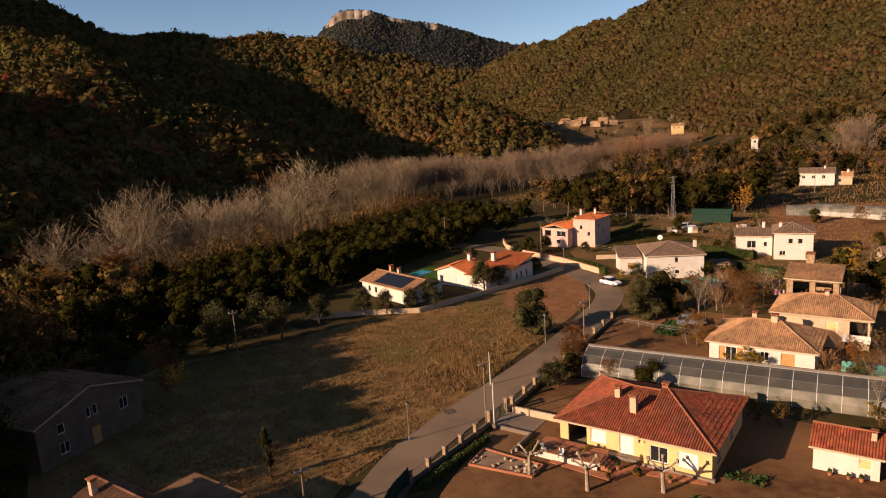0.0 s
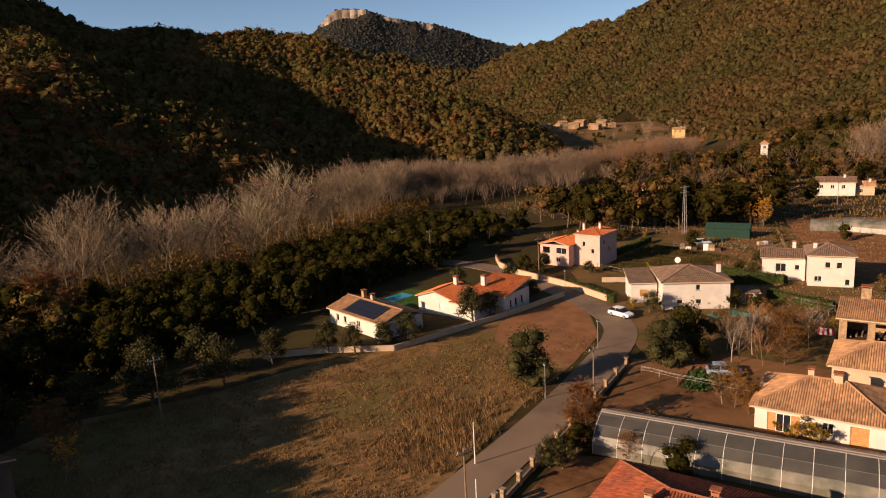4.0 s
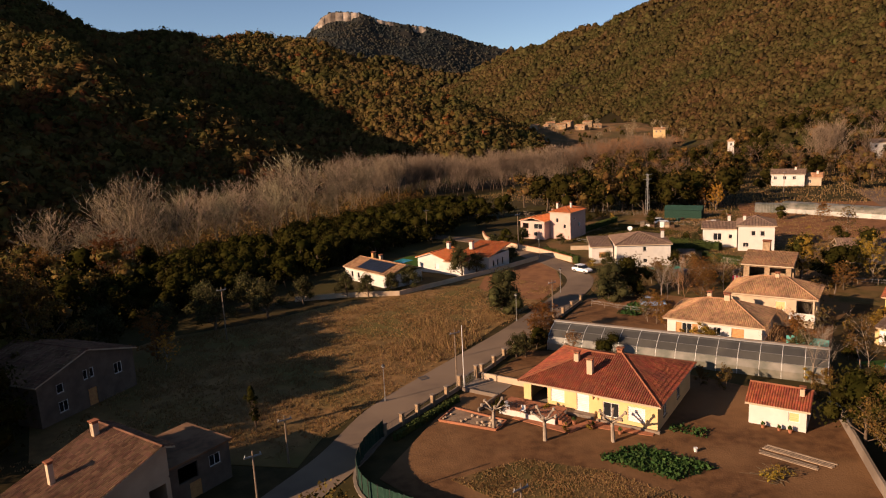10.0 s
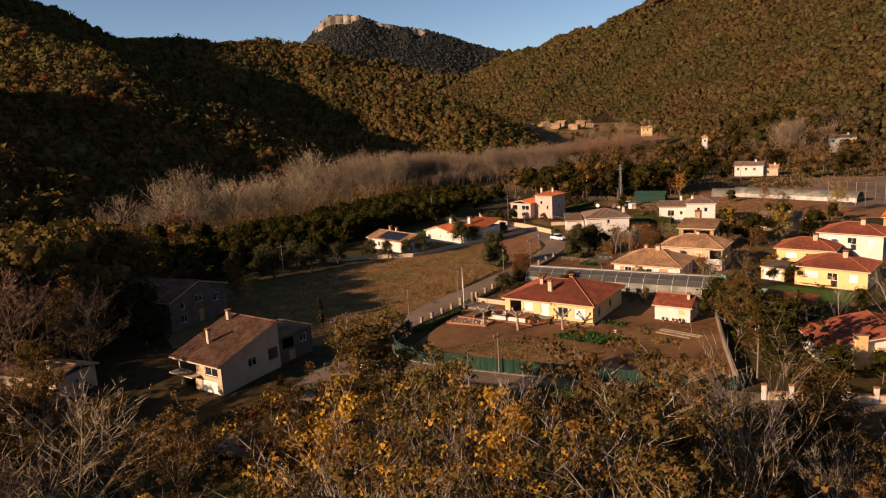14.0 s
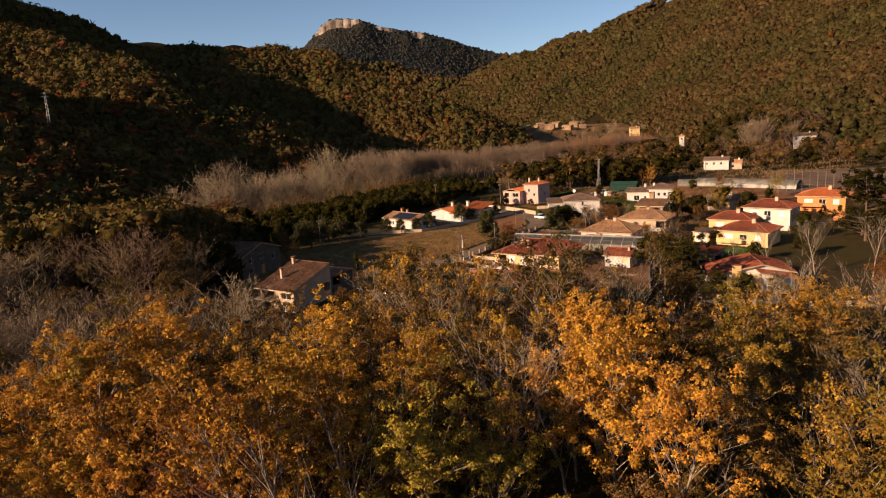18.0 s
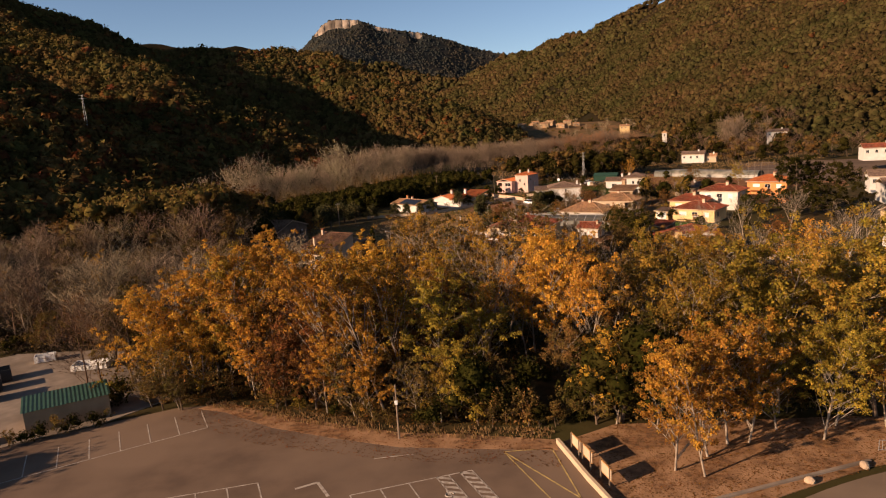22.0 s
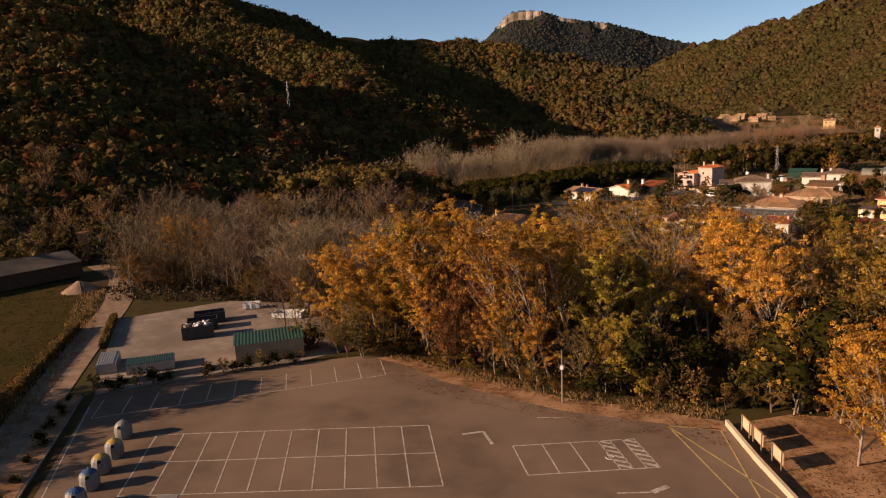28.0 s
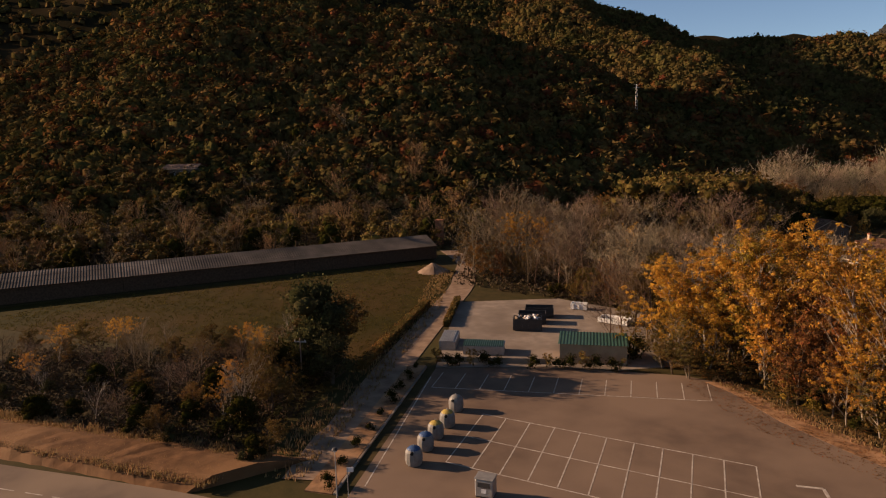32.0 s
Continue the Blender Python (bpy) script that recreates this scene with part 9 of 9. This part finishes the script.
for i in range(41):
    f = i / 40
    p = Vector((-54.5 - 50 * f, -82.2 - 17.0 * f - 3.0 * f * f))
    rows.append([bm.verts.new((p.x + o * 0.35, p.y + o, z + 0.18 * noise.noise(Vector((p.x * 0.6, o, z))))) for o, z in ((-4.9, -0.1), (-3.9, 0.5), (-2.6, 0.95), (1.0, 1.0), (3.5, 0.5), (6.0, -0.1))])
for a, b in zip(rows, rows[1:]):
    for j in range(5):
        bm.faces.new((a[j], b[j], b[j + 1], a[j + 1]))
bm.faces.new(rows[0][::-1])
bm.faces.new(rows[-1])
part("bank_earth", bm, "soil", bank)
for k, x, y, sc in (("round_a", -70.5, -60.5, 1.60), ("oak_a", -71.5, -57.5, 0.85), ("oak_a", -72.5, -63.0, 0.62), ("bare_b", -71.5, -65.0, 0.50), ("bare_c", -74.0, -60.0, 0.53), ("brown_a", -75.0, -57.5, 0.50), ("brown_a", -71, -66, 0.42), ("ever_b", -67.6, -66.5, 0.75), ("oak_a", -66.4, -69.5, 0.62), ("bare_d", -68.5, -70.5, 0.39), ("oak_a", -64.0, -72.5, 0.56), ("brown_a", -66.5, -74.0, 0.5), ("bare_c", -63.5, -76.0, 0.55), ("ever_a", -62.0, -77.5, 0.55), ("bare_d", -73.5, -69.0, 0.42), ("oak_a", -76.5, -66, 0.39), ("ever_a", -74.5, -73, 0.45), ("bare_d", -79, -72, 0.39), ("oak_a", -70.5, -77, 0.34), ("brown_a", -82, -70, 0.34), ("bare_d", -86, -74, 0.36), ("oak_a", -79, -79, 0.34), ("ever_a", -88, -80, 0.39)):
    plant(k, x, y, sc)
plant("olive_a", -66, -62.5, 1.15)
plant("olive_a", -68.5, -64.5, 1.0)
river = []
while len(river) < 150:      # trees along the river beyond the barn
    x, y = g4.uniform(-250, -118), g4.uniform(-110, 100)
    if x > -132 + 0.47 * (y + 40) - 8 and y < 24:
        continue
    river.append((g4.choice(["bare_brown", "ever_far", "ever_far", "oak_far", "bare_red"]), x, y, g4.uniform(0.5, 0.95), g4.uniform(0, 6.28)))
merged("river_trees", river, "bare and evergreen trees along the river", "trees")
hw = thing("house", pose(-262, 22, hz(-262, 22) - 0.5, 0, 0, 30), "pale farmhouse half hidden on the wooded slope", "house", "outlying houses")
body(hw, 0, 14, 0, 8, 5, "plaster_grey", {"S": [(1.5 + 3 * k, 2.6 + 3 * k, 2.8, 4.0, "win") for k in range(4)]})
roof(hw, "gable_x", -0.4, 14.4, -0.4, 8.4, 5.02, 1.6, "tile_dark", 0.4, 1.0, 2)

# undergrowth
scrub("scrub", lambda x, y: (y > -80 + 0.32 * (x + 55)) & (y < -53 + 0.62 * (x + 69)) & (x < -58.5 - 0.62 * (y + 76)), (-108, -55, -96, -54), 30000, 1.9, 0.24, "bramble", "tangled scrub between road and field, coloured dark for shade")
scrub("wood_floor", lambda x, y: (y > -34 - 0.42 * (x + 30)) & (y > -48.5) & (y < 20 - 0.25 * np.abs(x)) & ~((np.abs(x - 8) < 3.5) & (y < -36)), (-48, 46, -50, 20), 26000, 1.7, 0.3, "leaf_oak", "brown undergrowth on the wood floor")
scrub("river_scrub", lambda x, y: np.abs((x + 82) * 0.77 - (y - 178) * 0.55 * 0.9) < 26, (-120, 0, 110, 300), 30000, 3.6, 0.55, "leaf_oak", "brown thicket under the bare poplars")
scrub("gully_scrub", lambda x, y: (y < 34 - 0.42 * x) & (y > 12 - 0.3 * x), (-26, 34, 4, 34), 16000, 1.2, 0.28, "leaf_oak", "dark rough growth on the bank below the lane")
scrub("yard_edge_scrub", lambda x, y: (y > -13) & (x > -95 - 0.5 * y), (-95, -44, -12, 44), 18000, 2.2, 0.36, "bramble", "brown brambles behind the recycling yard")
scrub("belt_scrub", lambda x, y: (np.abs((x + 76) * 1.22 - (y - 100) * 0.88) < 30) & ~((y < 165) & (y - 112 < 1.05 * (x + 30))) & ~(x > 8), (-112, 10, 80, 232), 30000, 3.4, 0.5, "leaf_dark", "dark thicket under the evergreen trees")
scrub("barn_scrub", lambda x, y: ((x + 152) * -0.91 + (y + 84) * 0.415 > 15) & ((x + 152) * -0.91 + (y + 84) * 0.415 < 75), (-260, -100, -100, 60), 16000, 2.6, 0.6, "bramble", "brown thicket behind the long barn")

# ---- grass, fences and clutter of the plots ----
def inside_poly(poly):
    P = np.array(poly, dtype=float)

    def test(x, y):
        c = np.zeros(len(x), dtype=bool)
        for (x0, y0), (x1, y1) in zip(P, np.roll(P, -1, 0)):
            c ^= ((y0 > y) != (y1 > y)) & (x < (x1 - x0) * (y - y0) / (y1 - y0 + 1e-9) + x0)
        return c
    return test


def tufts(name, poly, n, hgt, material, label, z=None, seed=1, blades=4, patch=0.35):
    """Blades of grass in loose tufts over a piece of ground."""
    r = np.random.default_rng(seed)
    P = np.array(poly)
    (xa, ya), (xb, yb) = P.min(0), P.max(0)
    x, y = r.uniform(xa, xb, n * 5), r.uniform(ya, yb, n * 5)
    k = inside_poly(poly)(x, y) & (np.sin(x * 0.7 + 1.4 * np.sin(y * 0.45)) * np.sin(y * 0.8 + 0.6 * x) + 0.6 * r.normal(size=len(x)) > -patch)
    x, y = x[k][:n], y[k][:n]
    m = len(x)
    az = r.uniform(0, math.tau, (m, blades))
    bx, by = x[:, None] + 0.1 * r.normal(size=(m, blades)), y[:, None] + 0.1 * r.normal(size=(m, blades))
    h = hgt * r.uniform(0.4, 1.3, (m, blades))
    zb = np.full((m, blades), z) if z is not None else height(bx, by) + 0.01
    w = 0.05
    tx, ty = bx + 0.35 * h * np.cos(az * 1.7), by + 0.35 * h * np.sin(az * 1.7)
    v = np.stack([np.stack([bx - w * np.cos(az), by - w * np.sin(az), zb], -1), np.stack([bx + w * np.cos(az), by + w * np.sin(az), zb], -1), np.stack([tx, ty, zb + h], -1)], 2).reshape(-1, 3)
    return tagged(np_mesh(name, v, np.arange(len(v)).reshape(-1, 3), material), label, "grass", kind="stuff")


def post_fence(pts, h=1.4, every=2.6, z=V, label="wire fence on rough wooden posts round a plot"):
    f = thing("wire_fence", pose(*pts[0], z), label, "fence", "plot fences")
    o = Vector(pts[0])
    line, tops = [], []
    for a, b in zip(pts, pts[1:]):
        a, b = Vector(a), Vector(b)
        n = max(1, int((b - a).length / every))
        line += [a.lerp(b, k / n) for k in range(n)]
    line.append(Vector(pts[-1]))
    for i, p in enumerate(line):
        q = p - o
        lean = 0.06 * math.sin(i * 2.3)
        part("post", tubes(((q.x, q.y, 0), (q.x + lean, q.y, h), 0.06, 0.05), n=5), "wood_pole", f)
        tops.append(Vector((q.x + lean, q.y, 0)))
    for zz in (0.5, 0.95, h - 0.08):
        part("wire", loft(bmesh.new(), [[(p.x, p.y, zz), (p.x + 0.02, p.y, zz), (p.x, p.y + 0.02, zz + 0.02)] for p in tops]), "metal", f)


post_fence([(52.3, 205.9), (60, 197.5), (67.9, 191.0)])
post_fence([(80.5, 186.5), (88.4, 190.7), (79.5, 168.4), (69.2, 173.1), (58.0, 179.0)])
post_fence([(36.0, 162.0), (41.0, 153.5), (52.0, 153.2)], 1.1)
post_fence([(57.5, 117.0), (64.0, 123.0), (60.0, 130.5)], 1.2)
post_fence([(27.5, 103.0), (31.0, 99.6), (37.5, 94.4)], 0.9, 2.0, label="low rustic fence beside a vegetable bed")
post_fence([(66.5, 100), (72.5, 109), (80, 104)], 1.1)
post_fence([(50, 67), (54.8, 75.5), (58.8, 84.5)], 1.2, label="wire fence between two back gardens")
post_fence([(78, 78), (86, 90), (97, 84)], 1.2)

sheet("grass_plot", [(35, 160), (54.2, 184.6), (66.0, 166), (55.0, 155), (41.5, 155)], V + 0.04, "plotgrass", "rough brown-green grass plot behind a hedge", "ground")
sheet("fallow_plot", [(66, 150), (78, 143), (92, 160), (80, 167)], V + 0.04, "plotgrass", "fallow grassy plot between gardens", "ground")
sheet("dark_plot", [(57, 116.2), (63.0, 121.8), (59.0, 126.2), (53.4, 121.2)], V + 0.04, "soil", "freshly dug dark garden plot", "ground")
sheet("back_lawn", [(66, 97), (72, 108.5), (82, 102), (76, 91)], V + 0.04, "plotgrass", "worn back garden grass", "ground")
sheet("side_driveway", [(63.2, 146.4), (66.4, 151.4), (70.0, 149.2), (66.8, 144.0)], V + 0.05, "concrete", "pale concrete drive of a white house", "drive")
sheet("car_standing", [(32.2, 103.2), (38.6, 99.4), (42.4, 102.0), (36.6, 106.4)], V + 0.045, "redsoil", "trodden earth parking place under trees", "ground")
sheet("stubble_bed", [(2.0, 50.0), (7.5, 44.6), (15.4, 40.2), (21.6, 44.6), (16.0, 50.0), (9.0, 53.0)], V + 0.05, "plotgrass", "stubbly worked bed in the fenced garden", "ground")

tufts("garden_stubble", [(2.0, 50.0), (7.5, 44.6), (15.4, 40.2), (21.6, 44.6), (16.0, 50.0), (9.0, 53.0)], 3200, 0.16, "drygrass", "short dry stubble on a garden bed", V + 0.05, 31)
tufts("plot_grass", [(35, 160), (54.2, 184.6), (66.0, 166), (55.0, 155), (41.5, 155)], 4200, 0.4, "greengrass", "rough grass on a fallow plot", V + 0.04, 32)
tufts("fallow_grass", [(56, 112), (64, 100), (110, 130), (112, 188), (72, 205), (60, 160)], 5200, 0.4, "drygrass", "dry brown grass between the gardens", V + 0.02, 33, patch=-0.1)
tufts("meadow_grass", [(-40, 62), (-12, 58), (5, 86), (12, 99), (10, 120), (-4, 116), (-15, 112), (-40, 97)], 15000, 0.24, "drygrass", "short dry grass over the meadow", V + 0.03, 34, patch=-0.05)
tufts("lane_bank_grass", [(-20, 40), (-4, 41.5), (8, 34.0), (26, 26), (24, 20), (6, 27), (-8, 31)], 6000, 0.45, "greengrass", "rough grass on the bank below the lane", None, 35)
tufts("valley_grass", [(50, 206), (120, 190), (215, 235), (190, 330), (90, 300), (20, 285)], 9000, 0.8, "drygrass", "pale dry grass on the far valley floor", None, 36, patch=-0.2)
tufts("field_grass", [(-66, -57), (-80, -63), (-135, -80), (-140, -62), (-127, -38), (-110, 2), (-98, -2), (-80, -28)], 9000, 0.22, "greengrass", "short mown grass over the field", PK + 0.02, 37)
tufts("track_verge_grass", [(-50, -80), (-64, -54), (-78, -29), (-96, -3), (-99, -6), (-82, -31), (-69, -53), (-56, -82)], 3500, 0.5, "drygrass", "dry grass beside the track", PK + 0.02, 38)
tufts("wood_edge_grass", [(-31, -36), (-22, -41), (-8, -47.6), (6, -50.4), (6, -48), (-8, -45), (-22, -38.6), (-31, -34)], 1500, 0.4, "drygrass", "dry grass along the foot of the wood", PK, 39)


def litter(name, poly, n, label, z, seed, size=0.13):
    """Fallen leaves lying flat."""
    r = np.random.default_rng(seed)
    P = np.array(poly)
    (xa, ya), (xb, yb) = P.min(0), P.max(0)
    x, y = r.uniform(xa, xb, n * 4), r.uniform(ya, yb, n * 4)
    k = inside_poly(poly)(x, y) & (np.sin(x * 1.3 + np.sin(y)) * np.sin(y * 1.7) + 0.9 * r.normal(size=len(x)) > -0.2)
    x, y = x[k][:n], y[k][:n]
    nrm = np.tile(np.array([[0, 0, 4.0]]), (len(x), 1))
    v, f = leaves(np.stack([x, y, np.full(len(x), z)], 1), size, nrm)
    v[:, 2] = np.maximum(v[:, 2], z - 0.005)
    return tagged(np_mesh(name, v, f, "leaf_rust"), label, "leaves", kind="stuff")


litter("fallen_leaves", [(-33, -36), (-21.5, -40.5), (-8.5, -47), (5.8, -50.6), (5.6, -55.5), (-9, -52), (-23, -46.5), (-33, -39)], 4000, "loose fallen leaves on the asphalt edge", PK + 0.06, 41, 0.12)
litter("verge_leaves", [(6.2, -51.2), (12, -48), (34, -50), (44, -52), (40, -57), (22, -61.5), (9.5, -67.5)], 6000, "loose fallen leaves on the verge", PK + 0.065, 42)
litter("wood_floor_leaves", [(-36, -34), (-9, -44.5), (5, -47), (5, -36), (-20, -24), (-40, -26)], 8000, "fallen leaves under the trees", 0.06, 43, 0.2)

g5 = random.Random(77)
# thicket of fruit trees between the brown-roofed house and the white one
for i in range(17):
    x, y = g5.uniform(37, 56), g5.uniform(101.5, 118)
    if 52 < x and y < 111:
        continue
    plant(g5.choice(["bare_c", "brown_a", "bare_red", "oak_a", "rust_a"]), x, y, g5.uniform(0.32, 0.45))
for x, y, s, k in ((34.6, 107.5, 0.8, "ever_a"), (37.5, 110, 0.75, "ever_b"), (33.0, 106.0, 0.9, "olive_a"), (88.4, 198, 0.5, "poplar_a"), (86, 200, 0.4, "poplar_b"), (35.2, 89.6, 0.3, "rust_a"), (36.2, 85.4, 0.55, "shrub_c"), (38.3, 83.0, 1.0, "shrub_c"), (33.5, 92.5, 0.32, "brown_a"),
                   (15.6, 85.4, 0.35, "rust_a"), (17.3, 88.6, 0.45, "rust_a"), (12.0, 80.8, 0.6, "olive_a"), (19.4, 79.2, 0.3, "bare_c"), (23.6, 79.4, 0.4, "ever_b"), (49.5, 83, 0.3, "bare_red"), (52.5, 79, 0.35, "brown_a"), (54.5, 86.5, 0.35, "bare_c"), (58, 92, 0.4, "brown_a"), (62.6, 73, 0.5, "ever_a"), (53.2, 70.4, 0.5, "brown_a"), (46.0, 68.0, 0.4, "bare_c"), (73.5, 112, 0.6, "ever_b"), (70.5, 115, 0.5, "brown_a"), (78, 108, 0.5, "poplar_c"), (64, 69, 0.6, "shrub_c"), (60, 76, 0.9, "shrub_b"),
                   (62, 152, 0.9, "shrub_b"), (68.5, 158, 0.5, "olive_a"), (74, 152, 0.4, "brown_a"), (45.5, 157, 0.7, "shrub_c"), (58, 170, 0.6, "shrub_b"), (63, 180, 0.5, "ever_a"), (97, 176, 0.5, "ever_a"), (104, 168, 0.45, "rust_a"), (99, 150, 0.5, "brown_a"), (92, 140, 0.5, "ever_b"), (84, 132, 0.4, "brown_a"), (104, 132, 0.6, "ever_b"), (112, 142, 0.5, "poplar_c"), (32, 172, 0.5, "oak_a"), (40, 188, 0.6, "ever_b"), (46, 193, 0.6, "oak_a"), (28.5, 176, 0.5, "bare_c"), (18, 190, 0.8, "ever_a"), (8, 186, 0.9, "ever_b")):
    plant(k, x, y, s)
for i in range(60):      # bushes and weeds along plot edges
    (ax, ay), (bx, by) = g5.choice([((52, 206), (68, 191)), ((69, 173), (58, 179)), ((88, 190), (79, 168)), ((60, 131), (64, 123)), ((66, 100), (72, 109)), ((50, 67), (59, 85)), ((43, 62), (46, 70)), ((30, 84), (16, 92)), ((97, 84), (78, 78)), ((34, 132), (44, 140))])
    f = g5.random()
    plant(g5.choice(["shrub_a", "shrub_b", "shrub_c", "shrub_a"]), ax + (bx - ax) * f + g5.uniform(-1, 1), ay + (by - ay) * f + g5.uniform(-1, 1), g5.uniform(0.25, 0.7), z=V)


def crate_stack(x, y, turn, mats, label):
    t = thing("crate_stack", pose(x, y, V + 0.04, 0, 0, turn), label, "crates", "stored material")
    for k, m_ in enumerate(mats):
        part("crate", boxes((1.3 * (k % 3), 1.3 * (k % 3) + 1.15, 0, 0.9, 0.75 * (k // 3), 0.75 * (k // 3) + 0.72), bevel=0.03), m_, t)


for x, y, a, ms in ((58.5, 176, -30, ("wood_pole", "metal_white", "wood_dark", "plaster_grey")), (63, 173.5, -28, ("metal_white", "rock", "wood_dark", "metal_white", "wood_pole")), (71, 182, 20, ("sheet_green", "wood_dark")), (77, 176, 10, ("rock", "metal_white", "plaster_grey")), (50, 150.5, -35, ("wood_door", "plaster_grey"))):
    crate_stack(x, y, a, ms, "weathered crates and boxes stored on a plot")


def plank_pile(x, y, turn, n, L, label):
    t = thing("plank_pile", pose(x, y, V + 0.05, 0, 0, turn), label, "planks", "stored material")
    for k in range(n):
        o = 0.3 * g5.random()
        part("plank", boxes((o, L + o, 0.28 * (k % 4), 0.28 * (k % 4) + 0.2, 0.06 * (k // 4), 0.06 * (k // 4) + 0.05)), "wood_pole" if k % 3 else "rock", t)


plank_pile(31.2, 52.4, -46, 4, 6.0, "long pale planks lying on the bare soil")
plank_pile(30.4, 51.6, -46, 3, 5.0, "long pale planks lying on the bare soil")
plank_pile(-33.4, 44.6, 20, 6, 2.4, "stacked timber beside the house yard")

# brush heap on the garden soil
bh = thing("brush_heap", pose(30.0, 47.4, V + 0.03, 0, 0, 20), "heap of cut yellowing twigs on the soil", "brush heap")
segs = [(Vector((g5.gauss(0, 0.9), g5.gauss(0, 0.6), 0.02)), Vector((g5.gauss(0, 1.1), g5.gauss(0, 0.7), g5.uniform(0.2, 0.7))), 0.025, 0.01, 1) for k in range(60)]
limb_mesh("brushwood", segs, "twig", bh)
v, f = clumps(np.array([[g5.gauss(0, 0.8), g5.gauss(0, 0.5), 0.3] for k in range(16)]), 0.35, 22, 0.15, np.random.default_rng(3))
np_mesh("dry_leaves", v, f, "leaf_olive", bh)

# garden furniture, pots and water tanks
for x, y, a in ((8.6, 62.6, 20), (10.1, 61.3, -30)):
    c = thing("garden_chair", pose(x, y, V + 0.8 if x < 9.2 else V + 0.8, 0, 0, a), "white garden chair on the terrace", "chair", "garden chairs")
    part("seat", boxes((-0.22, 0.22, -0.22, 0.22, 0.42, 0.46)), "metal_white", c)
    part("backrest", boxes((-0.22, 0.22, 0.18, 0.22, 0.463, 0.9)), "metal_white", c)
    for sx in (-0.19, 0.19):
        for sy in (-0.19, 0.15):
            part("leg", boxes((sx - 0.02, sx + 0.02, sy - 0.02, sy + 0.02, 0, 0.417)), "metal_white", c)
for x, y, s in ((15.2, 59.7, 1.0), (16.9, 58.6, 0.8), (19.2, 56.9, 0.9), (13.0, 60.6, 0.7), (33.4, 56.4, 0.8), (34.6, 55.6, 0.7), (35.4, 55.0, 0.9), (47.4, 86.8, 1.0), (36.6, 84.4, 0.8)):
    p_ = thing("flower_pot", pose(x, y, V + 0.04), "terracotta pot with a small green plant", "plant pot", "flower pots")
    part("pot", tubes(((0, 0, 0), (0, 0, 0.4 * s), 0.17 * s, 0.25 * s), n=10), "brick", p_)
    v, f = clumps(np.array([[0, 0, 0.62 * s]]), 0.3 * s, 70, 0.14, np.random.default_rng(5))
    np_mesh("foliage", v, f, "crop", p_)
for x, y, lab, m_ in ((36.6, 57.0, "dark green water butt beside the shed", "net_green"), (-27.6, 40.4, "blue plastic barrel in a yard", "lid_blue"), (57.0, 99.0, "grey water tank in a back garden", "bin_grey"), (64.5, 128, "white water tank among plots", "metal_white")):
    b_ = thing("water_butt", pose(x, y, V + 0.04), lab, "barrel")
    part("drum", tubes(((0, 0, 0), (0, 0, 1.0), 0.36, 0.4), n=12), m_, b_)
    part("rim", tubes(((0, 0, 1.003), (0, 0, 1.06), 0.42, 0.42), n=12), "rubber", b_)
# manhole cover in the street
mc = thing("manhole_cover", pose(-0.4, 75.0, V + 0.062, 0, 0, 30), "dark iron manhole cover in the asphalt", "manhole cover")
part("frame", boxes((-0.6, 0.6, -0.6, 0.6, 0, 0.012)), "metal_dark", mc)
part("lid", tubes(((0, 0, 0.013), (0, 0, 0.022), 0.45, 0.45), n=16), "plaster_grey", mc)
pole(-66.6, -66.4, 6.5, z=PK, label="weathered wooden pole beside the scrub", arm=True)
plant("brown_a", -33.6, -36.4, 0.5)
plant("oak_a", -35.6, -36.0, 0.42)
plant("brown_a", -37.2, -35.0, 0.4)
tufts("bank_grass", [(-55, -86), (-80, -94.6), (-104, -105.5), (-103, -97), (-79, -87), (-55, -78.4)], 6500, 0.45, "drygrass", "dry tussocky grass on the road bank", 0.5, 44)
for k, x, y, s in (("brown_a", 2.6, -24.5, 0.95), ("thin_a", 6.5, -30.0, 0.9), ("brown_a", 13.5, -23.0, 0.95), ("bare_c", 9.5, -18.0, 1.1), ("thin_a", -1.0, -34.0, 0.8), ("brown_a", 18.5, -31.5, 0.9), ("poplar_b", 8.0, -26.0, 0.85), ("thin_a", 21.0, -37.0, 0.9), ("rust_a", -6.0, -33.0, 0.8)):
    plant(k, x, y, s)
